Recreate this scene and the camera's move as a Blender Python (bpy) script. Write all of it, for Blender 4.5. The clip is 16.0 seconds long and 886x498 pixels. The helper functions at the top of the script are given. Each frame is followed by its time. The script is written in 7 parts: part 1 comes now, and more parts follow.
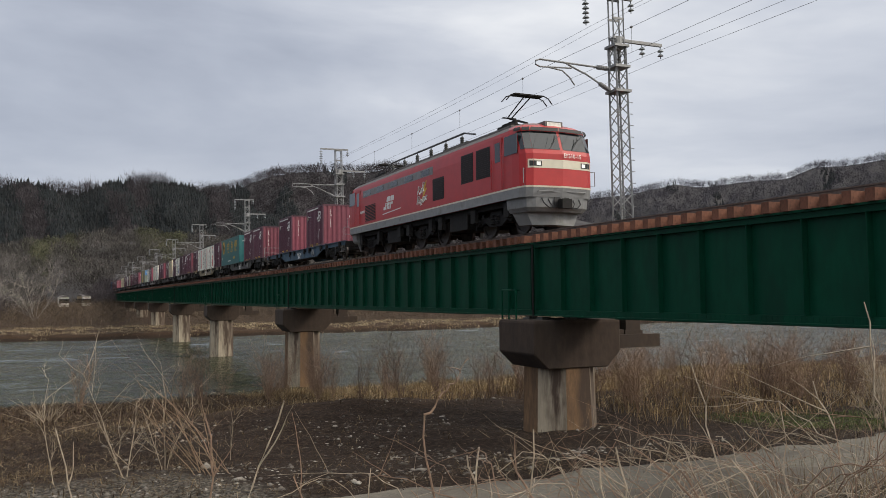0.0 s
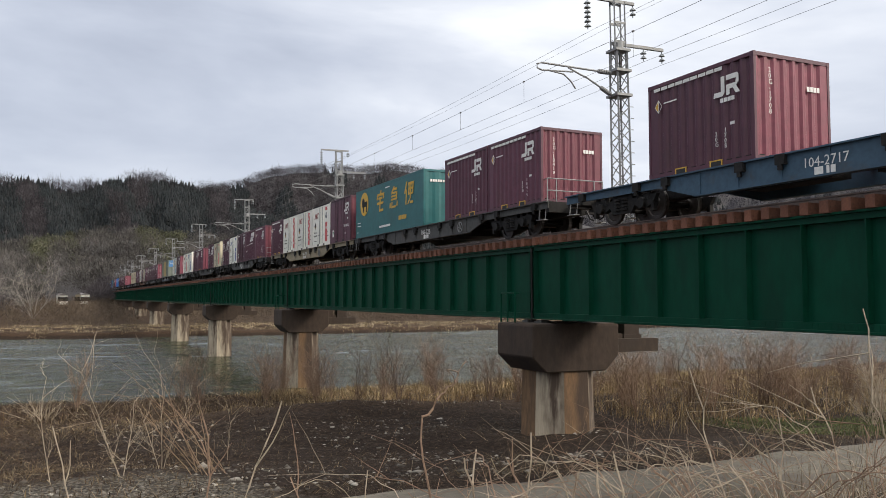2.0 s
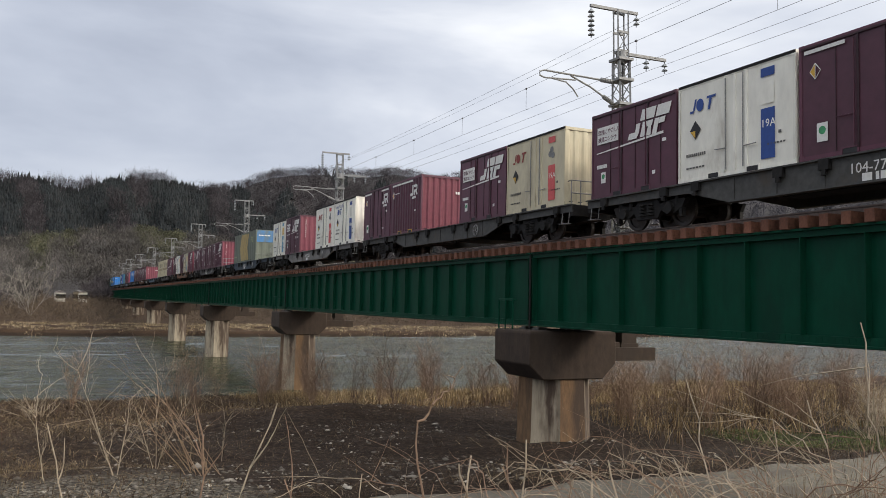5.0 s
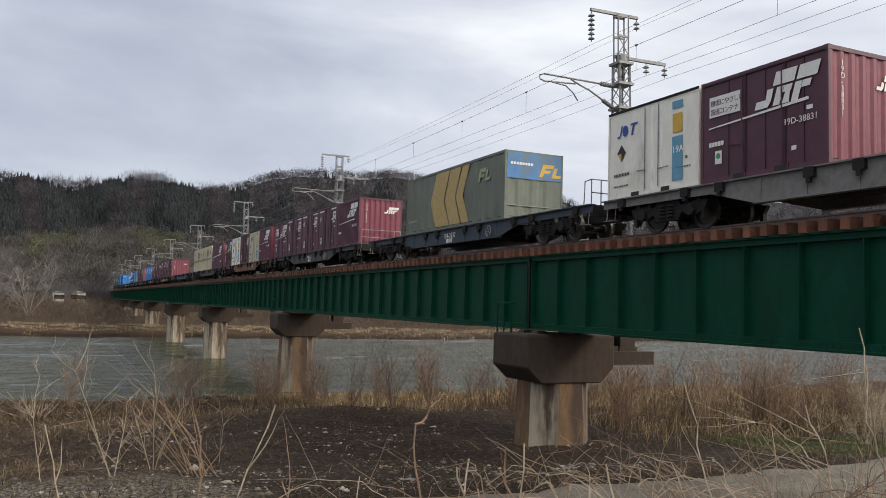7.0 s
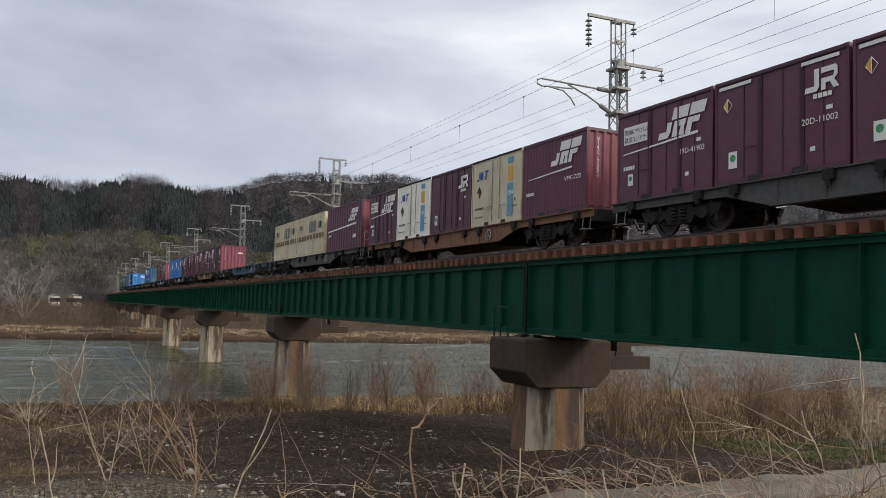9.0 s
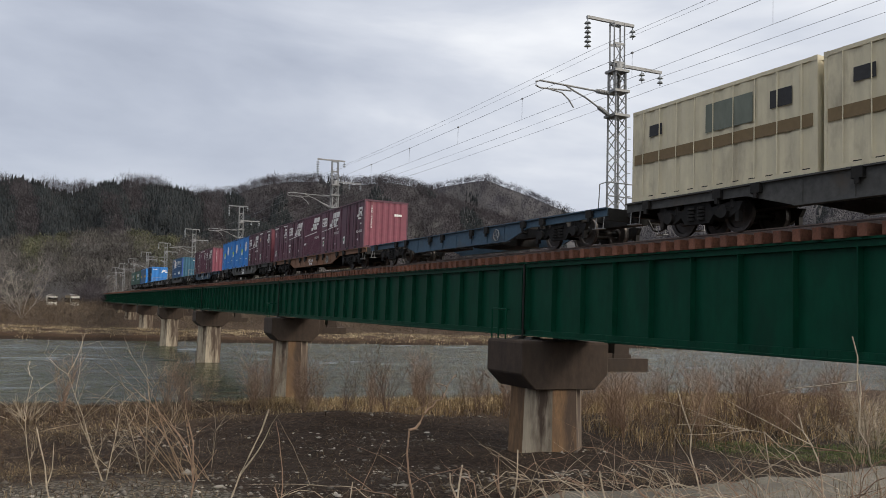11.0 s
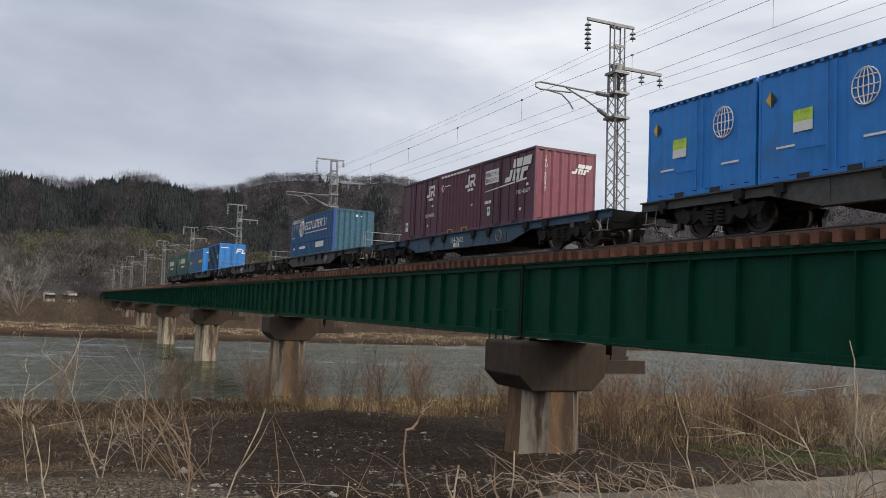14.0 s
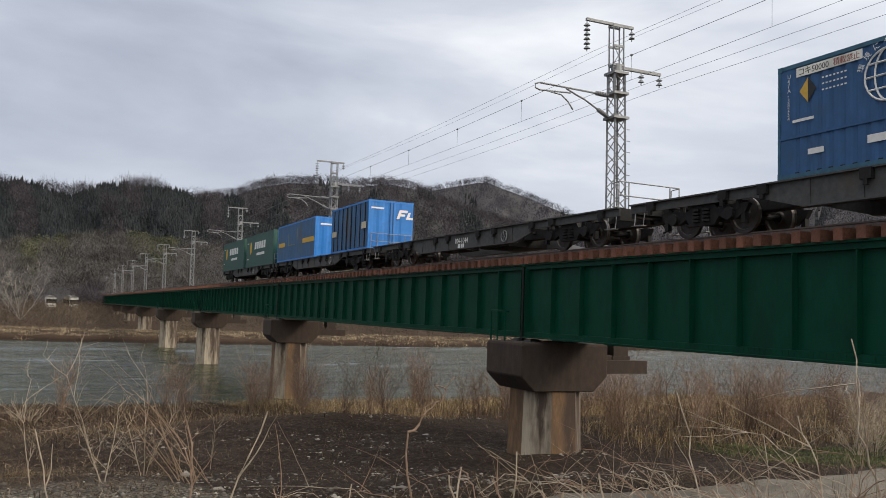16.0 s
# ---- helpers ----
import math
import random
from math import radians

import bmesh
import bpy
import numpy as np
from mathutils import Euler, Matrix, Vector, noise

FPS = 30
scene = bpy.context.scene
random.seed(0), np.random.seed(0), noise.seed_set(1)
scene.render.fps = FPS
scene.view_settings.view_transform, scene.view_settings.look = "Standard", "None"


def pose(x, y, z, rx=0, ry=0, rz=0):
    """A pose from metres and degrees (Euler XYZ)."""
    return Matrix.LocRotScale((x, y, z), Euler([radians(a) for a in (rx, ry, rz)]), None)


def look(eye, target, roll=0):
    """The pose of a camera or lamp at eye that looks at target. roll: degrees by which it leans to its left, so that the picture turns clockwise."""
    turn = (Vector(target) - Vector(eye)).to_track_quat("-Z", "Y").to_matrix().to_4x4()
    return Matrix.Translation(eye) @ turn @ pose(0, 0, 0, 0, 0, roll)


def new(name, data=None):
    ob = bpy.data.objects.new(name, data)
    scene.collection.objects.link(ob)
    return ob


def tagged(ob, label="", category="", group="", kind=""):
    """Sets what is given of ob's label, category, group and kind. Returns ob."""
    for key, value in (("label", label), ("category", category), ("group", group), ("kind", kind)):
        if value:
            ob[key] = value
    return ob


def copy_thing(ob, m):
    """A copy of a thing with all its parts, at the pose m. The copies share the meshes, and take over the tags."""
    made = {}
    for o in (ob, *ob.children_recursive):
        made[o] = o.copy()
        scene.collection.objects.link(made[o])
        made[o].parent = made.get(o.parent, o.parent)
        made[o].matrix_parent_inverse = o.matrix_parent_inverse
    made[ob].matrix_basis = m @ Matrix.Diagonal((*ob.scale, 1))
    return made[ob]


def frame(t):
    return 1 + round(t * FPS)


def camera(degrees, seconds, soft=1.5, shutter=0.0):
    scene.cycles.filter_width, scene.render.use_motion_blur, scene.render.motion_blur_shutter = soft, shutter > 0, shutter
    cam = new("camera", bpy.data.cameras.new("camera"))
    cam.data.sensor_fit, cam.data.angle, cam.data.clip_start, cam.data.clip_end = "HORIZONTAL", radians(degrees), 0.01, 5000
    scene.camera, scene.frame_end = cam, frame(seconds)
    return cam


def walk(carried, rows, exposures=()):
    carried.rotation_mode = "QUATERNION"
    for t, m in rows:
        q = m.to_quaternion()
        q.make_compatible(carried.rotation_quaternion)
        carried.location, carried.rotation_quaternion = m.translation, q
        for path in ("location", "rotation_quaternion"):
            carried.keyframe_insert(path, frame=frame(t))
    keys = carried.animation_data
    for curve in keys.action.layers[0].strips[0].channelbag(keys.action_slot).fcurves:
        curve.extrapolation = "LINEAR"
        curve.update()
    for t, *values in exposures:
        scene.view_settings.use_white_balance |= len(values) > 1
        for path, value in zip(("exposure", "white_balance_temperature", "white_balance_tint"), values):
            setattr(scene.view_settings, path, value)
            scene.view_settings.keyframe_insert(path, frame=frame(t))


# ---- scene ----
# Camera: hand-held, standing in one spot, turning a little.
EYE = Vector((0.0, 0.0, 6.3))
cam = camera(57.04, 16.0, soft=0.75)
TURNS = [(0.0, 24.84, 3.28, 0.56), (0.5, 24.87, 3.32, 0.45), (1.0, 24.85, 3.36, 0.30), (1.5, 24.88, 3.39, 0.20),
         (2.0, 24.88, 3.43, -0.06), (2.5, 24.88, 3.50, -0.28), (3.0, 24.89, 3.57, -0.49), (3.5, 24.92, 3.63, -0.70),
         (4.0, 24.90, 3.66, -0.89), (5.2, 24.95, 3.82, -1.33), (6.5, 24.99, 3.96, -1.59), (7.0, 25.0, 3.99, -1.61),
         (7.5, 25.03, 4.08, -1.62), (8.0, 25.10, 4.16, -1.66), (8.5, 25.17, 4.23, -1.71), (9.0, 25.21, 4.29, -1.79),
         (10.2, 25.30, 4.37, -1.96), (11.5, 25.37, 4.41, -2.08), (12.0, 25.41, 4.39, -2.2), (12.5, 25.40, 4.37, -2.4),
         (13.0, 25.41, 4.37, -2.55), (13.5, 25.42, 4.39, -2.57), (14.0, 25.45, 4.43, -2.53), (14.5, 25.43, 4.47, -2.43),
         (15.0, 25.41, 4.50, -2.33), (15.5, 25.38, 4.51, -2.24), (16.0, 25.39, 4.53, -2.08)]


def aim(yaw, pitch, lean):
    a, b = radians(yaw), radians(pitch)
    way = Vector((math.sin(a) * math.cos(b), math.cos(a) * math.cos(b), math.sin(b)))
    return look(EYE, EYE + way, -lean)


walk(cam, [(t, aim(a, b, c)) for t, a, b, c in TURNS], exposures=[(0.0, -0.22), (0.5, -0.16), (1.0, 0.04), (1.5, 0.16), (2.5, 0.12), (4.0, 0.06), (7.0, 0.0), (9.0, -0.06), (11.5, -0.1), (13.0, -0.16), (14.5, -0.10), (15.5, -0.16), (16.0, -0.06)])

# Plan: the track runs along +y at x = TX; the river's surface is z = 0.
TX, RAIL = 15.42, 8.49
SPAN, JOINT = 33.45, 23.9
BRIDGE_START, BRIDGE_END = JOINT - 2 * SPAN, JOINT + 8 * SPAN

# ---- light ----
sun = new("sun", bpy.data.lights.new("sun", "SUN"))
sun.data.energy, sun.data.angle, sun.data.color = 1.9, radians(14), (1.0, 0.88, 0.73)
SUN_FROM = Vector((0.60, -0.60, 0.56))
sun.matrix_world = look((0, 0, 60), Vector((0, 0, 60)) - SUN_FROM)
world = bpy.data.worlds.new("sky")
scene.world = world
world.use_nodes = True


def node(tree, kind, **values):
    n = tree.nodes.new(kind)
    for key, value in values.items():
        n.inputs[key.replace("_", " ")].default_value = value
    return n


def ramp(tree, source, stops):
    n = tree.nodes.new("ShaderNodeValToRGB")
    while len(n.color_ramp.elements) < len(stops):
        n.color_ramp.elements.new(0.5)
    for e, (at, c) in zip(n.color_ramp.elements, stops):
        e.position, e.color = at, (c, c, c, 1) if isinstance(c, float) else (*c, 1)
    tree.links.new(source, n.inputs[0])
    return n.outputs[0]


def build_sky():
    t = world.node_tree
    t.nodes.clear()
    ln = t.links.new
    sky = t.nodes.new("ShaderNodeTexSky")
    sky.sky_type, sky.sun_disc = "NISHITA", False
    sky.sun_elevation = math.asin(SUN_FROM.normalized().z)
    sky.sun_rotation = math.atan2(SUN_FROM.x, SUN_FROM.y)
    coord = t.nodes.new("ShaderNodeTexCoord")
    flat = t.nodes.new("ShaderNodeMapping")
    flat.inputs["Scale"].default_value = (1.0, 1.0, 3.4)
    ln(coord.outputs["Generated"], flat.inputs[0])
    big = node(t, "ShaderNodeTexNoise", Scale=1.5, Detail=6.0, Roughness=0.52, Distortion=0.3)
    ln(flat.outputs[0], big.inputs["Vector"])
    # The cloud is lighter towards the veiled sun.
    glow = t.nodes.new("ShaderNodeVectorMath")
    glow.operation = "DOT_PRODUCT"
    glow.inputs[1].default_value = SUN_FROM.normalized()
    ln(coord.outputs["Generated"], glow.inputs[0])
    side = t.nodes.new("ShaderNodeMath")
    side.operation = "MULTIPLY_ADD"
    side.inputs[1].default_value, side.inputs[2].default_value = 0.40, 0.03
    ln(glow.outputs["Value"], side.inputs[0])
    add = t.nodes.new("ShaderNodeMath")
    ln(big.outputs["Fac"], add.inputs[0])
    ln(side.outputs[0], add.inputs[1])
    # An overcast dome brightens from the horizon to the zenith.
    high = t.nodes.new("ShaderNodeSeparateXYZ")
    ln(coord.outputs["Generated"], high.inputs[0])
    dome = node(t, "ShaderNodeMapRange")
    dome.inputs[1].default_value, dome.inputs[2].default_value, dome.inputs[4].default_value = 0.30, 0.9, 0.24
    ln(high.outputs["Z"], dome.inputs[0])
    total = t.nodes.new("ShaderNodeMath")
    ln(add.outputs[0], total.inputs[0])
    ln(dome.outputs[0], total.inputs[1])
    cloud = ramp(t, total.outputs[0], [(0.30, (3.8, 4.2, 5.2)), (0.46, (5.5, 5.95, 7.0)), (0.60, (7.3, 7.7, 8.6)), (0.74, (10.4, 10.6, 11.0)), (0.95, (21.0, 20.5, 19.5))])
    mix = t.nodes.new("ShaderNodeMix")
    mix.data_type = "RGBA"
    mix.inputs[0].default_value = 0.93
    ln(sky.outputs[0], mix.inputs[6])
    ln(cloud, mix.inputs[7])
    back = node(t, "ShaderNodeBackground", Strength=0.1)
    ln(mix.outputs[2], back.inputs[0])
    out = t.nodes.new("ShaderNodeOutputWorld")
    ln(back.outputs[0], out.inputs[0])


build_sky()

# ---- materials ----


def mat(name, color, rough=0.7, metal=0.0, grain=8.0, vary=0.25, dirt=None, dirt_at=(0.55, 0.75), dirt_scale=0.6,
        bump=0.1, bump_scale=None, stretch=(1, 1, 1), each=0.0, spec=0.5):
    """A surface with fine grain, larger stains of the colour dirt, and slight relief, in object space."""
    m = bpy.data.materials.new(name)
    m.use_nodes = True
    t = m.node_tree
    ln = t.links.new
    b = t.nodes["Principled BSDF"]
    b.inputs["Roughness"].default_value, b.inputs["Metallic"].default_value = rough, metal
    b.inputs["Specular IOR Level"].default_value = spec
    coord = t.nodes.new("ShaderNodeTexCoord")
    sc = t.nodes.new("ShaderNodeMapping")
    sc.inputs["Scale"].default_value = stretch
    ln(coord.outputs["Object"], sc.inputs[0])
    fine = node(t, "ShaderNodeTexNoise", Scale=grain, Detail=5.0, Roughness=0.6)
    ln(sc.outputs[0], fine.inputs["Vector"])
    lo = tuple(c * (1 - vary) for c in color)
    hi = tuple(min(1, c * (1 + vary)) for c in color)
    col = ramp(t, fine.outputs["Fac"], [(0.3, lo), (0.7, hi)])
    if dirt:
        big = node(t, "ShaderNodeTexNoise", Scale=dirt_scale, Detail=6.0, Roughness=0.65)
        ln(sc.outputs[0], big.inputs["Vector"])
        fac = ramp(t, big.outputs["Fac"], [(dirt_at[0], 0.0), (dirt_at[1], 1.0)])
        mx = t.nodes.new("ShaderNodeMix")
        mx.data_type = "RGBA"
        ln(fac, mx.inputs[0])
        ln(col, mx.inputs[6])
        mx.inputs[7].default_value = (*dirt, 1)
        col = mx.outputs[2]
    if each:
        info = t.nodes.new("ShaderNodeObjectInfo")
        hs = t.nodes.new("ShaderNodeHueSaturation")
        mr = t.nodes.new("ShaderNodeMapRange")
        mr.inputs[3].default_value, mr.inputs[4].default_value = 1 - each, 1 + each
        ln(info.outputs["Random"], mr.inputs[0])
        ln(mr.outputs[0], hs.inputs["Value"])
        ln(col, hs.inputs["Color"])
        col = hs.outputs[0]
    ln(col, b.inputs["Base Color"])
    if bump:
        bn = node(t, "ShaderNodeTexNoise", Scale=bump_scale or grain * 2, Detail=4.0)
        ln(sc.outputs[0], bn.inputs["Vector"])
        bp = node(t, "ShaderNodeBump", Strength=bump, Distance=0.02)
        ln(bn.outputs["Fac"], bp.inputs["Height"])
        ln(bp.outputs[0], b.inputs["Normal"])
    return m


def island_mat(name, colors, rough=0.9, spec=0.2, patch=None):
    """For joined plants and stones: each piece takes a colour of its own; patch: size and range by which whole plants differ."""
    m = bpy.data.materials.new(name)
    m.use_nodes = True
    t = m.node_tree
    b = t.nodes["Principled BSDF"]
    b.inputs["Roughness"].default_value = rough
    b.inputs["Specular IOR Level"].default_value = spec
    g = t.nodes.new("ShaderNodeNewGeometry")
    stops = [(i / max(1, len(colors) - 1), c) for i, c in enumerate(colors)]
    col = ramp(t, g.outputs["Random Per Island"], stops)
    if patch:
        per_metre, lo, hi = patch
        pos = t.nodes.new("ShaderNodeTexCoord")
        spots = node(t, "ShaderNodeTexNoise", Scale=per_metre, Detail=3.0, Roughness=0.6)
        t.links.new(pos.outputs["Object"], spots.inputs["Vector"])
        mr = t.nodes.new("ShaderNodeMapRange")
        mr.inputs[1].default_value, mr.inputs[2].default_value, mr.inputs[3].default_value, mr.inputs[4].default_value = 0.34, 0.66, lo, hi
        t.links.new(spots.outputs["Fac"], mr.inputs[0])
        hs = t.nodes.new("ShaderNodeHueSaturation")
        t.links.new(mr.outputs[0], hs.inputs["Value"])
        t.links.new(col, hs.inputs["Color"])
        col = hs.outputs[0]
    t.links.new(col, b.inputs["Base Color"])
    return m


M = {}
M["green"] = mat("green_girder_paint", (0.0028, 0.046, 0.026), 0.42, grain=3, vary=0.2, spec=0.13, dirt=(0.005, 0.030, 0.019), dirt_scale=0.8, bump=0.06, stretch=(1, 1, 0.35))
M["rust"] = mat("rusty_brown_sleeper", (0.15, 0.060, 0.036), 0.85, grain=14, vary=0.35, dirt=(0.09, 0.04, 0.03), dirt_scale=3, each=0.25)
M["rail"] = mat("rail_steel", (0.16, 0.12, 0.10), 0.4, 0.8, grain=10)
M["galv"] = mat("galvanised_steel", (0.24, 0.245, 0.25), 0.6, 0.3, grain=6, vary=0.2, dirt=(0.2, 0.17, 0.14), dirt_at=(0.6, 0.8), dirt_scale=2)
M["porcelain"] = mat("insulator_porcelain", (0.22, 0.24, 0.26), 0.25, grain=5)
M["wire"] = mat("copper_wire", (0.10, 0.10, 0.11), 0.5, 0.5, grain=4)
M["concrete"] = mat("stained_concrete", (0.34, 0.29, 0.22), 0.92, grain=5, vary=0.25, dirt=(0.075, 0.052, 0.038), dirt_at=(0.44, 0.58), dirt_scale=1.1, bump=0.3, stretch=(1, 1, 0.16))
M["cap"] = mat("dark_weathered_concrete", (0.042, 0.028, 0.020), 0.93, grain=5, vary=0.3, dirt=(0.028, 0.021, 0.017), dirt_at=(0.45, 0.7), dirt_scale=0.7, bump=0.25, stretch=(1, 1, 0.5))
M["dark"] = mat("sooty_black_steel", (0.012, 0.0115, 0.0115), 0.75, grain=9, vary=0.4, spec=0.3, dirt=(0.032, 0.026, 0.022), dirt_scale=2.5)
M["sole"] = mat("grey_wagon_steel", (0.060, 0.060, 0.058), 0.7, grain=6, vary=0.3, dirt=(0.07, 0.055, 0.042), dirt_scale=1.2)
M["sole_blue"] = mat("blue_grey_wagon_steel", (0.038, 0.080, 0.125), 0.6, grain=6, vary=0.2, dirt=(0.06, 0.055, 0.05), dirt_scale=1.0)
M["sole_beige"] = mat("beige_wagon_steel", (0.26, 0.22, 0.15), 0.7, grain=6, vary=0.2, dirt=(0.10, 0.08, 0.06), dirt_scale=1.0)
M["sole_brown"] = mat("brown_wagon_steel", (0.17, 0.085, 0.045), 0.7, grain=6, vary=0.25, dirt=(0.09, 0.06, 0.045), dirt_scale=1.0)
M["wheel"] = mat("worn_wheel_steel", (0.09, 0.08, 0.075), 0.5, 0.6, grain=8)
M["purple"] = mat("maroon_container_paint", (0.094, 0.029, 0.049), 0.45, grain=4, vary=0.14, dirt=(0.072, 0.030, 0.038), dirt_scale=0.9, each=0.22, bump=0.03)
# End walls take a paler, redder maroon than the long sides.
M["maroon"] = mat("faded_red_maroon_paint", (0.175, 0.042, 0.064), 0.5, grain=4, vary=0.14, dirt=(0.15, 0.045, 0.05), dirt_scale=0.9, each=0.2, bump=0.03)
M["cream"] = mat("off_white_container_paint", (0.80, 0.79, 0.72), 0.5, grain=4, vary=0.08, dirt=(0.38, 0.34, 0.27), dirt_at=(0.56, 0.8), dirt_scale=1.1, each=0.12, stretch=(1, 1, 0.4), bump=0.03)
M["oldcream"] = mat("yellowed_cream_paint", (0.56, 0.51, 0.37), 0.55, grain=4, vary=0.1, dirt=(0.30, 0.26, 0.19), dirt_scale=1.1, stretch=(1, 1, 0.4), bump=0.03)
M["teal"] = mat("teal_container_paint", (0.018, 0.125, 0.132), 0.45, grain=3, vary=0.12, dirt=(0.02, 0.095, 0.10), dirt_scale=0.7, bump=0.02)
M["olive"] = mat("dusty_olive_container_paint", (0.135, 0.155, 0.125), 0.55, grain=3, vary=0.18, dirt=(0.085, 0.10, 0.075), dirt_scale=0.8, stretch=(1, 1, 0.4), bump=0.03)
M["blue"] = mat("bright_blue_container_paint", (0.020, 0.19, 0.56), 0.45, grain=3, vary=0.1, dirt=(0.03, 0.15, 0.38), dirt_scale=0.8, each=0.08, bump=0.02)
M["navy"] = mat("deep_blue_container_paint", (0.020, 0.085, 0.21), 0.5, grain=3, vary=0.14, dirt=(0.03, 0.075, 0.15), dirt_scale=0.8, bump=0.02)
M["dusty_blue"] = mat("dusty_blue_container_paint", (0.040, 0.115, 0.235), 0.6, grain=3, vary=0.2, dirt=(0.09, 0.085, 0.07), dirt_scale=0.8, stretch=(1, 1, 0.4))
M["forest"] = mat("dark_green_container_paint", (0.022, 0.085, 0.065), 0.5, grain=3, vary=0.14, dirt=(0.03, 0.06, 0.05), dirt_scale=0.8, bump=0.02)
M["white"] = mat("white_lettering", (0.72, 0.72, 0.70), 0.6, grain=12, vary=0.08, bump=0)
M["yellow"] = mat("yellow_lettering", (0.60, 0.37, 0.055), 0.6, grain=12, vary=0.1, bump=0)
M["black"] = mat("black_paint", (0.018, 0.018, 0.02), 0.6, grain=12, bump=0)
M["pink"] = mat("coral_red_stripe", (0.58, 0.10, 0.10), 0.55, grain=8, vary=0.1, bump=0)
M["bluestripe"] = mat("deep_blue_stripe", (0.025, 0.07, 0.28), 0.55, grain=8, vary=0.1, bump=0)
M["lightstripe"] = mat("pale_blue_stripe", (0.12, 0.30, 0.45), 0.55, grain=8, vary=0.1, bump=0)
M["brownstripe"] = mat("brown_stripe", (0.16, 0.11, 0.05), 0.6, grain=8, vary=0.1, bump=0)
M["insul"] = mat("dark_grey_insulator", (0.035, 0.037, 0.036), 0.35, grain=5, bump=0)
M["mutedyellow"] = mat("faded_yellow_paint", (0.42, 0.31, 0.125), 0.6, grain=6, vary=0.15, bump=0)
M["lime"] = mat("lime_panel", (0.45, 0.62, 0.08), 0.6, grain=8, bump=0)
M["greenlabel"] = mat("green_label", (0.05, 0.28, 0.12), 0.6, grain=8, bump=0)
M["redloco"] = mat("red_locomotive_paint", (0.41, 0.024, 0.025), 0.32, grain=3, vary=0.08, dirt=(0.33, 0.024, 0.022), dirt_at=(0.5, 0.8), dirt_scale=0.7, bump=0.015)
M["greyloco"] = mat("grey_locomotive_paint", (0.20, 0.205, 0.21), 0.45, grain=4, vary=0.14, dirt=(0.11, 0.10, 0.09), dirt_scale=1.4, bump=0.02)
M["roofgrey"] = mat("sooty_grey_roof", (0.13, 0.12, 0.115), 0.7, grain=4, vary=0.25, dirt=(0.06, 0.05, 0.045), dirt_scale=1.2)
M["nosecream"] = mat("cream_nose_band", (0.62, 0.58, 0.47), 0.4, grain=4, vary=0.06, bump=0)
M["louvre"] = mat("dark_louvre", (0.02, 0.014, 0.014), 0.6, grain=8, bump=0)
M["glass"] = mat("dark_cab_glass", (0.014, 0.017, 0.019), 0.03, grain=2, vary=0.1, bump=0, spec=1.0)
M["lens"] = mat("lamp_lens", (0.75, 0.74, 0.68), 0.12, grain=4, bump=0)
M["lamp_on"] = bpy.data.materials.new("lit_headlamp")
M["lamp_on"].use_nodes = True
M["lamp_on"].node_tree.nodes["Principled BSDF"].inputs["Emission Color"].default_value = (1, 0.95, 0.82, 1)
M["lamp_on"].node_tree.nodes["Principled BSDF"].inputs["Emission Strength"].default_value = 0.35
M["gravelroad"] = mat("pale_gravel_road", (0.14, 0.125, 0.10), 0.95, grain=16, vary=0.45, dirt=(0.085, 0.072, 0.057), dirt_at=(0.40, 0.60), dirt_scale=0.5, stretch=(0.45, 1, 1), bump=0.5, bump_scale=40)
M["ballast"] = mat("grey_ballast", (0.16, 0.145, 0.13), 0.95, grain=20, vary=0.4, bump=0.6, bump_scale=30)
M["stone"] = island_mat("river_stones", [(0.05, 0.044, 0.04), (0.13, 0.116, 0.10), (0.075, 0.066, 0.06), (0.22, 0.20, 0.175), (0.40, 0.375, 0.33)])

# ---- mesh helpers ----


def box(bm, x0, x1, y0, y1, z0, z1):
    v = [bm.verts.new((x, y, z)) for z in (z0, z1) for y in (y0, y1) for x in (x0, x1)]
    for f in ((0, 2, 3, 1), (4, 5, 7, 6), (0, 1, 5, 4), (2, 6, 7, 3), (0, 4, 6, 2), (1, 3, 7, 5)):
        bm.faces.new([v[i] for i in f])


def prism(bm, outline, place, depth):
    """A 2D outline, laid by place(u, v, w) and given depth along w."""
    a = [bm.verts.new(place(u, v, 0.0)) for u, v in outline]
    b = [bm.verts.new(place(u, v, depth)) for u, v in outline]
    n = len(outline)
    bm.faces.new(a[::-1])
    bm.faces.new(b)
    for i in range(n):
        bm.faces.new((a[i], a[(i + 1) % n], b[(i + 1) % n], b[i]))


def tube(bm, pts, r, sides=6, r_end=None):
    pts = [Vector(p) for p in pts]
    rings = []
    for i, p in enumerate(pts):
        d = (pts[min(i + 1, len(pts) - 1)] - pts[max(i - 1, 0)]).normalized()
        u = d.cross(Vector((0, 0, 1)) if abs(d.z) < 0.9 else Vector((1, 0, 0))).normalized()
        w = d.cross(u)
        k = r if r_end is None else r + (r_end - r) * i / (len(pts) - 1)
        rings.append([bm.verts.new(p + (u * math.cos(a) + w * math.sin(a)) * k) for a in (math.tau * j / sides for j in range(sides))])
    for a, b in zip(rings, rings[1:]):
        for j in range(sides):
            bm.faces.new((a[j], a[(j + 1) % sides], b[(j + 1) % sides], b[j]))
    if sides > 2:
        bm.faces.new(rings[0][::-1])
        bm.faces.new(rings[-1])


def disc(bm, center, axis, r, half, sides=20):
    c, a = Vector(center), Vector(axis)
    tube(bm, [c - a * half, c + a * half], r, sides)


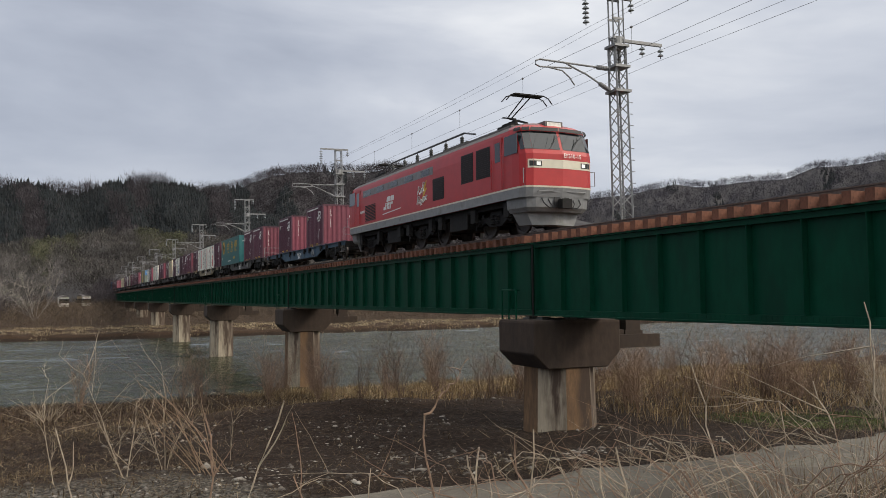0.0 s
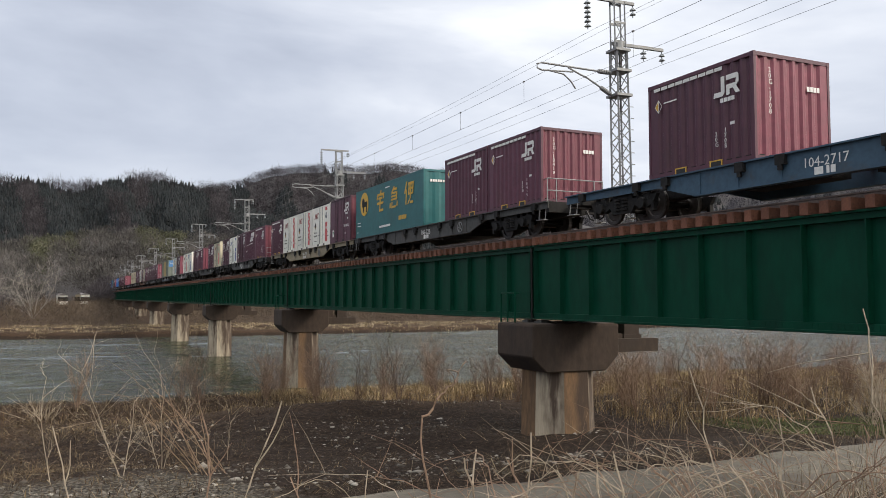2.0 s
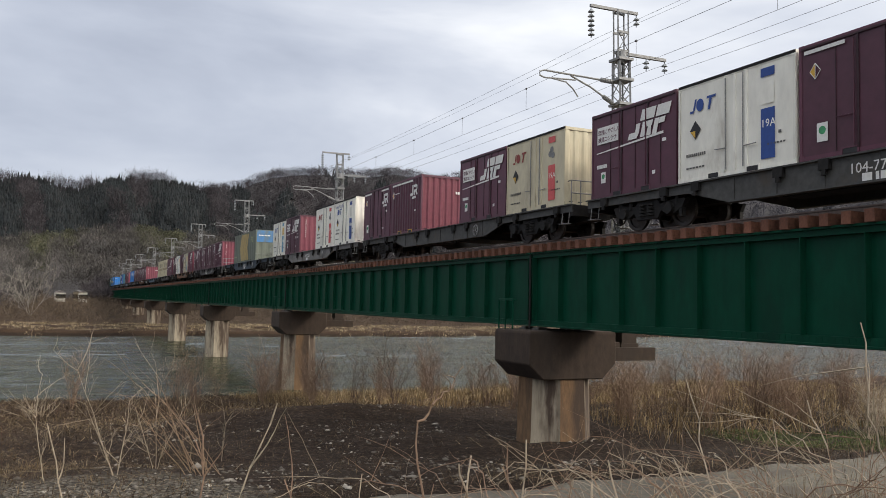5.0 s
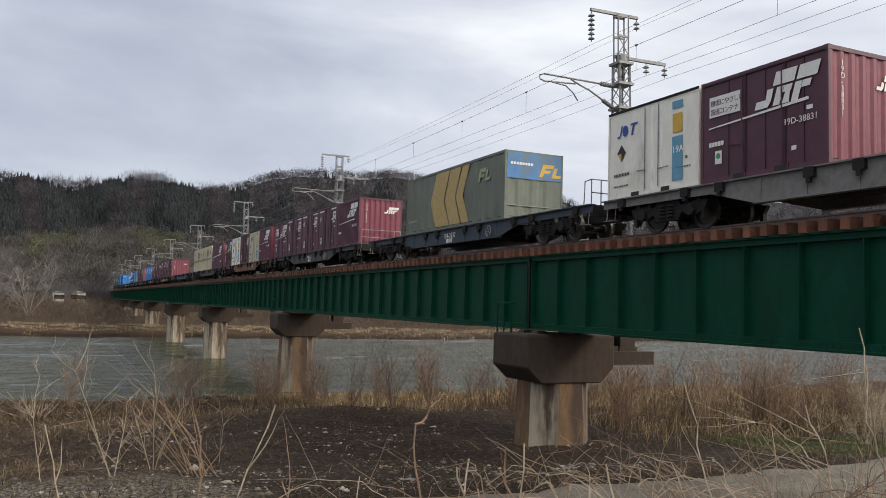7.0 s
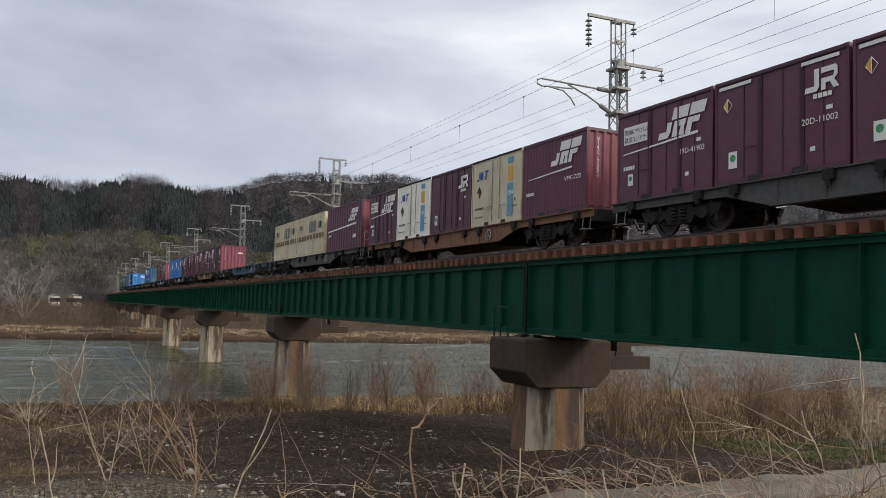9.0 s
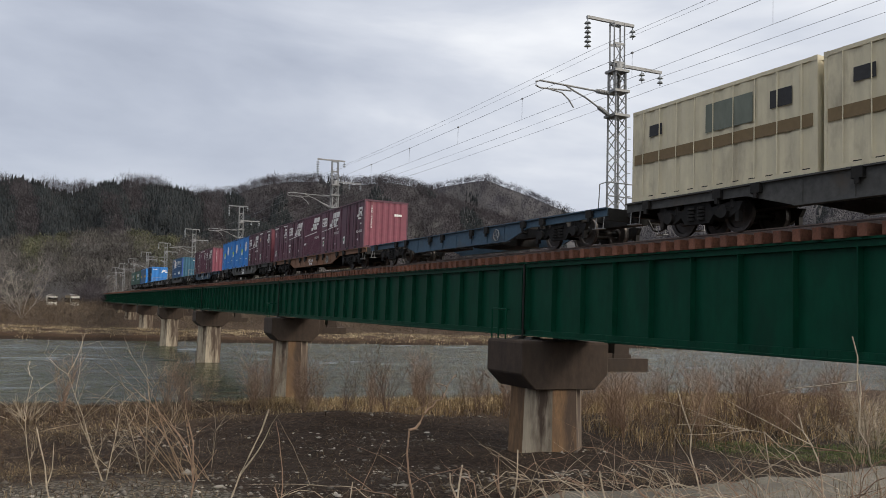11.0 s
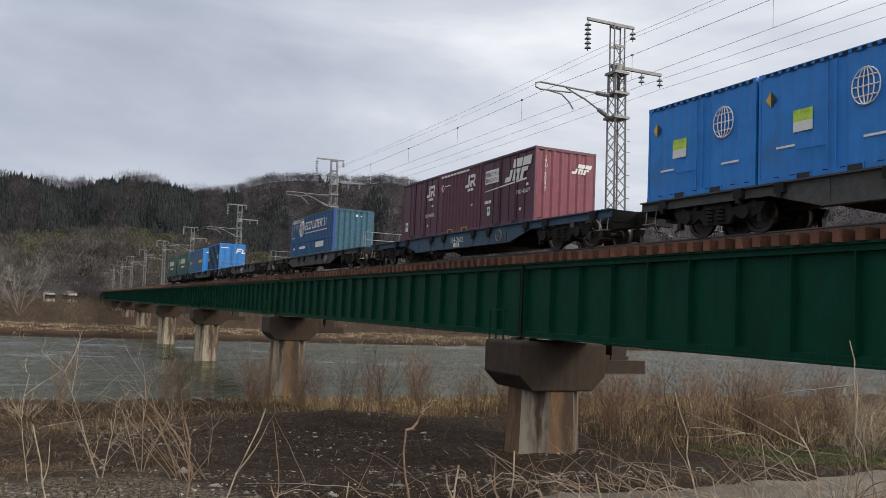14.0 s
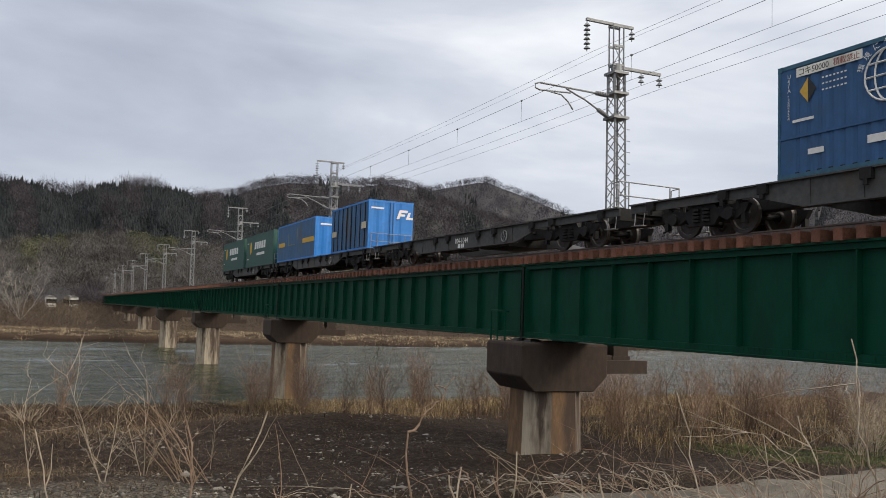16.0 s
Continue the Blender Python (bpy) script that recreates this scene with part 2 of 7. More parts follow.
def finish(name, bm, material, smooth=False):
    bmesh.ops.recalc_face_normals(bm, faces=bm.faces)
    me = bpy.data.meshes.new(name)
    bm.to_mesh(me)
    bm.free()
    me.materials.append(material)
    if smooth:
        for p in me.polygons:
            p.use_smooth = True
    return me


def part(name, bm, material, parent=None, label="", smooth=False, at=None):
    ob = new(name, finish(name, bm, material, smooth))
    if parent is not None:
        ob.parent = parent
    if at is not None:
        ob.matrix_basis = at
    return tagged(ob, label)


def shared(name, mesh, parent, at):
    ob = new(name, mesh)
    ob.parent = parent
    ob.matrix_basis = at
    return ob


def thing(name, label, category, group="", at=None, kind=""):
    ob = new(name)
    ob.empty_display_size = 0.2
    if at is not None:
        ob.matrix_basis = at
    return tagged(ob, label, category, group, kind)


def boxes(*args):
    bm = bmesh.new()
    for a in args:
        box(bm, *a)
    return bm


def raw(name, verts, faces, material, label="", category="", kind="", parent=None, smooth=False):
    me = bpy.data.meshes.new(name)
    me.from_pydata([tuple(map(float, v)) for v in verts], [], [tuple(map(int, f)) for f in faces])
    me.materials.append(material)
    if smooth:
        me.polygons.foreach_set("use_smooth", [True] * len(me.polygons))
    ob = new(name, me)
    ob.parent = parent
    return tagged(ob, label, category, "", kind)


NEAR = Matrix(((0, 0, -1, 0), (-1, 0, 0, 0), (0, 1, 0, 0), (0, 0, 0, 1)))      # writing on the side that faces -x
FRONT = Matrix(((1, 0, 0, 0), (0, 0, -1, 0), (0, 1, 0, 0), (0, 0, 0, 1)))      # writing on the end that faces -y


def on_side(x, y, z):
    return Matrix.Translation((x, y, z)) @ NEAR


def on_front(x, y, z):
    return Matrix.Translation((x, y, z)) @ FRONT


TEXTS = {}


def text(name, words, size, material, parent, at, space=1.0, line=1.0):
    key = (words, size, material.name, space, line)
    if key not in TEXTS:
        cu = bpy.data.curves.new(name, "FONT")
        cu.body, cu.size, cu.space_character, cu.space_line, cu.resolution_u = words, size, space, line, 2
        cu.extrude = 0.002
        tmp = new("lettering", cu)
        me = bpy.data.meshes.new_from_object(tmp)
        bpy.data.objects.remove(tmp)
        me.materials.clear()
        me.materials.append(material)
        TEXTS[key] = me
    return shared(name, TEXTS[key], parent, at)


def decal(name, polys, material, parent, at, label=""):
    """Flat painted shapes, 3 mm thick."""
    bm = bmesh.new()
    for poly in polys:
        prism(bm, poly, lambda u, v, w: at @ Vector((u, v, w)), 0.003)
    ob = part(name, bm, material, parent, label)
    return tagged(ob, kind="stuff") if len(polys) > 1 and ("lettering" in name or "bars" in name) else ob


def rect(x0, y0, x1, y1, slant=0.0):
    return [(x0 + slant * y0, y0), (x1 + slant * y0, y0), (x1 + slant * y1, y1), (x0 + slant * y1, y1)]


def ring(cx, cy, r, n=20, sx=1.0):
    return [(cx + sx * r * math.cos(math.tau * i / n), cy + r * math.sin(math.tau * i / n)) for i in range(n)]

# ---- ground, river, road ----
GROUND_Y = [-600, -60, -12, -2, 1.5, 4, 8, 10.5, 17, 19, 22, 30, 36, 46, 53, 58, 70, 132, 138.5, 140.4, 158, 200, 260, 330, 600, 5000]
GROUND_Z = [8, 6.5, 5.4, 4.75, 4.5, 3.9, 2.9, 2.45, 2.45, 2.25, 1.85, 1.8, 1.5, 0.85, 0.1, -0.9, -1.7, -1.5, -0.25, 0.85, 1.35, 2.4, 4.0, 6.0, 8.0, 8.0]


def ground_z(x, y):
    x, y = np.asarray(x, float), np.asarray(y, float)
    shift = 2.2 * np.sin(x * 0.045 + 0.6) * np.clip((y - 30) / 25, 0, 1) - 4.0 * np.clip((6 - x) / 12, -0.4, 1) * np.clip((y - 8) / 6, 0, 1) * np.clip((30 - y) / 10, 0, 1)
    shift = shift + np.clip((y - 125) / 8, 0, 1) * np.clip((170 - y) / 15, 0, 1) * (1.1 * np.sin(x * 0.21 + 1.0) + 0.7 * np.sin(x * 0.57) + 0.4 * np.sin(x * 1.13 + 2.0))
    z = np.interp(y + shift, GROUND_Y, GROUND_Z)
    z = z + np.clip((y - 139) / 2, 0, 1) * np.clip((158 - y) / 12, 0, 1) * (0.16 * np.sin(x * 0.8 + 2 * np.sin(y * 0.6)) + 0.10 * np.sin(x * 1.7 + y))
    rough = np.clip((np.abs(y) - 17.5) / 6, 0, 1) * np.clip(1 - (y - 60) / 40, 0.0, 1)
    z = z + rough * (0.13 * np.sin(x * 0.9 + 1.3 * np.sin(y * 0.31)) * np.sin(y * 0.7 + 0.8 * np.sin(x * 0.23)) + 0.06 * np.sin(x * 2.1 + y * 1.3) * np.sin(y * 2.7 - x * 0.9))
    # A low heap of dark earth near the first pier.
    z = z + 0.55 * np.exp(-((x - 9.5) / 4.5) ** 2 - ((y - 30.5) / 2.6) ** 2)
    # The railway embankments at both ends of the bridge.
    top = RAIL - 0.62 - np.clip(np.abs(x - TX) - 2.6, 0, None) / 1.6
    lead = np.minimum(np.maximum(y - BRIDGE_END + 1, BRIDGE_START + 1 - y), 0) / 1.2
    return np.where((y > BRIDGE_END - 12) | (y < BRIDGE_START + 12), np.maximum(z, top + lead), z)


def spread(*parts):
    return np.unique(np.concatenate([np.arange(a, b, s) for a, b, s in parts]).round(3))


def soil_material():
    m = bpy.data.materials.new("river_bank_soil")
    m.use_nodes = True
    t = m.node_tree
    ln = t.links.new
    b = t.nodes["Principled BSDF"]
    b.inputs["Roughness"].default_value = 0.95
    b.inputs["Specular IOR Level"].default_value = 0.15
    pos = t.nodes.new("ShaderNodeTexCoord")
    fine = node(t, "ShaderNodeTexNoise", Scale=6.5, Detail=8.0, Roughness=0.75)
    big = node(t, "ShaderNodeTexNoise", Scale=0.22, Detail=5.0, Roughness=0.6)
    ln(pos.outputs["Object"], fine.inputs["Vector"])
    ln(pos.outputs["Object"], big.inputs["Vector"])
    straw = ramp(t, fine.outputs["Fac"], [(0.35, (0.014, 0.008, 0.005)), (0.5, (0.040, 0.024, 0.015)), (0.7, (0.11, 0.072, 0.042))])
    earth = ramp(t, fine.outputs["Fac"], [(0.35, (0.008, 0.005, 0.0035)), (0.52, (0.023, 0.0145, 0.010)), (0.7, (0.075, 0.055, 0.041))])
    # Bare dark earth in a belt along the bank, straw-coloured litter elsewhere.
    sep = t.nodes.new("ShaderNodeSeparateXYZ")
    ln(pos.outputs["Object"], sep.inputs[0])
    belt = node(t, "ShaderNodeMapRange")
    belt.inputs[1].default_value, belt.inputs[2].default_value = 33.0, 38.0
    wob = node(t, "ShaderNodeMath")
    wob.operation = "MULTIPLY_ADD"
    wob.inputs[1].default_value = 9.0
    ln(big.outputs["Fac"], wob.inputs[0])
    ln(sep.outputs["Y"], wob.inputs[2])
    ln(wob.outputs[0], belt.inputs[0])
    mx = t.nodes.new("ShaderNodeMix")
    mx.data_type = "RGBA"
    ln(belt.outputs[0], mx.inputs[0])
    ln(earth, mx.inputs[6])
    ln(straw, mx.inputs[7])
    # A shoulder of grey gravel along the road, and dark earth low at the water's edge.
    grit = node(t, "ShaderNodeTexVoronoi", Scale=16.0)
    ln(pos.outputs["Object"], grit.inputs["Vector"])
    gravel = ramp(t, grit.outputs["Color"], [(0.1, (0.018, 0.015, 0.013)), (0.5, (0.062, 0.055, 0.046)), (0.9, (0.18, 0.165, 0.14))])
    shoulder = node(t, "ShaderNodeMapRange")
    shoulder.inputs[1].default_value, shoulder.inputs[2].default_value = 24.6, 22.8
    away = node(t, "ShaderNodeMapRange")
    away.inputs[1].default_value, away.inputs[2].default_value, away.inputs[4].default_value = 2.5, 6.5, 8.0
    ln(sep.outputs["X"], away.inputs[0])
    far_off = node(t, "ShaderNodeMath")
    ln(wob.outputs[0], far_off.inputs[0])
    ln(away.outputs[0], far_off.inputs[1])
    ln(far_off.outputs[0], shoulder.inputs[0])
    mg = t.nodes.new("ShaderNodeMix")
    mg.data_type = "RGBA"
    ln(shoulder.outputs[0], mg.inputs[0])
    ln(mx.outputs[2], mg.inputs[6])
    ln(gravel, mg.inputs[7])
    low_earth = node(t, "ShaderNodeMapRange")
    low_earth.inputs[1].default_value, low_earth.inputs[2].default_value = 0.35, 0.6
    ln(sep.outputs["Z"], low_earth.inputs[0])
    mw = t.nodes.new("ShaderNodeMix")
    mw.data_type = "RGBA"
    ln(low_earth.outputs[0], mw.inputs[0])
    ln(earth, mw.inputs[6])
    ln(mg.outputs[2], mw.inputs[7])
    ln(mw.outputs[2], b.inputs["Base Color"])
    bp = node(t, "ShaderNodeBump", Strength=0.9, Distance=0.07)
    ln(fine.outputs["Fac"], bp.inputs["Height"])
    ln(bp.outputs[0], b.inputs["Normal"])
    return m


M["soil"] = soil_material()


def grid(name, xs, ys, zf, material, label, kind="structure", category=""):
    X, Y = np.meshgrid(xs, ys)
    Z = zf(X, Y)
    v = np.stack([X, Y, Z], -1).reshape(-1, 3)
    nx, ny = len(xs), len(ys)
    i = (np.arange(ny - 1)[:, None] * nx + np.arange(nx - 1)[None, :]).reshape(-1)
    f = np.stack([i, i + 1, i + nx + 1, i + nx], -1)
    return raw(name, v, f, material, label, category, kind, smooth=True)


GX = spread((-4500, -300, 350), (-300, -40, 20), (-40, -14, 2), (-14, 46, 0.5), (46, 200, 1.5), (200, 400, 25), (400, 4600, 400))
GY = spread((-4500, -400, 400), (-400, -60, 20), (-60, 8, 4), (8, 60, 0.5), (60, 132, 6), (132, 148, 0.6), (148, 160, 1.5), (160, 280, 6), (280, 296, 1.0), (296, 620, 15), (620, 5000, 400))
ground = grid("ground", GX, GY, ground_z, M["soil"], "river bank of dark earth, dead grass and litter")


def water_material():
    m = bpy.data.materials.new("river_water")
    m.use_nodes = True
    t = m.node_tree
    ln = t.links.new
    b = t.nodes["Principled BSDF"]
    b.inputs["Base Color"].default_value = (0.032, 0.036, 0.018, 1)
    b.inputs["Roughness"].default_value = 0.07
    b.inputs["IOR"].default_value = 1.333
    pos = t.nodes.new("ShaderNodeTexCoord")
    mp = t.nodes.new("ShaderNodeMapping")
    mp.inputs["Scale"].default_value = (0.30, 1.0, 1.0)
    mp.inputs["Rotation"].default_value = (0, 0, radians(-6))
    ln(pos.outputs["Object"], mp.inputs[0])
    a = node(t, "ShaderNodeTexNoise", Scale=1.9, Detail=5.0, Roughness=0.6, Distortion=0.5)
    c = node(t, "ShaderNodeTexNoise", Scale=0.16, Detail=4.0, Roughness=0.55)
    ln(mp.outputs[0], a.inputs["Vector"])
    ln(mp.outputs[0], c.inputs["Vector"])
    # Riffles: belts of broken water between smoother ones.
    amp = ramp(t, c.outputs["Fac"], [(0.38, 0.12), (0.62, 1.0)])
    mul = node(t, "ShaderNodeMath")
    mul.operation = "MULTIPLY"
    ln(a.outputs["Fac"], mul.inputs[0])
    ln(amp, mul.inputs[1])
    bp = node(t, "ShaderNodeBump", Strength=1.0, Distance=0.24)
    ln(mul.outputs[0], bp.inputs["Height"])
    # Long swells and streaks drawn out along the current.
    mp2 = t.nodes.new("ShaderNodeMapping")
    mp2.inputs["Scale"].default_value = (0.16, 1.0, 1.0)
    mp2.inputs["Rotation"].default_value = (0, 0, radians(5))
    ln(pos.outputs["Object"], mp2.inputs[0])
    d = node(t, "ShaderNodeTexNoise", Scale=0.42, Detail=5.0, Roughness=0.7, Distortion=0.4)
    ln(mp2.outputs[0], d.inputs["Vector"])
    bp2 = node(t, "ShaderNodeBump", Strength=1.0, Distance=0.7)
    ln(d.outputs["Fac"], bp2.inputs["Height"])
    ln(bp.outputs[0], bp2.inputs["Normal"])
    ln(bp2.outputs[0], b.inputs["Normal"])
    ln(ramp(t, d.outputs["Fac"], [(0.4, 0.04), (0.65, 0.13)]), b.inputs["Roughness"])
    return m


M["water"] = water_material()
WX = spread((-900, -40, 60), (-40, 165, 1.3), (165, 1000, 60))
WY = spread((40, 48, 4), (48, 147, 0.42), (147, 166, 6))


def ripples(x, y):
    """Low waves with their crests drawn out along the current, in patches."""
    rng = np.random.default_rng(3)
    z = 0 * x
    for _ in range(26):
        ky, kx = rng.uniform(1.2, 5.5), rng.normal(0, 0.28)
        z = z + rng.uniform(0.4, 1.0) / ky * np.sin(kx * x + ky * y + rng.uniform(0, 6.3) + 0.8 * np.sin(0.11 * x + 0.2 * y + rng.uniform(0, 6.3)))
    patch = 0.35 + 0.65 * (0.5 + 0.5 * np.sin(0.055 * x + 0.5 * np.sin(0.21 * y) + 0.13 * y)) * (0.5 + 0.5 * np.sin(0.27 * y + 0.02 * x + 1.1))
    return 0.050 * z * patch * np.clip((166 - np.abs(x - 62)) / 90, 0, 1)


grid("water", WX, WY, ripples, M["water"], "grey-green river with rippled, streaky surface")


def road_far(x):
    return 15.4 + 0.0045 * (x - 13) ** 2


def build_road():
    xs = spread((-60, 90, 0.4))
    ragged = 0.16 * np.sin(xs * 1.3) + 0.10 * np.sin(xs * 3.1 + 1) + 0.06 * np.sin(xs * 7.3)
    rows = [(road_far(xs) - 4.3, -0.25), (road_far(xs) - 4.1, 0.03), (road_far(xs) - 2.1, 0.07), (road_far(xs) - 0.5 + ragged, 0.03), (road_far(xs) + 0.1 + ragged, -0.12)]
    v, n = [], len(xs)
    for ys, lift in rows:
        z = ground_z(xs, ys) + lift + 0.012 * np.sin(xs * 2.3 + ys)
        v += list(zip(xs, ys, z))
    f = [(r * n + i, r * n + i + 1, (r + 1) * n + i + 1, (r + 1) * n + i) for r in range(len(rows) - 1) for i in range(n - 1)]
    raw("road", v, f, M["gravelroad"], "pale unpaved gravel track along the river bank", "", "structure", smooth=True)


build_road()

# ---- bridge ----


def girder_mesh():
    """One plate girder of a span, with flanges and stiffeners; local y from 0 to its length."""
    ln_, bm = SPAN - 0.10, bmesh.new()
    box(bm, -0.012, 0.012, 0, ln_, -2.86, -0.46)
    return finish("web", bm, M["green"])


def build_bridge():
    ln_ = SPAN - 0.10
    web = girder_mesh()
    top = finish("top_flange", boxes((-0.2, 0.2, 0, ln_, -0.46, -0.41)), M["green"])
    bot = finish("bottom_flange", boxes((-0.2, 0.2, 0, ln_, -2.90, -2.86)), M["green"])
    cover = finish("cover_plate", boxes((-0.17, 0.17, 4.5, ln_ - 4.5, -2.925, -2.90)), M["green"])
    angle = finish("flange_angle", boxes((-0.13, 0.13, 0, ln_, -2.86, -2.70)), M["green"])
    angle_t = finish("flange_angle", boxes((-0.13, 0.13, 0, ln_, -0.60, -0.46)), M["green"])
    stiff = finish("stiffener", boxes((-0.185, 0.185, -0.012, 0.012, -2.70, -0.60), (-0.10, 0.10, 0.012, 0.085, -2.70, -0.60)), M["green"])
    rivets = bmesh.new()
    for i in range(int(ln_ / 0.16)):
        for z in (-2.745, -2.80):
            disc(rivets, (-0.135, 0.08 + i * 0.16, z), (1, 0, 0), 0.016, 0.010, 6)
    rivets = finish("rivets", rivets, M["green"])
    brace = bmesh.new()
    for a, b in (((-0.8, 0, -0.75), (0.8, 0, -2.6)), ((0.8, 0, -0.75), (-0.8, 0, -2.6)), ((-0.8, 0, -0.6), (0.8, 0, -0.6)), ((-0.8, 0, -2.7), (0.8, 0, -2.7))):
        tube(brace, [a, b], 0.05, 4)
    brace = finish("cross_bracing", brace, M["green"])
    rail = bmesh.new()
    prism(rail, [(-0.065, 0), (0.065, 0), (0.065, 0.02), (0.012, 0.035), (0.012, 0.11), (0.034, 0.12), (0.034, 0.153), (-0.034, 0.153), (-0.034, 0.12), (-0.012, 0.11), (-0.012, 0.035), (-0.065, 0.02)],
          lambda u, v, w: Vector((u, w, v - 0.153)), SPAN)
    rail = finish("rail", rail, M["rail"])
    for s in range(-2, 8):
        y0 = JOINT + s * SPAN + 0.05
        span = thing("bridge_span", "dark green riveted steel plate girder span with rusty sleepers", "bridge span", "bridge spans", pose(TX, y0, RAIL))
        near = s in (-1, 0, 1, 2)
        for x in (-0.83, 0.83):
            for me in (web, top, bot, cover, angle, angle_t):
                shared(me.name.split(".")[0], me, span, pose(x, 0, 0))
            if near and x < 0:
                tagged(shared("rivets", rivets, span, pose(x, 0, 0)), kind="stuff")
            if x < 0 or near:
                for k in range(22):
                    shared("stiffener", stiff, span, pose(x, 0.09 + k * (ln_ - 0.2) / 21, 0))
        for k in range(10):
            shared("cross_bracing", brace, span, pose(0, 0.3 + k * (ln_ - 0.6) / 9, 0))
        for x in (-0.565, 0.565):
            shared("rail", rail, span, pose(x, -0.05, 0))
        sleeper(span, s)


def sleeper(span, s):
    me = finish("sleeper", boxes((-1.12, 1.12, -0.11, 0.11, -0.41, -0.15)), M["rust"])
    n = 63
    for k in range(n):
        shared("sleeper", me, span, pose(random.uniform(-0.02, 0.02), 0.1 + (k + 0.5) * (SPAN - 0.2) / n, random.uniform(-0.008, 0.0), 0, 0, random.uniform(-0.6, 0.6)))


SHAFT = [(1.14, 0.445), (0.47, 1.115), (-0.47, 1.115), (-1.14, 0.445), (-1.14, -0.445), (-0.47, -1.115), (0.47, -1.115), (1.14, -0.445)]


def loft(bm, rings):
    vs = [[bm.verts.new(p) for p in r] for r in rings]
    n = len(vs[0])
    for a, b in zip(vs, vs[1:]):
        for i in range(n):
            bm.faces.new((a[i], a[(i + 1) % n], b[(i + 1) % n], b[i]))
    bm.faces.new(vs[0][::-1])
    bm.faces.new(vs[-1])


M["stained"] = mat("brown_stained_concrete", (0.155, 0.092, 0.047), 0.9, grain=9, vary=0.3, dirt=(0.055, 0.036, 0.025), dirt_at=(0.44, 0.6), dirt_scale=1.1, bump=0.3, stretch=(1, 1, 0.25))


def build_piers():
    """Faceted concrete shafts with broad caps, a bracket for the mast on the far side."""
    top = 5.47
    for s in range(-1, 8):
        y = JOINT + s * SPAN
        pier = thing("bridge_pier", "weathered concrete bridge pier with faceted shaft and broad stained cap", "bridge pier", "bridge piers", pose(TX, y, 0))
        base = min(float(ground_z(TX, y)), float(ground_z(TX, y - 1.5))) - 0.6
        bm = bmesh.new()
        loft(bm, [[(px * k, py * k, z) for px, py in SHAFT] for z, k in ((base, 1.07), (2.2, 1.03), (3.87, 0.99))])
        bm.normal_update()
        for f in bm.faces:
            if s <= 1 and max(abs(f.normal.x), abs(f.normal.y)) > 0.93:
                f.material_index = 1
        part("shaft", bm, M["concrete"], pier, "streaked concrete shaft with rust-brown stained faces").data.materials.append(M["stained"])
        bm = bmesh.new()
        loft(bm, [[(-1.17, -1.18, 3.87), (1.17, -1.18, 3.87), (1.17, 1.18, 3.87), (-1.17, 1.18, 3.87)],
                  [(-1.7, -1.18, 4.37), (1.7, -1.18, 4.37), (1.7, 1.18, 4.37), (-1.7, 1.18, 4.37)],
                  [(-1.7, -1.18, 5.40), (1.7, -1.18, 5.40), (1.7, 1.18, 5.40), (-1.7, 1.18, 5.40)],
                  [(-1.66, -1.14, top), (1.66, -1.14, top), (1.66, 1.14, top), (-1.66, 1.14, top)]])
        bmesh.ops.bevel(bm, geom=[e for e in bm.edges], offset=0.035, segments=1, affect="EDGES")
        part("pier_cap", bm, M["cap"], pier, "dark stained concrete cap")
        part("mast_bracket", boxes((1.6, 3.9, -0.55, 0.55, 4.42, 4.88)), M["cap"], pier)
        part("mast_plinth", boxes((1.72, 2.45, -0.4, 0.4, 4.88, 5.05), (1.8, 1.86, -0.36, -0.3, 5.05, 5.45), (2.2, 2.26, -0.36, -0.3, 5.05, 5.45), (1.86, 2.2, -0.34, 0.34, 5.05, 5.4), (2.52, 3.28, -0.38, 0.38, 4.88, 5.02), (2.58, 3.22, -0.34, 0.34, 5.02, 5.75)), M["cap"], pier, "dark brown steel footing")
        for x in (-0.83, 0.83):
            for dy in (-0.42, 0.42):
                part("bearing", boxes((x - 0.22, x + 0.22, dy - 0.2, dy + 0.2, top, 5.53), (x - 0.16, x + 0.16, dy - 0.14, dy + 0.14, 5.53, 5.565)), M["sole"], pier)
        # The little railing at the near end of the cap.
        bm = bmesh.new()
        for yy in (0.12, 0.62, 1.08):
            tube(bm, [(-1.6, yy, top), (-1.6, yy, top + 1.0)], 0.03, 5)
        tube(bm, [(-1.6, 0.12, top + 1.0), (-1.6, 1.08, top + 1.0)], 0.032, 5)
        tube(bm, [(-1.6, 1.08, top + 1.0), (-0.9, 1.08, top + 1.0)], 0.022, 5)
        part("cap_railing", bm, M["green"], pier, "thin green railing on the cap")
        bm = bmesh.new()
        tube(bm, [(-1.03, -0.03, 5.5), (-1.03, -0.03, 8.0)], 0.035, 6)
        part("drain_pipe", bm, M["dark"], pier)


build_bridge()
build_piers()


def build_embankment_track():
    for a, b in ((BRIDGE_END, 480.0), (-360.0, BRIDGE_START)):
        tr = thing("embankment_track", "ballasted railway track on a low embankment", "railway track", kind="structure", at=pose(TX, a, RAIL))
        n = b - a
        bm = bmesh.new()
        prism(bm, [(-2.4, -0.75), (2.4, -0.75), (1.5, -0.2), (-1.5, -0.2)], lambda u, v, w: Vector((u, w, v)), n)
        part("ballast_bed", bm, M["ballast"], tr)
        for x in (-0.565, 0.565):
            part("rail", boxes((x - 0.034, x + 0.034, 0, n, -0.153, 0)), M["rail"], tr)
        part("sleepers", boxes(*[(-1.05, 1.05, k * 0.62, k * 0.62 + 0.22, -0.26, -0.15) for k in range(int(n / 0.62))]), M["concrete"], tr)


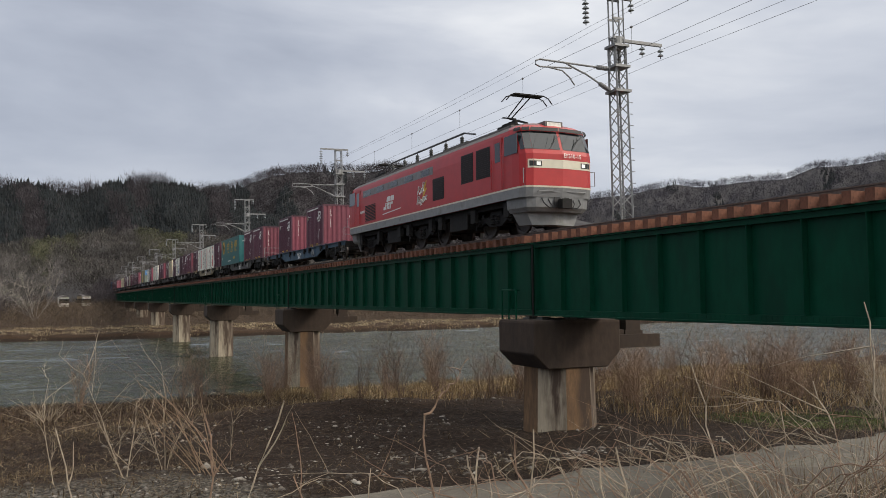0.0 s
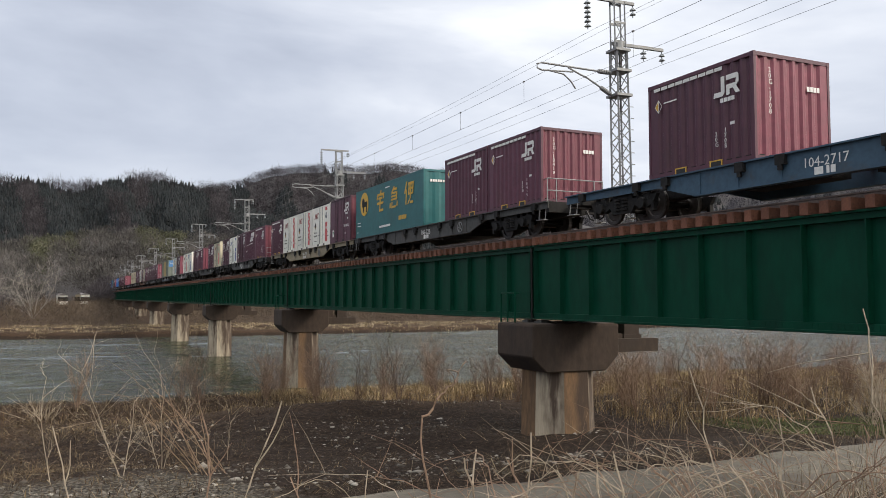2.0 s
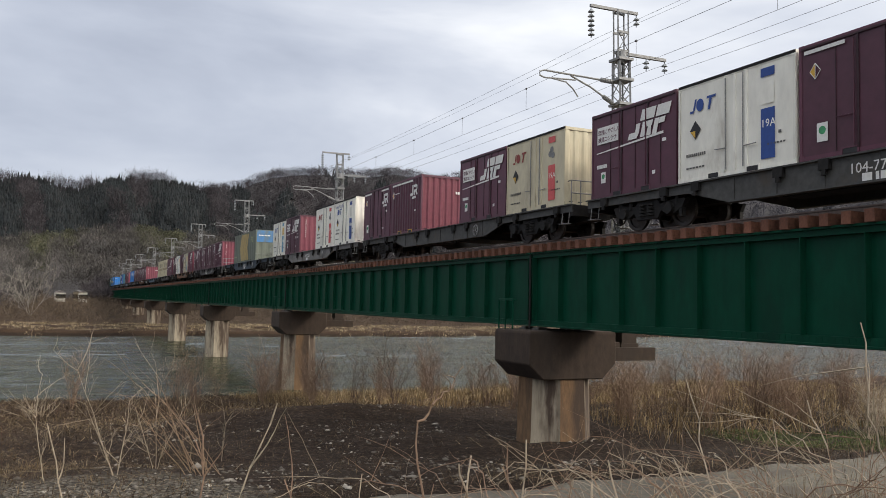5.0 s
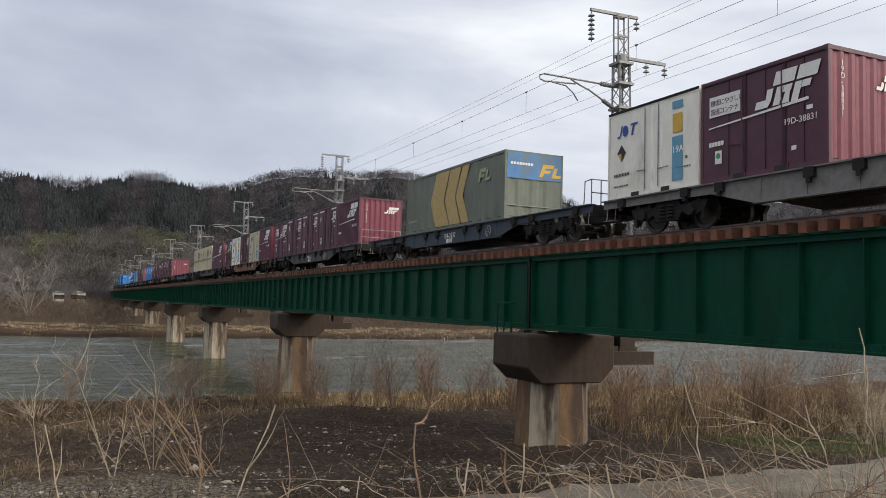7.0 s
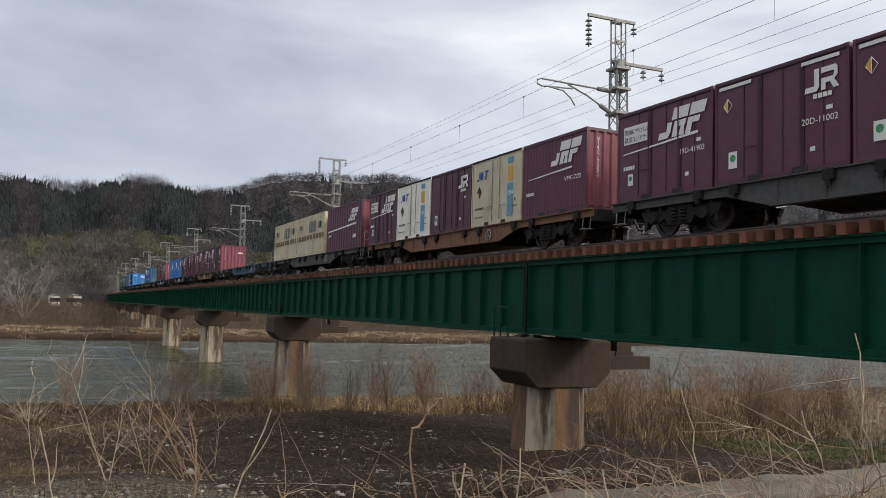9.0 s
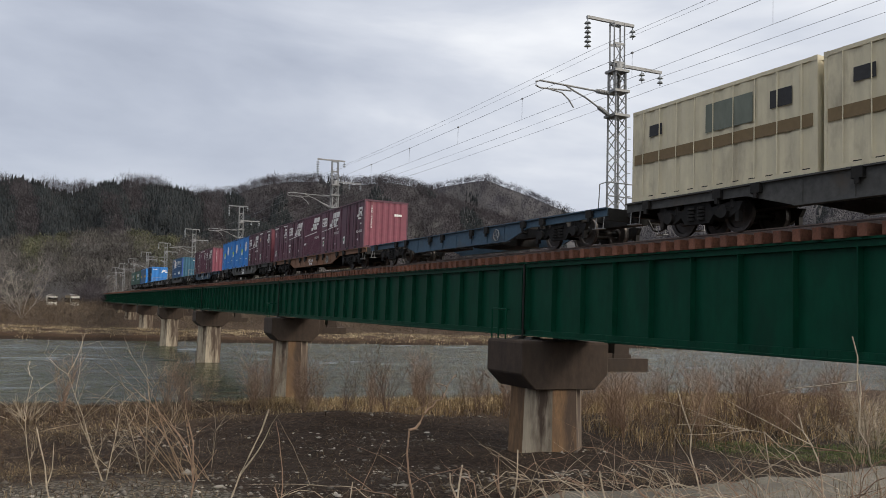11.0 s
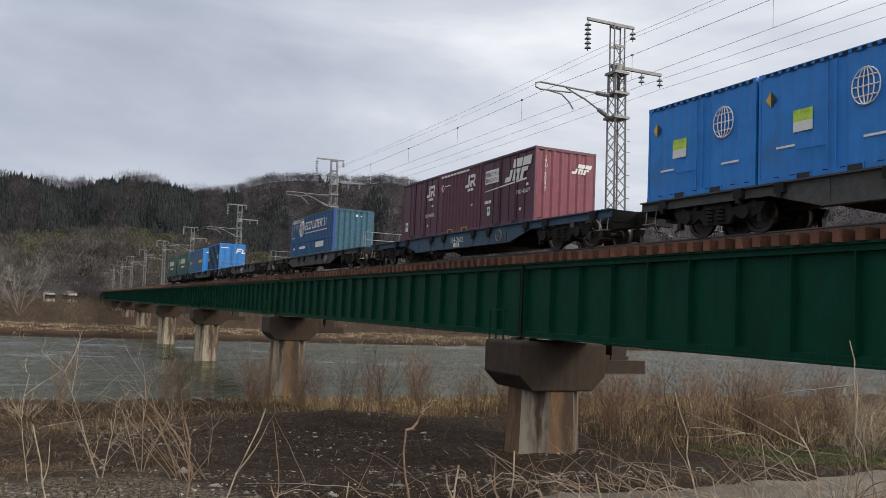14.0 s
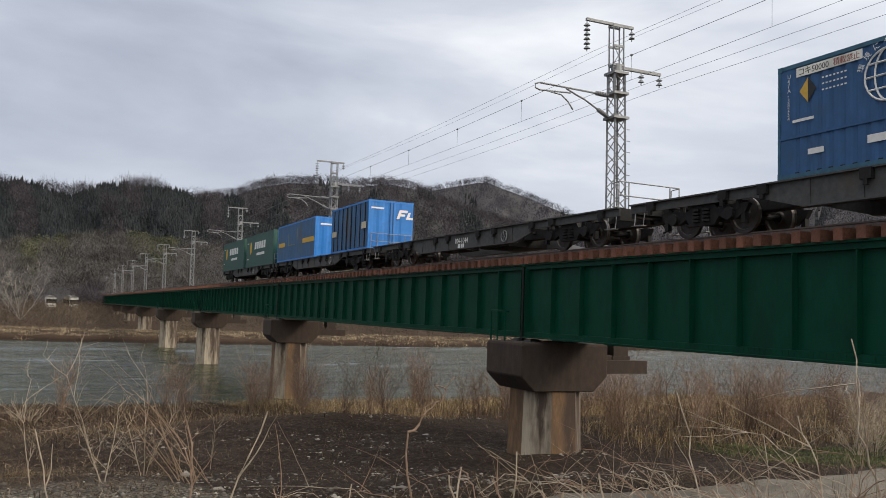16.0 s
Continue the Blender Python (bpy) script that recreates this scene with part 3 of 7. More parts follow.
build_embankment_track()

# ---- overhead line ----
MX = TX + 2.9


def insulator(bm, top, n, pitch=0.15, r=0.11):
    x, y, z = top
    tube(bm, [(x, y, z), (x, y, z - pitch * n - 0.1)], 0.02, 5)
    for i in range(n):
        zz = z - 0.1 - i * pitch
        tube(bm, [(x, y, zz), (x, y, zz - 0.07)], r * 0.55, 8, r)


def lattice(bm, z0, z1, w0, w1, panel, leg=0.045, bar=0.023):
    for sx in (-1, 1):
        for sy in (-1, 1):
            tube(bm, [(sx * w0, sy * w0, z0), (sx * w1, sy * w1, z1)], leg, 4)
    n = max(1, round((z1 - z0) / panel))
    for i in range(n):
        za, zb = z0 + (z1 - z0) * i / n, z0 + (z1 - z0) * (i + 1) / n
        a, b = w0 + (w1 - w0) * i / n, w0 + (w1 - w0) * (i + 1) / n
        for s in (-1, 1):
            d = 1 if i % 2 else -1
            tube(bm, [(-a * d, s * a, za), (b * d, s * b, zb)], bar, 4)
            tube(bm, [(s * a, -a * d, za), (s * b, b * d, zb)], bar, 4)


def build_mast():
    m = thing("catenary_mast", "galvanised steel lattice mast with cantilever and insulators", "catenary mast", "catenary masts")
    bm = bmesh.new()
    lattice(bm, 0, 10.4, 0.27, 0.22, 0.42)
    part("lattice_shaft", bm, M["galv"], m)
    bm = bmesh.new()
    for sx in (-0.23, 0.23):
        for sy in (-0.13, 0.13):
            tube(bm, [(sx, sy, 9.7), (sx, sy, 12.25)], 0.035, 4)
    for z in (10.75, 11.45, 12.2):
        for sy in (-0.13, 0.13):
            box(bm, -0.26, 0.26, sy - 0.02, sy + 0.02, z - 0.04, z + 0.04)
    for za, zb in ((10.75, 11.45),):
        tube(bm, [(-0.23, -0.13, za), (0.23, -0.13, zb)], 0.018, 4)
        tube(bm, [(0.23, -0.13, za), (-0.23, -0.13, zb)], 0.018, 4)
    part("top_frame", bm, M["galv"], m)
    part("top_crossarm", boxes((-1.35, 0.75, -0.05, 0.05, 12.22, 12.32)), M["galv"], m)
    part("feeder_arm", boxes((-0.3, 2.05, -0.05, 0.05, 10.63, 10.74)), M["galv"], m)
    for w, z in ((0.32, 10.38), (0.33, 9.62), (0.34, 8.72)):
        part("mast_band", boxes((-w, w, -w, w, z, z + 0.09)), M["galv"], m)
    bm = bmesh.new()
    disc(bm, (0, 0, 10.62), (0, 0, 1), 0.2, 0.16, 10)
    part("tension_drum", bm, M["galv"], m)
    bm = bmesh.new()
    insulator(bm, (-1.32, 0, 12.2), 6, 0.17, 0.13)
    part("insulator_string", bm, M["porcelain"], m)
    for x, z, n in ((0.70, 12.2, 2), (1.14, 10.62, 2), (2.0, 10.62, 2)):
        bm = bmesh.new()
        insulator(bm, (x, 0, z), n, 0.17, 0.12)
        part("insulator", bm, M["porcelain"], m)
    bm = bmesh.new()
    tube(bm, [(-0.35, 0, 9.58), (-3.30, 0, 9.66)], 0.035, 6)
    tube(bm, [(-3.30, 0, 9.66), (-3.48, 0, 9.6), (-3.48, 0, 9.46), (-3.30, 0, 9.4), (-2.0, 0, 9.46)], 0.03, 6)
    tube(bm, [(-0.35, 0, 8.77), (-1.4, 0, 9.3), (-1.75, 0, 9.42), (-2.2, 0, 9.60)], 0.032, 6)
    tube(bm, [(-3.1, 0, 9.42), (-2.4, 0, 9.34), (-2.1, 0, 9.12), (-1.9, 0, 8.86)], 0.026, 6)
    part("cantilever", bm, M["galv"], m)
    bm = bmesh.new()
    for a, b in (((-0.35, 0, 9.58), (-0.95, 0, 9.60)), ((-0.35, 0, 8.77), (-0.85, 0, 9.02))):
        a, b = Vector(a), Vector(b)
        tube(bm, [a, b], 0.05, 8)
        for i in range(7):
            p = a.lerp(b, (i + 1) / 8)
            d = (b - a).normalized()
            tube(bm, [p - d * 0.02, p + d * 0.02], 0.085, 10)
    part("rod_insulator", bm, M["greyloco"], m)
    bm = bmesh.new()
    for i in range(18):
        tube(bm, [(0.28, -0.26, 1.2 + 0.42 * i), (0.40, -0.28, 1.2 + 0.42 * i)], 0.014, 4)
    part("climbing_pegs", bm, M["galv"], m)
    return m


MAST_Y = [JOINT + s * SPAN for s in range(-1, 9)] + [340.0, 388.0, 436.0, -58.0, -106.0]


def build_line():
    first = build_mast()
    base = 4.88
    first.matrix_basis = pose(MX, MAST_Y[0], base, 0, -1.0, 0)
    for y in MAST_Y[1:]:
        z = base if BRIDGE_START < y < BRIDGE_END - 5 else max(float(ground_z(MX, y)), base - 1.5) - 0.05
        mast = copy_thing(first, pose(MX, y, base, 0, -1.0, 0))
        if z != base:
            part("footing", boxes((-0.5, 0.5, -0.5, 0.5, -6.5, 0.1)), M["concrete"], mast)
    ys = sorted(MAST_Y)
    wires = (("messenger_wire", -2.9, 14.42, 0.12, 0.011), ("contact_wire", -2.9, 13.60, 0.02, 0.009), ("feeder_wire", -1.27, 15.97, 0.15, 0.009),
             ("feeder_wire", 0.64, 16.86, 0.2, 0.008), ("feeder_wire", 0.98, 15.06, 0.12, 0.010), ("feeder_wire", 1.87, 15.06, 0.12, 0.010))
    for name, dx, z, sag, r in wires:
        bm = bmesh.new()
        pts = []
        for a, b in zip(ys, ys[1:]):
            for i in range(8):
                k = i / 8
                pts.append((MX + dx, a + (b - a) * k, z - sag * 4 * k * (1 - k)))
        pts.append((MX + dx, ys[-1], z))
        tube(bm, pts, r * 0.6, 5)
        w = part(name, bm, M["wire"])
        tagged(w, "thin dark overhead wire strung between the masts", "wire", "overhead wires", "structure")
        if name == "messenger_wire":
            bm = bmesh.new()
            for a, b in zip(ys, ys[1:]):
                for i in range(6):
                    k = (i + 0.4) / 6.2
                    y, zt = a + (b - a) * k, z - sag * 4 * k * (1 - k)
                    tube(bm, [(MX + dx, y, 13.62 - 0.03), (MX + dx, y, zt)], 0.006, 4)
                    disc(bm, (MX + dx, y, zt), (0, 1, 0), 0.035, 0.03, 6)
            tagged(part("dropper", bm, M["wire"], w), kind="stuff")


build_line()

# ---- train ----
# Places along the train are y at 0 s, counted from the track's plan; the train runs towards -y.
WAGON_1, PITCH = 43.52, 20.4
CARS = []


def travelled(t):
    return 21.05 * t - 0.0225 * t * t


def moves(ob, y, z):
    ob.matrix_basis = pose(TX, y, z)
    CARS.append((ob, y, z))
    return ob


def wheel_mesh(r):
    bm = bmesh.new()
    prof = [(0.075, 0.10), (0.075, 0.14), (0.03, 0.18), (0.025, r - 0.09), (0.065, r - 0.06), (0.065, r + 0.0), (-0.03, r), (-0.06, r + 0.03), (-0.065, r - 0.02), (-0.06, r - 0.07), (-0.02, r - 0.09), (-0.02, 0.18), (-0.05, 0.14), (-0.05, 0.10)]
    n = 24
    rings = [[bm.verts.new((x, rr * math.cos(math.tau * i / n), rr * math.sin(math.tau * i / n))) for i in range(n)] for x, rr in prof]
    for a, b in zip(rings, rings[1:] + rings[:1]):
        for i in range(n):
            bm.faces.new((a[i], a[(i + 1) % n], b[(i + 1) % n], b[i]))
    return finish("wheel", bm, M["wheel"])


WHEEL, BIG_WHEEL = wheel_mesh(0.43), wheel_mesh(0.56)


def bogie(parent, y, base, wheel, r, material):
    """A two-axle bogie: side frames with axleboxes and springs, four wheels, axles."""
    bm = bmesh.new()
    h = base / 2
    for s in (-1, 1):
        x = s * 0.99
        prism(bm, [(-h - 0.55, r + 0.20), (-h - 0.45, r + 0.02), (-h - 0.16, r - 0.14), (-h + 0.16, r - 0.14), (-h + 0.38, r - 0.02), (-0.42, r - 0.22), (0.42, r - 0.22),
                   (h - 0.38, r - 0.02), (h - 0.16, r - 0.14), (h + 0.16, r - 0.14), (h + 0.45, r + 0.02), (h + 0.55, r + 0.20), (h + 0.2, r + 0.24), (0.5, r + 0.16), (0.4, r + 0.34), (-0.4, r + 0.34), (-0.5, r + 0.16), (-h - 0.2, r + 0.24)],
              lambda u, v, w: Vector((x + (w - 0.06), y + u, v)), 0.12)
        for e in (-h, h):
            disc(bm, (x + s * 0.10, y + e, r), (1, 0, 0), 0.15, 0.07, 12)
            for k in (-0.22, 0.22):
                disc(bm, (x + s * 0.02, y + e + k, r + 0.20), (0, 0, 1), 0.07, 0.11, 8)
        for k in (-0.17, 0.17):
            for q in range(4):
                disc(bm, (x + s * 0.06, y + k, r - 0.10 + 0.09 * q), (0, 0, 1), 0.11, 0.028, 10)
        box(bm, x - 0.05, x + 0.08, y - h - 0.42, y - h - 0.30, r - 0.25, r + 0.15)
        box(bm, x - 0.05, x + 0.08, y + h + 0.30, y + h + 0.42, r - 0.25, r + 0.15)
    box(bm, -1.0, 1.0, y - 0.22, y + 0.22, r - 0.05, r + 0.28)
    for e in (-h, h):
        disc(bm, (0, y + e, r), (1, 0, 0), 0.075, 0.95, 8)
    b = part("bogie", bm, material, parent)
    for e in (-h, h):
        for s in (-1, 1):
            shared("wheel", wheel, b, Matrix.Translation((s * 0.565, y + e, r)) @ pose(0, 0, 0, 0, 0, 0 if s < 0 else 180))
    return b


def build_wagon(sole, rails):
    """A low container wagon of 20.4 m over the couplers, with fish-belly sides."""
    w = thing("container_wagon", "", "wagon", "train of container wagons")
    bm = bmesh.new()
    for s in (-1, 1):
        prism(bm, [(0.45, 0.74), (0.45, 0.98), (19.95, 0.98), (19.95, 0.74), (15.6, 0.72), (14.2, 0.36), (6.2, 0.36), (4.8, 0.72)], lambda u, v, k: Vector((s * 1.12 + (k - 0.03), u, v)), 0.06)
        box(bm, s * 1.12 - 0.11, s * 1.12 + 0.11, 0.45, 19.95, 0.95, 0.985)
        box(bm, s * 1.12 - 0.10, s * 1.12 + 0.10, 6.2, 14.2, 0.345, 0.375)
        for k in range(7):
            y = 6.4 + k * 1.27
            box(bm, s * 1.15 - 0.02, s * 1.15 + 0.045, y - 0.015, y + 0.015, 0.38, 0.95)
    part("side_sill", bm, sole, w)
    bm = bmesh.new()
    box(bm, -0.2, 0.2, 0.3, 20.1, 0.55, 0.95)
    for k in range(14):
        y = 0.55 + k * 1.48
        box(bm, -1.1, 1.1, y - 0.08, y + 0.08, 0.72, 0.95)
    box(bm, -1.12, 1.12, 0.45, 0.62, 0.62, 0.97)
    box(bm, -1.12, 1.12, 19.78, 19.95, 0.62, 0.97)
    box(bm, -0.8, 0.8, 7.2, 9.4, 0.32, 0.7)
    box(bm, -0.9, -0.3, 10.4, 12.8, 0.34, 0.68)
    part("underframe", bm, M["dark"], w)
    for k in range(5):
        for dy in (0.5, 3.1):
            for s in (-1, 1):
                y = 0.74 + 3.8 * k + dy
                part("twist_lock", boxes((s * 1.19 - 0.07, s * 1.19 + 0.07, y - 0.13, y + 0.13, 0.74, 0.965), (s * 1.235 - 0.03, s * 1.235 + 0.03, y - 0.05, y + 0.05, 0.62, 0.75)), M["dark"], w)
    bogie(w, 3.1, 1.9, WHEEL, 0.43, M["dark"])
    bogie(w, 17.3, 1.9, WHEEL, 0.43, M["dark"])
    for y, d in ((0.0, 1), (20.4, -1)):
        bm = bmesh.new()
        box(bm, -0.12, 0.12, min(y, y + d * 0.5), max(y, y + d * 0.5), 0.78, 0.98)
        box(bm, -0.2, 0.2, min(y, y + d * 0.16), max(y, y + d * 0.16), 0.72, 1.04)
        part("coupler", bm, M["dark"], w)
        bm = bmesh.new()
        tube(bm, [(0.35, y + d * 0.45, 0.72), (0.38, y + d * 0.25, 0.42), (0.36, y + d * 0.05, 0.36)], 0.03, 6)
        part("brake_hose", bm, M["black"], w)
        for s in (-1, 1):
            bm = bmesh.new()
            tube(bm, [(s * 1.12, y + d * 0.62, 0.75), (s * 1.16, y + d * 0.62, 0.38), (s * 1.16, y + d * 1.0, 0.38), (s * 1.12, y + d * 1.0, 0.75)], 0.018, 5)
            box(bm, s * 1.16 - 0.1, s * 1.16 + 0.1, y + d * 0.81 - 0.2, y + d * 0.81 + 0.2, 0.37, 0.39)
            part("step", bm, M["galv"], w)
    if rails:
        bm = bmesh.new()
        for zz in (1.35, 1.75):
            tube(bm, [(-1.1, 0.56, zz), (1.1, 0.56, zz)], 0.02, 5)
        for x in (-1.1, -0.75, 0.75, 1.1):
            tube(bm, [(x, 0.56, 0.95), (x, 0.56, 1.75)], 0.02, 5)
        for s in (-1, 1):
            tube(bm, [(s * 1.1, 0.56, 1.75), (s * 1.1, 0.9, 1.72), (s * 1.1, 0.95, 0.98)], 0.02, 5)
        part("hand_railing", bm, M["galv"], w, "thin steel end railing")
    bm = bmesh.new()
    tube(bm, [(-1.2, 6.9 + 0.2 * math.cos(math.tau * i / 16), 0.62 + 0.2 * math.sin(math.tau * i / 16)) for i in range(17)], 0.02, 5)
    for a in range(5):
        tube(bm, [(-1.2, 6.9, 0.62), (-1.2, 6.9 + 0.2 * math.cos(a * 1.257), 0.62 + 0.2 * math.sin(a * 1.257))], 0.013, 4)
    part("brake_wheel", bm, M["galv"], w)
    return w


M["seam"] = mat("dark_maroon_seam", (0.034, 0.013, 0.019), 0.6, grain=6, bump=0)
M["darkred"] = mat("dark_red_lettering", (0.26, 0.055, 0.045), 0.6, grain=8, bump=0)
M["greyend"] = mat("greenish_grey_end", (0.13, 0.17, 0.155), 0.6, grain=3, vary=0.2, dirt=(0.10, 0.11, 0.085), dirt_scale=0.9, stretch=(1, 1, 0.4), bump=0.03)

# --- containers: local y from 0 at the leading end, x = -1.225 faces the river bank ---
HW = 1.225


def corrugated(bm, n, place, z0, z1, depth, pitch):
    """A ribbed sheet of length n; place(s, d, z) sets a point s along it and d deep."""
    prof, s = [(0.0, 0.0)], 0.06
    while s + pitch < n - 0.02:
        q = pitch
        prof += [(s, 0.0), (s + 0.22 * q, depth), (s + 0.5 * q, depth), (s + 0.72 * q, 0.0)]
        s += q
    prof.append((n, 0.0))
    lo = [bm.verts.new(place(a, d, z0)) for a, d in prof]
    hi = [bm.verts.new(place(a, d, z1)) for a, d in prof]
    for i in range(len(prof) - 1):
        bm.faces.new((lo[i], lo[i + 1], hi[i + 1], hi[i]))


def lock_rods(c, ys, z0, h, r, levers, material):
    """Upright locking bars on the doors, each with its lever."""
    for y in ys:
        bm = bmesh.new()
        tube(bm, [(-HW - 0.03, y, z0), (-HW - 0.03, y, h - z0)], r, 5)
        part("lock_rod", bm, material, c)
    for a, b, z in levers:
        bm = bmesh.new()
        tube(bm, [(-HW - 0.035, a, z), (-HW - 0.035, b, z + 0.01)], 0.014, 5)
        part("lever", bm, material, c)


def shell(c, n, h, paint, end_paint, side_pitch, side_depth, end_pitch, end_depth, post=0.07, rail=0.09):
    for s in (-1, 1):
        bm = bmesh.new()
        x = s * (HW - 0.012)
        if side_pitch:
            corrugated(bm, n - 2 * post, lambda a, d, z: (x - s * d, a + post, z), rail, h - rail, side_depth, side_pitch)
        else:
            box(bm, min(x, x - s * 0.03), max(x, x - s * 0.03), post, n - post, rail, h - rail)
        part("side_wall", bm, paint, c)
    for y, s in ((0.012, 1), (n - 0.012, -1)):
        bm = bmesh.new()
        corrugated(bm, 2 * (HW - post), lambda a, d, z: (a - HW + post, y + s * d, z), rail, h - rail, end_depth, end_pitch)
        part("end_wall", bm, end_paint, c)
    bm = bmesh.new()
    box(bm, -HW + 0.02, HW - 0.02, 0.02, n - 0.02, h - 0.05, h - 0.012)
    for k in range(int(n / 0.6)):
        box(bm, -HW + 0.1, HW - 0.1, 0.3 + 0.6 * k, 0.42 + 0.6 * k, h - 0.012, h - 0.002)
    part("roof", bm, paint, c)
    part("floor", boxes((-HW + 0.03, HW - 0.03, 0.03, n - 0.03, 0.03, 0.12)), M["dark"], c)
    bm = bmesh.new()
    for x in (-1, 1):
        for y in (0.0, n - post):
            xx = sorted((x * HW, x * (HW - post)))
            box(bm, *xx, y, y + post, 0, h)
            yy = y - 0.004 if y == 0 else y - 0.05
            for z in (0.0, h - 0.11):
                box(bm, min(xx[0], xx[0] - 0.004), max(xx[1], xx[1] + 0.004), yy, yy + post + 0.054, z, z + 0.114)
        for z in (0.0, h - rail):
            xx = sorted((x * HW, x * (HW - 0.05)))
            box(bm, *xx, post, n - post, z, z + rail)
    for y in (0.0, n - 0.05):
        for z in (0.0, h - rail):
            box(bm, -HW + post, HW - post, y, y + 0.05, z, z + rail)
    part("corner_frame", bm, end_paint if end_paint is not M["maroon"] else paint, c)


def pockets(c, n, rim):
    for y in (n / 2 - 0.62, n / 2 + 0.62):
        # Pockets are not cut out; black blocks give their shaded insides.
        part("fork_pocket", boxes((-HW - 0.006, -HW + 0.1, y - 0.17, y + 0.17, 0.005, 0.115)), M["black"], c)
        part("pocket_rim", boxes((-HW - 0.012, -HW, y - 0.21, y + 0.21, 0.115, 0.145), (-HW - 0.012, -HW, y - 0.21, y - 0.17, 0.0, 0.115), (-HW - 0.012, -HW, y + 0.17, y + 0.21, 0.0, 0.115)), rim, c)


SIDE = -HW - 0.004


def small_mark(c, at):
    """A rounded hook beside a block with a leg: the line's mark, as plain shapes."""
    decal("painted_mark", [[(0.0, 0.0), (0.30, 0.0), (0.37, 0.08), (0.37, 0.48), (0.25, 0.48), (0.25, 0.12), (0.03, 0.12)], [(0.42, 0.36), (0.74, 0.36), (0.82, 0.42), (0.78, 0.48), (0.42, 0.48)], [(0.42, 0.0), (0.53, 0.0), (0.53, 0.14), (0.64, 0.14), (0.72, 0.0), (0.86, 0.0), (0.74, 0.18), (0.82, 0.26), (0.82, 0.42), (0.74, 0.36), (0.72, 0.25), (0.42, 0.25)]], M["white"], c, at)
    decal("small_lettering", [rect(0.22 + 0.12 * k, -0.15, 0.32 + 0.12 * k, -0.05) for k in range(4)], M["white"], c, at)


def big_mark(c, at, k=1.0, mat_=None):
    """Broad slanting blocks with a bar through them."""
    s = 0.32
    ps = [[(0.0, 0.0), (0.30, 0.0), (0.38, 0.10), (0.44, 0.32), (0.30, 0.32), (0.26, 0.14), (0.05, 0.14)], rect(0.31, 0.36, 0.45, 0.60, s), rect(0.42, 0.0, 0.57, 0.32, s), rect(0.43, 0.36, 0.78, 0.60, s), rect(0.58, 0.20, 0.76, 0.32, s), [(0.62, 0.0), (0.78, 0.0), (0.80, 0.20), (0.70, 0.20)], rect(0.82, 0.0, 0.97, 0.32, s), rect(0.83, 0.36, 1.26, 0.60, s), rect(0.98, 0.20, 1.16, 0.32, s)]
    decal("painted_mark", [[(u * k, v * k) for u, v in p] for p in ps], mat_ or M["white"], c, at)


def diamond(c, at, r=0.17):
    decal("hazard_diamond", [[(-r * 0.8, 0), (0, -r), (0, r)]], M["yellow"], c, at)
    bm = bmesh.new()
    for a, b in (((-r * 0.8, 0), (0, r)), ((0, r), (r * 0.8, 0)), ((r * 0.8, 0), (0, -r)), ((0, -r), (-r * 0.8, 0)), ((0, -r), (0, r))):
        tube(bm, [at @ Vector((*a, 0.004)), at @ Vector((*b, 0.004))], 0.008, 4)
    part("diamond_outline", bm, M["white"], c)


def label_plate(c, y, z, w=0.2, h=0.3):
    decal("label_plate", [rect(0, 0, w, h)], M["white"], c, on_side(SIDE, y, z))
    decal("label_print", [ring(w / 2, h * 0.6, w * 0.33, 10)], M["greenlabel"], c, on_side(SIDE - 0.003, y, z))


def rib_container():
    c = thing("container", "", "container", "freight containers")
    n, h = 3.715, 2.5
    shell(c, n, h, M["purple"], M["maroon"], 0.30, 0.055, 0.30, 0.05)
    decal("top_stripe", [rect(0.14 + 0.28 * k, 0, 0.39 + 0.28 * k, 0.085) for k in range(9)], M["white"], c, on_side(SIDE, n - 0.1, h - 0.20))
    small_mark(c, on_side(SIDE, 1.28, h - 0.85))
    diamond(c, on_side(SIDE, n - 0.42, h - 0.62))
    decal("small_lettering", [rect(0, 0, 0.5, 0.035)], M["white"], c, on_side(SIDE, n - 0.62, h - 0.58))
    decal("label_plate", [rect(0, 0, 0.14, 0.07)], M["white"], c, on_side(SIDE, 0.75, 0.92))
    decal("end_lettering", [rect(0.11 * k, 0.0, 0.11 * k + 0.09, 0.12) for k in range(4)], M["white"], c, on_front(0.45, -0.006, h - 0.78))
    pockets(c, n, M["yellow"])
    return c


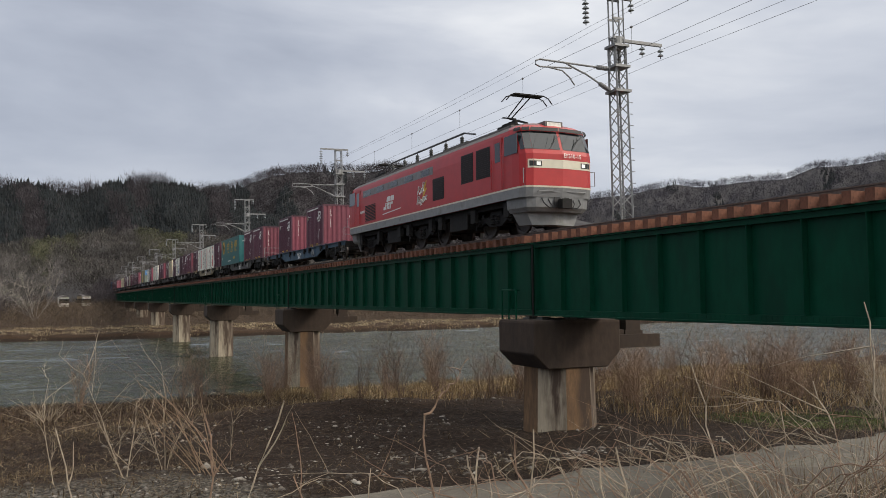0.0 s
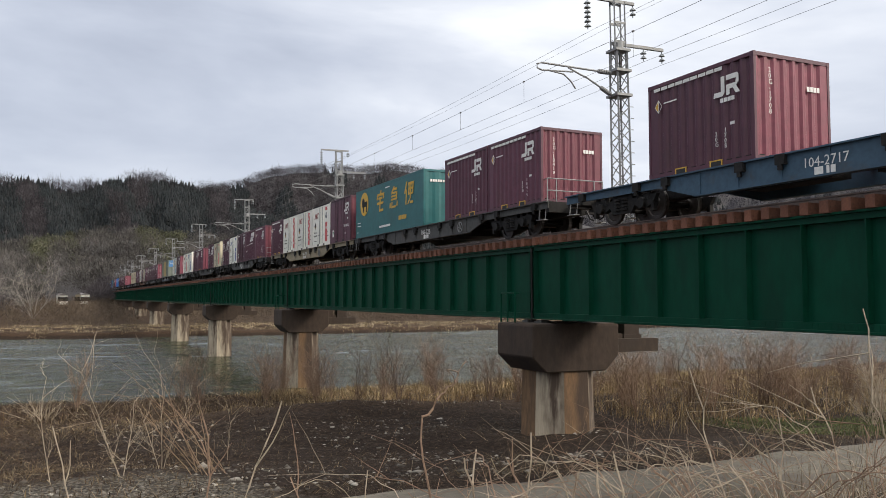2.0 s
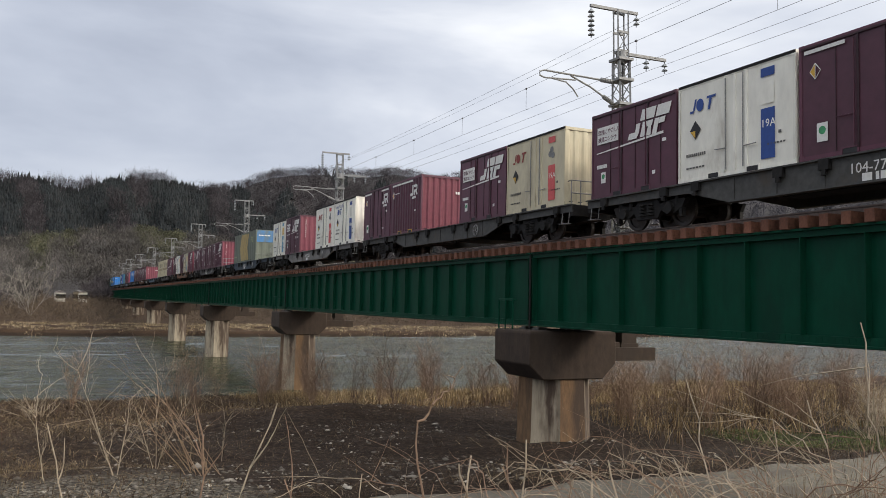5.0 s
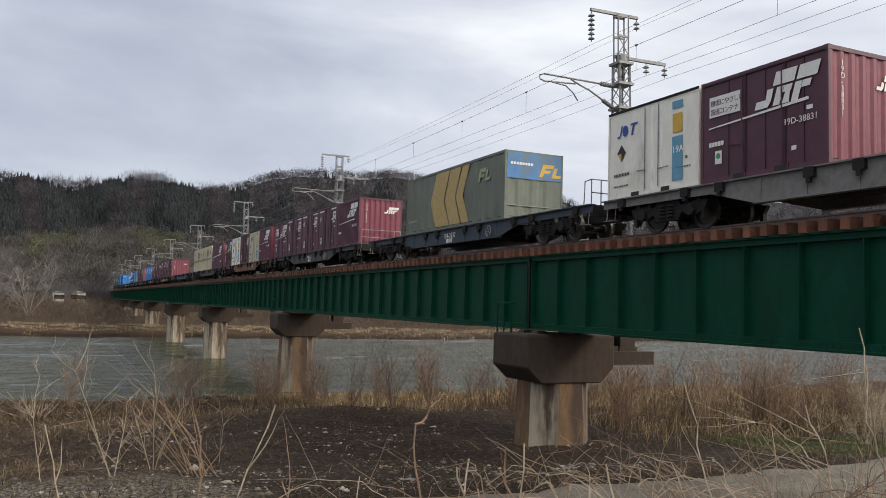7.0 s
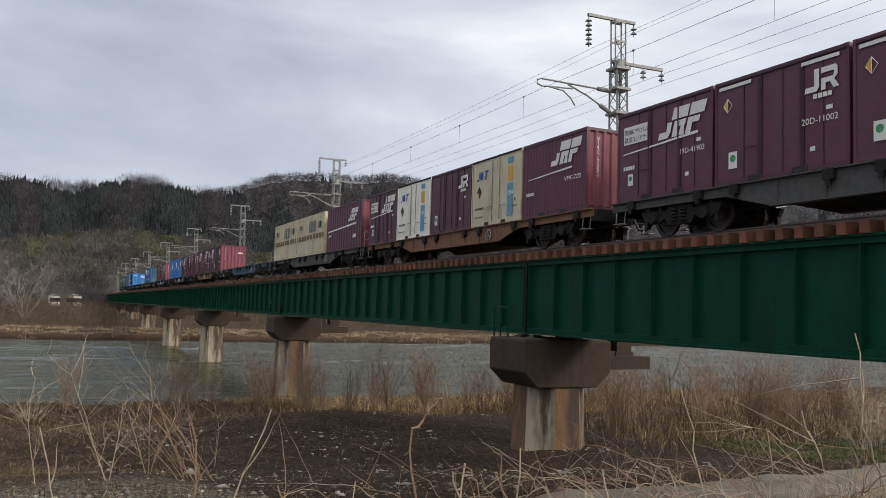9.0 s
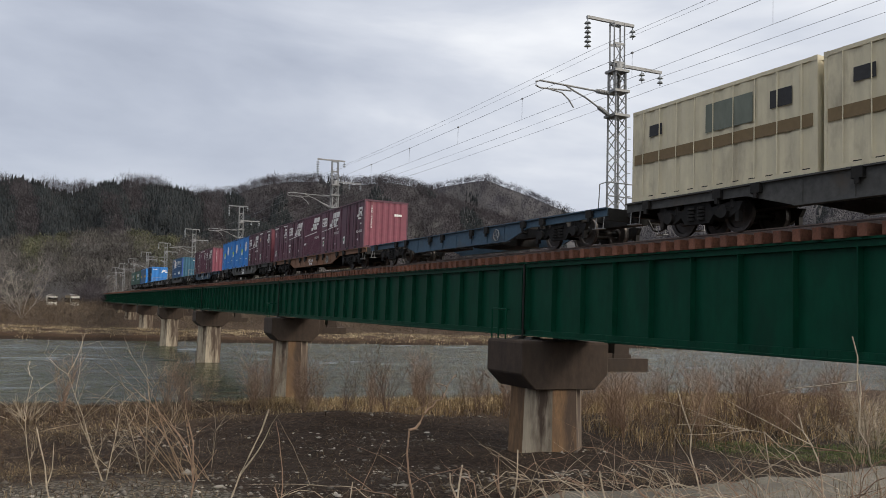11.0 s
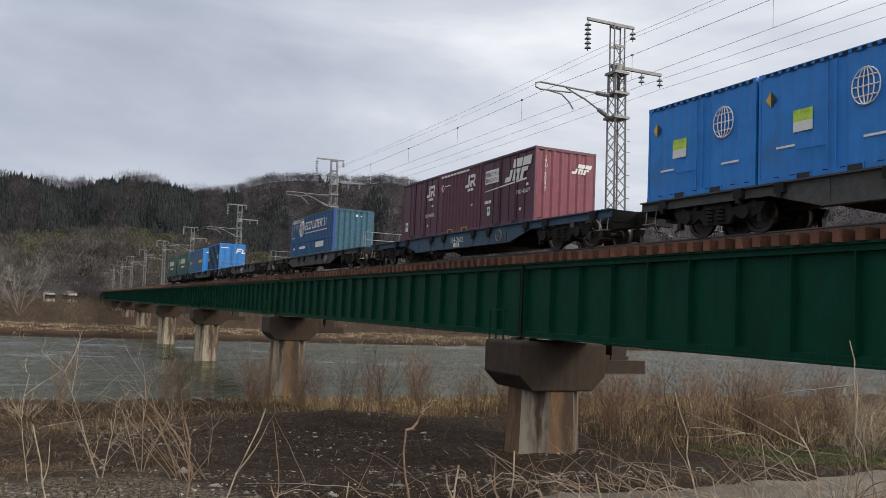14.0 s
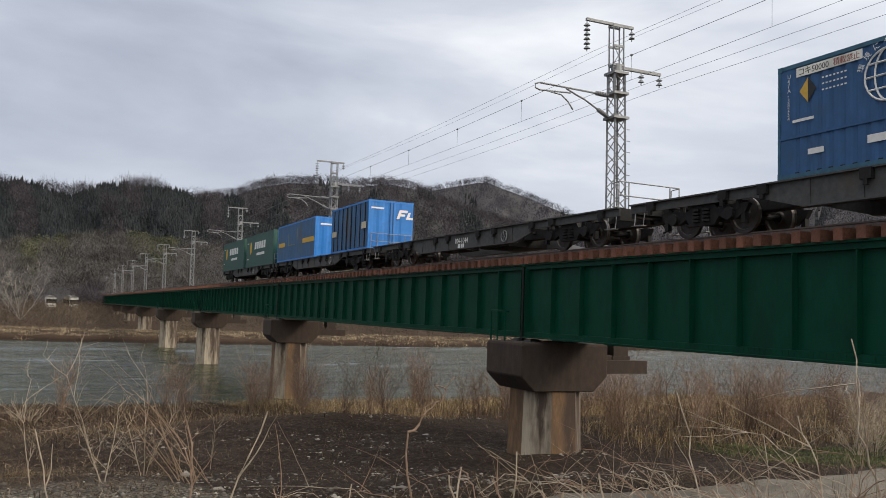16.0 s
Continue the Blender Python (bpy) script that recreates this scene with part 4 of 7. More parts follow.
def door_container(kind):
    c = thing("container", "", "container", "freight containers")
    n, h = 3.715, 2.5
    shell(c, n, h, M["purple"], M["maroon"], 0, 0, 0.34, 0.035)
    bm = bmesh.new()
    for y in (1.13, 2.28):
        box(bm, -HW - 0.012, -HW + 0.02, y - 0.025, y + 0.025, 0.1, h - 0.1)
    box(bm, -HW - 0.02, -HW + 0.02, 0.07, n - 0.07, h - 0.10, h - 0.06)
    for y in (0.62, 1.68, 2.8):
        box(bm, -HW - 0.004, -HW + 0.02, y - 0.008, y + 0.008, 0.1, h - 0.1)
    part("door_seam", bm, M["seam"], c, "dark rubber door seams")
    lock_rods(c, (1.2, 2.36), 0.16, h, 0.018, [(2.36, 2.75, 0.79)], M["purple"])
    decal("label_plate", [rect(0, 0, 0.13, 0.10)], M["white"], c, on_side(SIDE, 0.95, 0.40))
    decal("label_plate", [rect(0, 0, 0.16, 0.09)], M["white"], c, on_side(SIDE, 0.55, 1.22))
    if kind == "stripe":
        big_mark(c, on_side(SIDE - 0.012, 1.98, h - 1.02), 1.25)
        decal("stripe", [[(0, 0), (2.95, 0.13), (2.95, 0.20), (0.0, 0.03)]], M["white"], c, on_side(SIDE - 0.012, n - 0.28, 1.30))
        decal("slogan_panel", [rect(0, 0, 1.0, 0.5)], M["white"], c, on_side(SIDE - 0.012, n - 0.3, h - 0.92))
        text("slogan", "環境にやさしい\n鉄道コンテナ", 0.165, M["purple"], c, on_side(SIDE - 0.018, n - 0.34, h - 0.64), 0.82, 1.3)
        decal("small_lettering", [rect(0.1 * k, 0, 0.1 * k + 0.08, 0.11) for k in range(5)], M["white"], c, on_side(SIDE, n - 0.28, 0.86))
        label_plate(c, n - 0.48, 0.42, 0.22, 0.32)
        big_mark(c, on_front(0.22, -0.006, h - 0.78), 0.58)
    else:
        small_mark(c, on_side(SIDE - 0.012, 1.08, h - 0.85))
        label_plate(c, n - 0.45, 0.35, 0.27, 0.40)
        decal("end_lettering", [rect(0.11 * k, 0.0, 0.11 * k + 0.09, 0.12) for k in range(4)], M["white"], c, on_front(0.45, -0.006, h - 0.78))
        if kind == "topped":
            decal("top_stripe", [rect(0.0, 0, 1.0, 0.08), rect(2.4, 0, 3.35, 0.08)], M["white"], c, on_side(SIDE - 0.012, n - 0.15, h - 0.22))
            diamond(c, on_side(SIDE, n - 0.42, h - 0.62))
    pockets(c, n, M["purple"])
    return c


def marked_rib_container():
    c = thing("container", "", "container", "freight containers")
    n, h = 3.715, 2.5
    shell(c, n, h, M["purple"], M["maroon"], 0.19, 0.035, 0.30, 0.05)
    big_mark(c, on_side(SIDE, 1.98, h - 0.95), 1.2)
    decal("stripe", [[(0, 0), (2.6, 0.11), (2.6, 0.17), (0.0, 0.03)]], M["white"], c, on_side(SIDE, n - 0.35, 1.25))
    decal("small_lettering", [rect(0.1 * k, 0, 0.1 * k + 0.08, 0.11) for k in range(5)], M["white"], c, on_side(SIDE, n - 0.25, 0.72))
    big_mark(c, on_front(0.18, -0.006, h - 0.78), 0.6)
    pockets(c, n, M["purple"])
    return c


M["palemark"] = mat("pale_olive_lettering", (0.30, 0.34, 0.20), 0.7)
M["fadedblue"] = mat("faded_blue_paint", (0.055, 0.20, 0.46), 0.55, grain=3, vary=0.2, dirt=(0.13, 0.17, 0.16), dirt_at=(0.44, 0.6), dirt_scale=0.9, stretch=(1, 1, 0.5))
M["greymark"] = mat("faded_black_lettering", (0.10, 0.10, 0.10), 0.8)


def pale_container(stripe, art, yellowed=False):
    paint = M["oldcream"] if yellowed else M["cream"]
    c = thing("container", "", "container", "freight containers")
    n, h = 3.715, 2.5
    shell(c, n, h, paint, paint, 0, 0, 0.34, 0.03)
    for y in (0.04, 1.42, 1.78, 2.12, n - 0.04):
        part("door_rib", boxes((-HW - 0.014, -HW + 0.02, y - 0.03, y + 0.03, 0.1, h - 0.1)), paint, c)
    lock_rods(c, (1.50, 2.05), 0.14, h, 0.016, [(1.5, 1.1, 0.62), (2.05, 2.4, 0.66)], M["galv"])
    part("top_edge", boxes((-HW - 0.006, -HW + 0.03, 0.0, n, h - 0.07, h + 0.004)), M["dark"], c)
    decal("painted_mark", [rect(0, 0, 0.13, 0.06, 0.25), rect(0.1, 0.06, 0.16, 0.34, 0.25), ring(0.36, 0.17, 0.16, 14, 0.8), rect(0.52, 0.28, 0.82, 0.34, 0.25), rect(0.62, 0.0, 0.70, 0.28, 0.25)], M["darkred"] if stripe is M["pink"] else M["bluestripe"], c, on_side(SIDE, n - 0.42, h - 0.78))
    r = 0.24
    decal("hazard_diamond", [[(-r * 0.8, 0), (0, -r), (0, r)], [(0, -r), (r * 0.8, 0), (0, r)]], M["black"], c, on_side(SIDE, n - 0.62, h - 1.22))
    decal("diamond_corner", [[(-r * 0.72, -0.02), (0, -r * 0.9), (0, -0.02)]], M["yellow"], c, on_side(SIDE - 0.003, n - 0.62, h - 1.22))
    decal("small_lettering", [rect(0.0 + 0.07 * k, -0.20, 0.045 + 0.07 * k, -0.12) for k in range(10)] + [rect(0.0 + 0.11 * k, -0.5, 0.08 + 0.11 * k, -0.46) for k in range(6)], M["greymark"], c, on_side(SIDE, n - 0.3, 0.82))
    lo = 0.22
    if art == "full":
        decal("stripe", [rect(0, 0, 0.36, h - 0.45)], stripe, c, on_side(SIDE, 0.98, lo))
        flowers = [ring(0.08 + 0.2 * (k % 2), 0.35 + 0.22 * k, 0.07, 7) for k in range(8)]
        decal("stripe_flower", flowers, M["cream"], c, on_side(SIDE - 0.003, 0.98, lo))
    else:
        decal("stripe_cap", [rect(0, h - 0.62, 0.40, h - 0.42)], stripe, c, on_side(SIDE, 0.98, lo))
        decal("stripe", [rect(0, 0, 0.40, 1.15)], stripe, c, on_side(SIDE, 0.98, lo))
        decal("stripe_picture", [ring(0.1, 1.52, 0.1), ring(0.27, 1.47, 0.1), ring(0.2, 1.66, 0.1)] if stripe is M["pink"] else [rect(0.02, 1.25, 0.38, 1.75)], M["galv"] if stripe is M["pink"] else (M["yellow"] if stripe is M["lightstripe"] else M["cream"]), c, on_side(SIDE, 0.98, lo))
        text("size_code", "19A", 0.26, M["cream"], c, on_side(SIDE - 0.004, 0.98, lo + 0.72))
    decal("small_lettering", [rect(0.02, 0.02, 0.10, 0.09)] + [rect(-0.3 + 0.09 * k, -0.2, -0.24 + 0.09 * k, -0.16) for k in range(6)], M["greymark"], c, on_side(SIDE, 0.5, 0.72))
    pockets(c, n, paint)
    return c


def globe_container():
    c = thing("container", "", "container", "freight containers")
    n, h = 3.715, 2.5
    shell(c, n, h, M["blue"], M["blue"], 0.42, 0.022, 0.34, 0.03)
    part("top_edge", boxes(*[(-HW - 0.01, -HW + 0.02, 0.1 + 0.22 * k, 0.22 + 0.22 * k, h - 0.08, h - 0.02) for k in range(16)]), M["dark"], c)
    lock_rods(c, (1.66, 1.86), 0.14, h, 0.02, [(1.9, 2.6, 0.62)], M["blue"])
    bm = bmesh.new()
    at = on_side(SIDE, 1.0, h - 0.85)
    for k in (0.32, 0.18, 0.06):
        pts = [at @ Vector((k * math.cos(math.tau * i / 18), 0.38 * math.sin(math.tau * i / 18), 0.006)) for i in range(19)]
        tube(bm, pts, 0.016, 4)
    for v in (-0.2, 0.0, 0.2):
        q = 0.32 * math.sqrt(1 - (v / 0.38) ** 2)
        tube(bm, [at @ Vector((-q, v, 0.006)), at @ Vector((q, v, 0.006))], 0.016, 4)
    part("globe_outline", bm, M["white"], c)
    decal("lime_panel", [rect(0, 0.22, 0.5, 0.48)], M["lime"], c, on_side(SIDE, 2.75, 1.02))
    decal("white_panel", [rect(0, 0, 0.5, 0.22)], M["white"], c, on_side(SIDE, 2.75, 1.02))
    decal("small_lettering", [rect(0, 0, 0.55, 0.05)], M["white"], c, on_side(SIDE, 1.05, 0.62))
    decal("small_lettering", [rect(0, 0, 0.5, 0.05)], M["white"], c, on_side(SIDE, 3.2, 0.72))
    r = 0.19
    decal("hazard_diamond", [[(-r * 0.8, 0), (0, -r), (0, r)]], M["yellow"], c, on_side(SIDE, n - 0.35, h - 0.62))
    decal("hazard_diamond", [[(0, -r), (r * 0.8, 0), (0, r)]], M["black"], c, on_side(SIDE, n - 0.35, h - 0.62))
    pockets(c, n, M["blue"])
    return c


M["sea_end"] = mat("worn_sea_blue_paint", (0.030, 0.105, 0.165), 0.55, grain=6, vary=0.25, dirt=(0.05, 0.10, 0.13), dirt_scale=1.5)


def long_container(kind):
    """Longer boxes of 20 and 30 feet."""
    c = thing("container", "", "container", "freight containers")
    n, h = (6.06, 2.5) if kind in ("plain20", "band20", "blue20") else (9.125, 2.5)
    paint, ends = {"teal": (M["teal"], M["teal"]), "olive": (M["olive"], M["olive"]), "navy": (M["navy"], M["sea_end"]), "blue31": (M["dusty_blue"], M["blue"]), "green": (M["forest"], M["forest"]),
                   "plain20": (M["purple"], M["maroon"]), "band20": (M["oldcream"], M["oldcream"]), "blue20": (M["dusty_blue"], M["blue"])}[kind]
    sp = {"teal": 0, "olive": 0.78, "navy": 0.28, "blue31": 0, "green": 0, "plain20": 0.42, "band20": 0.5, "blue20": 0.6}[kind]
    shell(c, n, h, paint, ends, sp, 0.025, {"navy": 0.34, "olive": 0.6}.get(kind, 0.62), 0.055 if kind == "navy" else 0.03)
    f, Y = (lambda *a: on_side(SIDE, *a)), n
    if kind == "teal":
        decal("emblem_disc", [ring(0, 0, 0.62, 28)], M["yellow"], c, f(Y - 1.35, 1.72))
        decal("emblem_shape", [ring(-0.16, 0.06, 0.27, 12, 0.8), rect(-0.12, -0.15, 0.42, 0.12), rect(-0.2, -0.42, -0.06, 0), rect(0.28, -0.45, 0.42, 0)], M["black"], c, on_side(SIDE - 0.004, Y - 1.35, 1.72))
        strokes = ([rect(0.04, 0.74, 0.94, 0.86, 0.12), rect(0.42, 0.86, 0.56, 1.0, 0.12), rect(0.0, 0.58, 0.13, 0.78, 0.12), rect(0.84, 0.58, 0.96, 0.78, 0.12), rect(0.22, 0.58, 0.72, 0.68, 0.12), rect(0.05, 0.34, 0.9, 0.45, 0.12), rect(0.40, 0.08, 0.53, 0.58, 0.12), rect(0.40, 0.0, 0.92, 0.11, 0.12)],
                   [[(0.2, 0.74), (0.5, 1.0), (0.62, 0.96), (0.34, 0.70)], rect(0.34, 0.80, 0.78, 0.90, 0.12), rect(0.14, 0.64, 0.84, 0.73, 0.12), rect(0.14, 0.50, 0.84, 0.58, 0.12), rect(0.14, 0.35, 0.84, 0.44, 0.12), rect(0.74, 0.35, 0.86, 0.73, 0.12), rect(0.0, 0.02, 0.13, 0.26, 0.12), rect(0.22, 0.0, 0.74, 0.10, 0.12), rect(0.22, 0.0, 0.34, 0.28, 0.12), rect(0.84, 0.06, 0.96, 0.28, 0.12)],
                   [[(0.0, 0.5), (0.22, 1.0), (0.35, 1.0), (0.13, 0.46)], rect(0.13, 0.0, 0.25, 0.66, 0.12), rect(0.36, 0.84, 0.98, 0.94, 0.12), rect(0.40, 0.40, 0.52, 0.84, 0.12), rect(0.84, 0.40, 0.95, 0.84, 0.12), rect(0.40, 0.62, 0.95, 0.70, 0.12), rect(0.40, 0.40, 0.95, 0.48, 0.12), rect(0.60, 0.22, 0.72, 0.84, 0.12), [(0.34, 0.0), (0.62, 0.24), (0.74, 0.24), (0.48, 0.0)], rect(0.66, 0.0, 1.0, 0.11, 0.12)])
        for k, shape in enumerate(strokes):
            for j, poly in enumerate(shape):
                decal("painted_stroke", [[(u * 1.08, v * 1.05) for u, v in poly]], M["yellow"], c, on_side(SIDE - 0.0007 * j, Y - 3.15 - 1.87 * k, 1.12))
        decal("small_lettering", [rect(0.2 * k, 0, 0.2 * k + 0.16, 0.2) for k in range(5)], M["yellow"], c, f(Y - 6.2, 0.48))
        decal("white_lettering", [rect(0, 0, 1.5, 0.1)], M["white"], c, f(Y - 3.6, 0.3))
        decal("white_lettering", [rect(0, 0, 0.5, 0.05), rect(0, -0.16, 0.55, -0.11), rect(0, -0.5, 0.1, -0.42)], M["white"], c, f(Y - 0.3, 0.75))
        decal("white_lettering", [rect(0, 0, 0.6, 0.05)], M["white"], c, f(Y - 4.4, h - 0.3))
        decal("end_lettering", [rect(0.12 * k, 0, 0.12 * k + 0.09, 0.11) for k in range(10)], M["white"], c, on_front(-0.9, -0.006, h - 0.55))
        decal("end_emblem", [ring(0, 0, 0.22, 18)], M["yellow"], c, on_front(0.98, -0.006, h - 1.0))
    elif kind == "olive":
        for x, w in ((6.45, 1.30), (5.06, 0.96), (4.0, 0.62)):
            decal("chevron", [[(0.0, 1.2), (0.55, 0.12), (0.55 + w, 0.12), (w, 1.2), (0.55 + w, 2.38), (0.55, 2.38)]], M["mutedyellow"], c, f(x, 0))
        slant_mark(c, f(2.1, 1.55), M["palemark"], 1.0)
        decal("white_lettering", [rect(0.1 * k, 0, 0.1 * k + 0.07, 0.1) for k in range(10)], M["palemark"], c, f(Y - 0.3, 0.5))
        decal("end_blue_paint", [rect(-HW + 0.08, 0, HW - 0.08, 0.95)], M["fadedblue"], c, on_front(0, -0.003, 1.5))
        slant_mark(c, on_front(0.2, -0.008, 1.62), M["yellow"], 0.95)
        decal("end_lettering", [rect(0.12 * k, 0, 0.12 * k + 0.09, 0.09) for k in range(8)], M["white"], c, on_front(-1.0, -0.009, 2.0))
        part("end_frame", boxes((-0.62, 0.3, -0.012, 0.02, 0.09, 0.15), (-HW, HW, -0.01, 0.02, 0.5, 0.53)), M["galv"], c)
    elif kind == "navy":
        bm = bmesh.new()
        at = f(Y - 2.65, 1.74)
        tube(bm, [at @ Vector((0, -0.52, 0.006)), at @ Vector((0, 0.52, 0.006))], 0.03, 4)
        for k in (0.5, 0.28):
            tube(bm, [at @ Vector((k * math.cos(math.tau * i / 24), 0.52 * math.sin(math.tau * i / 24), 0.006)) for i in range(25)], 0.022, 4)
        for v in (-0.26, 0.0, 0.26):
            q = 0.5 * math.sqrt(1 - (v / 0.52) ** 2)
            tube(bm, [at @ Vector((-q, v, 0.006)), at @ Vector((q, v, 0.006))], 0.02, 4)
        part("globe_outline", bm, M["white"], c)
        for k, letter in enumerate("環境にやさしい"):
            a = radians(158 - 22.5 * k)
            text("slogan_letter", letter, 0.16, M["white"], c, at @ Matrix.Translation((0.62 * math.cos(a), 0.64 * math.sin(a), 0.002)) @ pose(0, 0, 0, 0, 0, 68 - 22.5 * k) @ Matrix.Translation((-0.08, -0.05, 0)))
        e, o, l = [(0, 0, 0.13, 0.5), (0.13, 0.4, 0.42, 0.5), (0.13, 0.2, 0.36, 0.3), (0.13, 0, 0.42, 0.1)], [(0, 0, 0.13, 0.5), (0.13, 0.4, 0.34, 0.5), (0.13, 0, 0.34, 0.1), (0.34, 0.0, 0.46, 0.5)], [(0, 0, 0.13, 0.5), (0.13, 0, 0.42, 0.1)]
        bars, u = [], 0.0
        for shape, wide in ((e, 0.53), (e[:2] + e[3:], 0.53), (o, 0.75), (l, 0.5), ([(0, 0, 0.13, 0.5)], 0.24), (o[:2] + o[3:], 0.57), (e, 0.53), (o[:2] + [(0.13, 0.2, 0.34, 0.3), (0.34, 0.0, 0.46, 0.5)], 0.5)):
            bars += [rect(u + x0, y0, u + x1, y1, 0.25) for x0, y0, x1, y1 in shape]
            u += wide
        decal("line_lettering", [[(q * 0.86, v) for q, v in p] for p in bars], M["white"], c, f(Y - 3.35, 1.6))
        text("line_name", "31", 0.72, M["white"], c, f(1.95, 1.60))
        decal("line_underline", [rect(0, 0, 4.6, 0.05)], M["white"], c, f(Y - 3.4, 1.38))
        decal("notice_plate", [rect(0, 0, 1.6, 0.2)], M["cream"], c, f(Y - 0.5, 2.18))
        text("notice", "コキ50000", 0.18, M["black"], c, on_side(SIDE - 0.004, Y - 0.54, 2.215), 0.95)
        text("notice_end", "積載禁止", 0.16, M["darkred"], c, on_side(SIDE - 0.004, Y - 1.42, 2.22), 0.95)
        text("side_number", "\n".join("U47A-38254"), 0.13, M["white"], c, f(Y - 0.26, 2.2), 1, 0.8)
        r = 0.27
        decal("hazard_diamond", [[(-r * 0.8, 0), (0, -r), (0, r)]], M["yellow"], c, f(Y - 0.8, 1.85))
        decal("hazard_diamond", [[(0, -r), (r * 0.8, 0), (0, r)]], M["black"], c, f(Y - 0.8, 1.85))
        decal("small_lettering", [rect(0.09 * k, 0.13 * m, 0.09 * k + 0.05, 0.13 * m + 0.03) for k in range(7) for m in range(3)], M["white"], c, f(Y - 1.15, 1.75))
        decal("small_lettering", [rect(0, 0, 0.55, 0.06)], M["white"], c, f(Y - 0.4, 1.2))
        decal("small_lettering", [rect(0, 0, 0.4, 0.12), rect(1.4, 0, 2.8, 0.16), rect(5.0, -0.05, 6.6, 0.28)], M["white"], c, f(Y - 0.8, 0.45))
        part("waist_rail", boxes((-HW - 0.006, -HW + 0.02, 0.05, Y - 0.05, 0.86, 0.92)), M["navy"], c)
        decal("end_label", [rect(0, 0, 0.12, 0.12), rect(0.3, 0, 0.38, 0.08)], M["white"], c, on_front(0.1, -0.006, 2.1))
        part("end_post", boxes((-HW, -HW + 0.14, -0.01, 0.03, 0.1, h - 0.1)), M["bluestripe"], c)
    elif kind == "blue31":
        decal("yellow_panel", [rect(0, 0, 1.6, 0.3), rect(6.0, 0, 8.6, 0.3)], M["yellow"], c, f(Y - 0.4, 1.0))
        decal("pale_shape", [rect(2.4, 0, 2.6, 0.8), rect(4.6, 0.3, 4.8, 1.1), rect(2.6, 0, 4.2, 0.08)], M["olive"], c, f(Y - 0.4, 1.0))
        decal("end_lettering", [rect(0, 0, 0.8, 0.1)], M["white"], c, on_front(-0.9, -0.006, 2.0))
        decal("end_lettering", [rect(0, 0, 0.7, 0.1)], M["yellow"], c, on_front(0.1, -0.006, 1.7))
        part("door_post", boxes((-0.05, 0.05, -0.02, 0.02, 0.1, h - 0.1)), M["navy"], c)
    elif kind == "blue20":
        for k in range(8):
            part("stanchion", boxes((-HW - 0.02, -HW + 0.02, 0.5 + 0.72 * k, 0.56 + 0.72 * k, 0.1, h - 0.1)), M["dark"], c)
        decal("yellow_panel", [rect(0.1, 0, 0.9, 0.3), rect(5.0, 0.15, 5.7, 0.5)], M["oldcream"], c, on_side(SIDE - 0.02, Y - 0.1, 0.9))
        slant_mark(c, on_front(0.3, -0.006, 1.6), M["white"], 0.95)
        decal("end_lettering", [rect(0, 0, 0.7, 0.08)], M["white"], c, on_front(-1.1, -0.006, 2.05))
        part("door_post", boxes((-0.06, -0.02, -0.02, 0.02, 0.1, h - 0.1), (0.1, 0.14, -0.02, 0.02, 0.1, h - 0.1)), M["navy"], c)
    elif kind == "green":
        decal("line_lettering", [rect(0.75 * k, 0, 0.75 * k + 0.6, 0.55, 0.15) for k in range(5)] + [rect(0.8, -0.5, 3.4, -0.3)], M["white"], c, f(Y - 3.0, 1.35))
        decal("emblem_shape", [ring(0, 0, 0.5, 14, 0.7)], M["yellow"], c, f(Y - 1.7, 1.5))
        decal("small_lettering", [rect(0, 0, 0.5, 0.06), rect(0, -1.3, 0.6, -1.22)], M["white"], c, f(Y - 0.4, 1.9))
    elif kind == "plain20":
        big_mark(c, f(2.2, 1.5), 1.1)
        decal("stripe", [[(0, 0), (4.9, 0.18), (4.9, 0.28), (0, 0.08)]], M["white"], c, f(Y - 0.3, 1.1))
        decal("small_lettering", [rect(0, 0, 0.5, 0.1), rect(4.3, -0.3, 4.8, -0.1)], M["white"], c, f(Y - 0.4, 0.85))
    elif kind == "band20":
        decal("brown_band", [rect(0.05, 0, 5.9, 0.28)], M["brownstripe"], c, f(Y - 0.05, 1.0))
        decal("dark_patch", [rect(2.5, 0, 4.0, 0.7)], M["olive"], c, f(Y - 0.3, 1.42))
        decal("painted_mark", [rect(0.5, 0.2, 1.0, 0.5), rect(4.6, 0.1, 5.2, 0.5)], M["black"], c, f(Y - 0.2, 1.5))
        for k in range(9):
            bm = bmesh.new()
            tube(bm, [(-HW - 0.02, 0.4 + 0.65 * k, 0.1), (-HW - 0.02, 0.4 + 0.65 * k, h - 0.08)], 0.016, 4)
            part("side_post", bm, M["oldcream"], c)
    return c


def slant_mark(c, at, material, k):
    s = 0.35
    decal("painted_mark", [[(u * k, v * k) for u, v in p] for p in (rect(0, 0, 0.16, 0.5, s), rect(0.16, 0.36, 0.5, 0.5, s), rect(0.16, 0.16, 0.42, 0.28, s), rect(0.55, 0.0, 0.7, 0.4, s), rect(0.7, 0.0, 0.95, 0.12, s))], material, c, at)


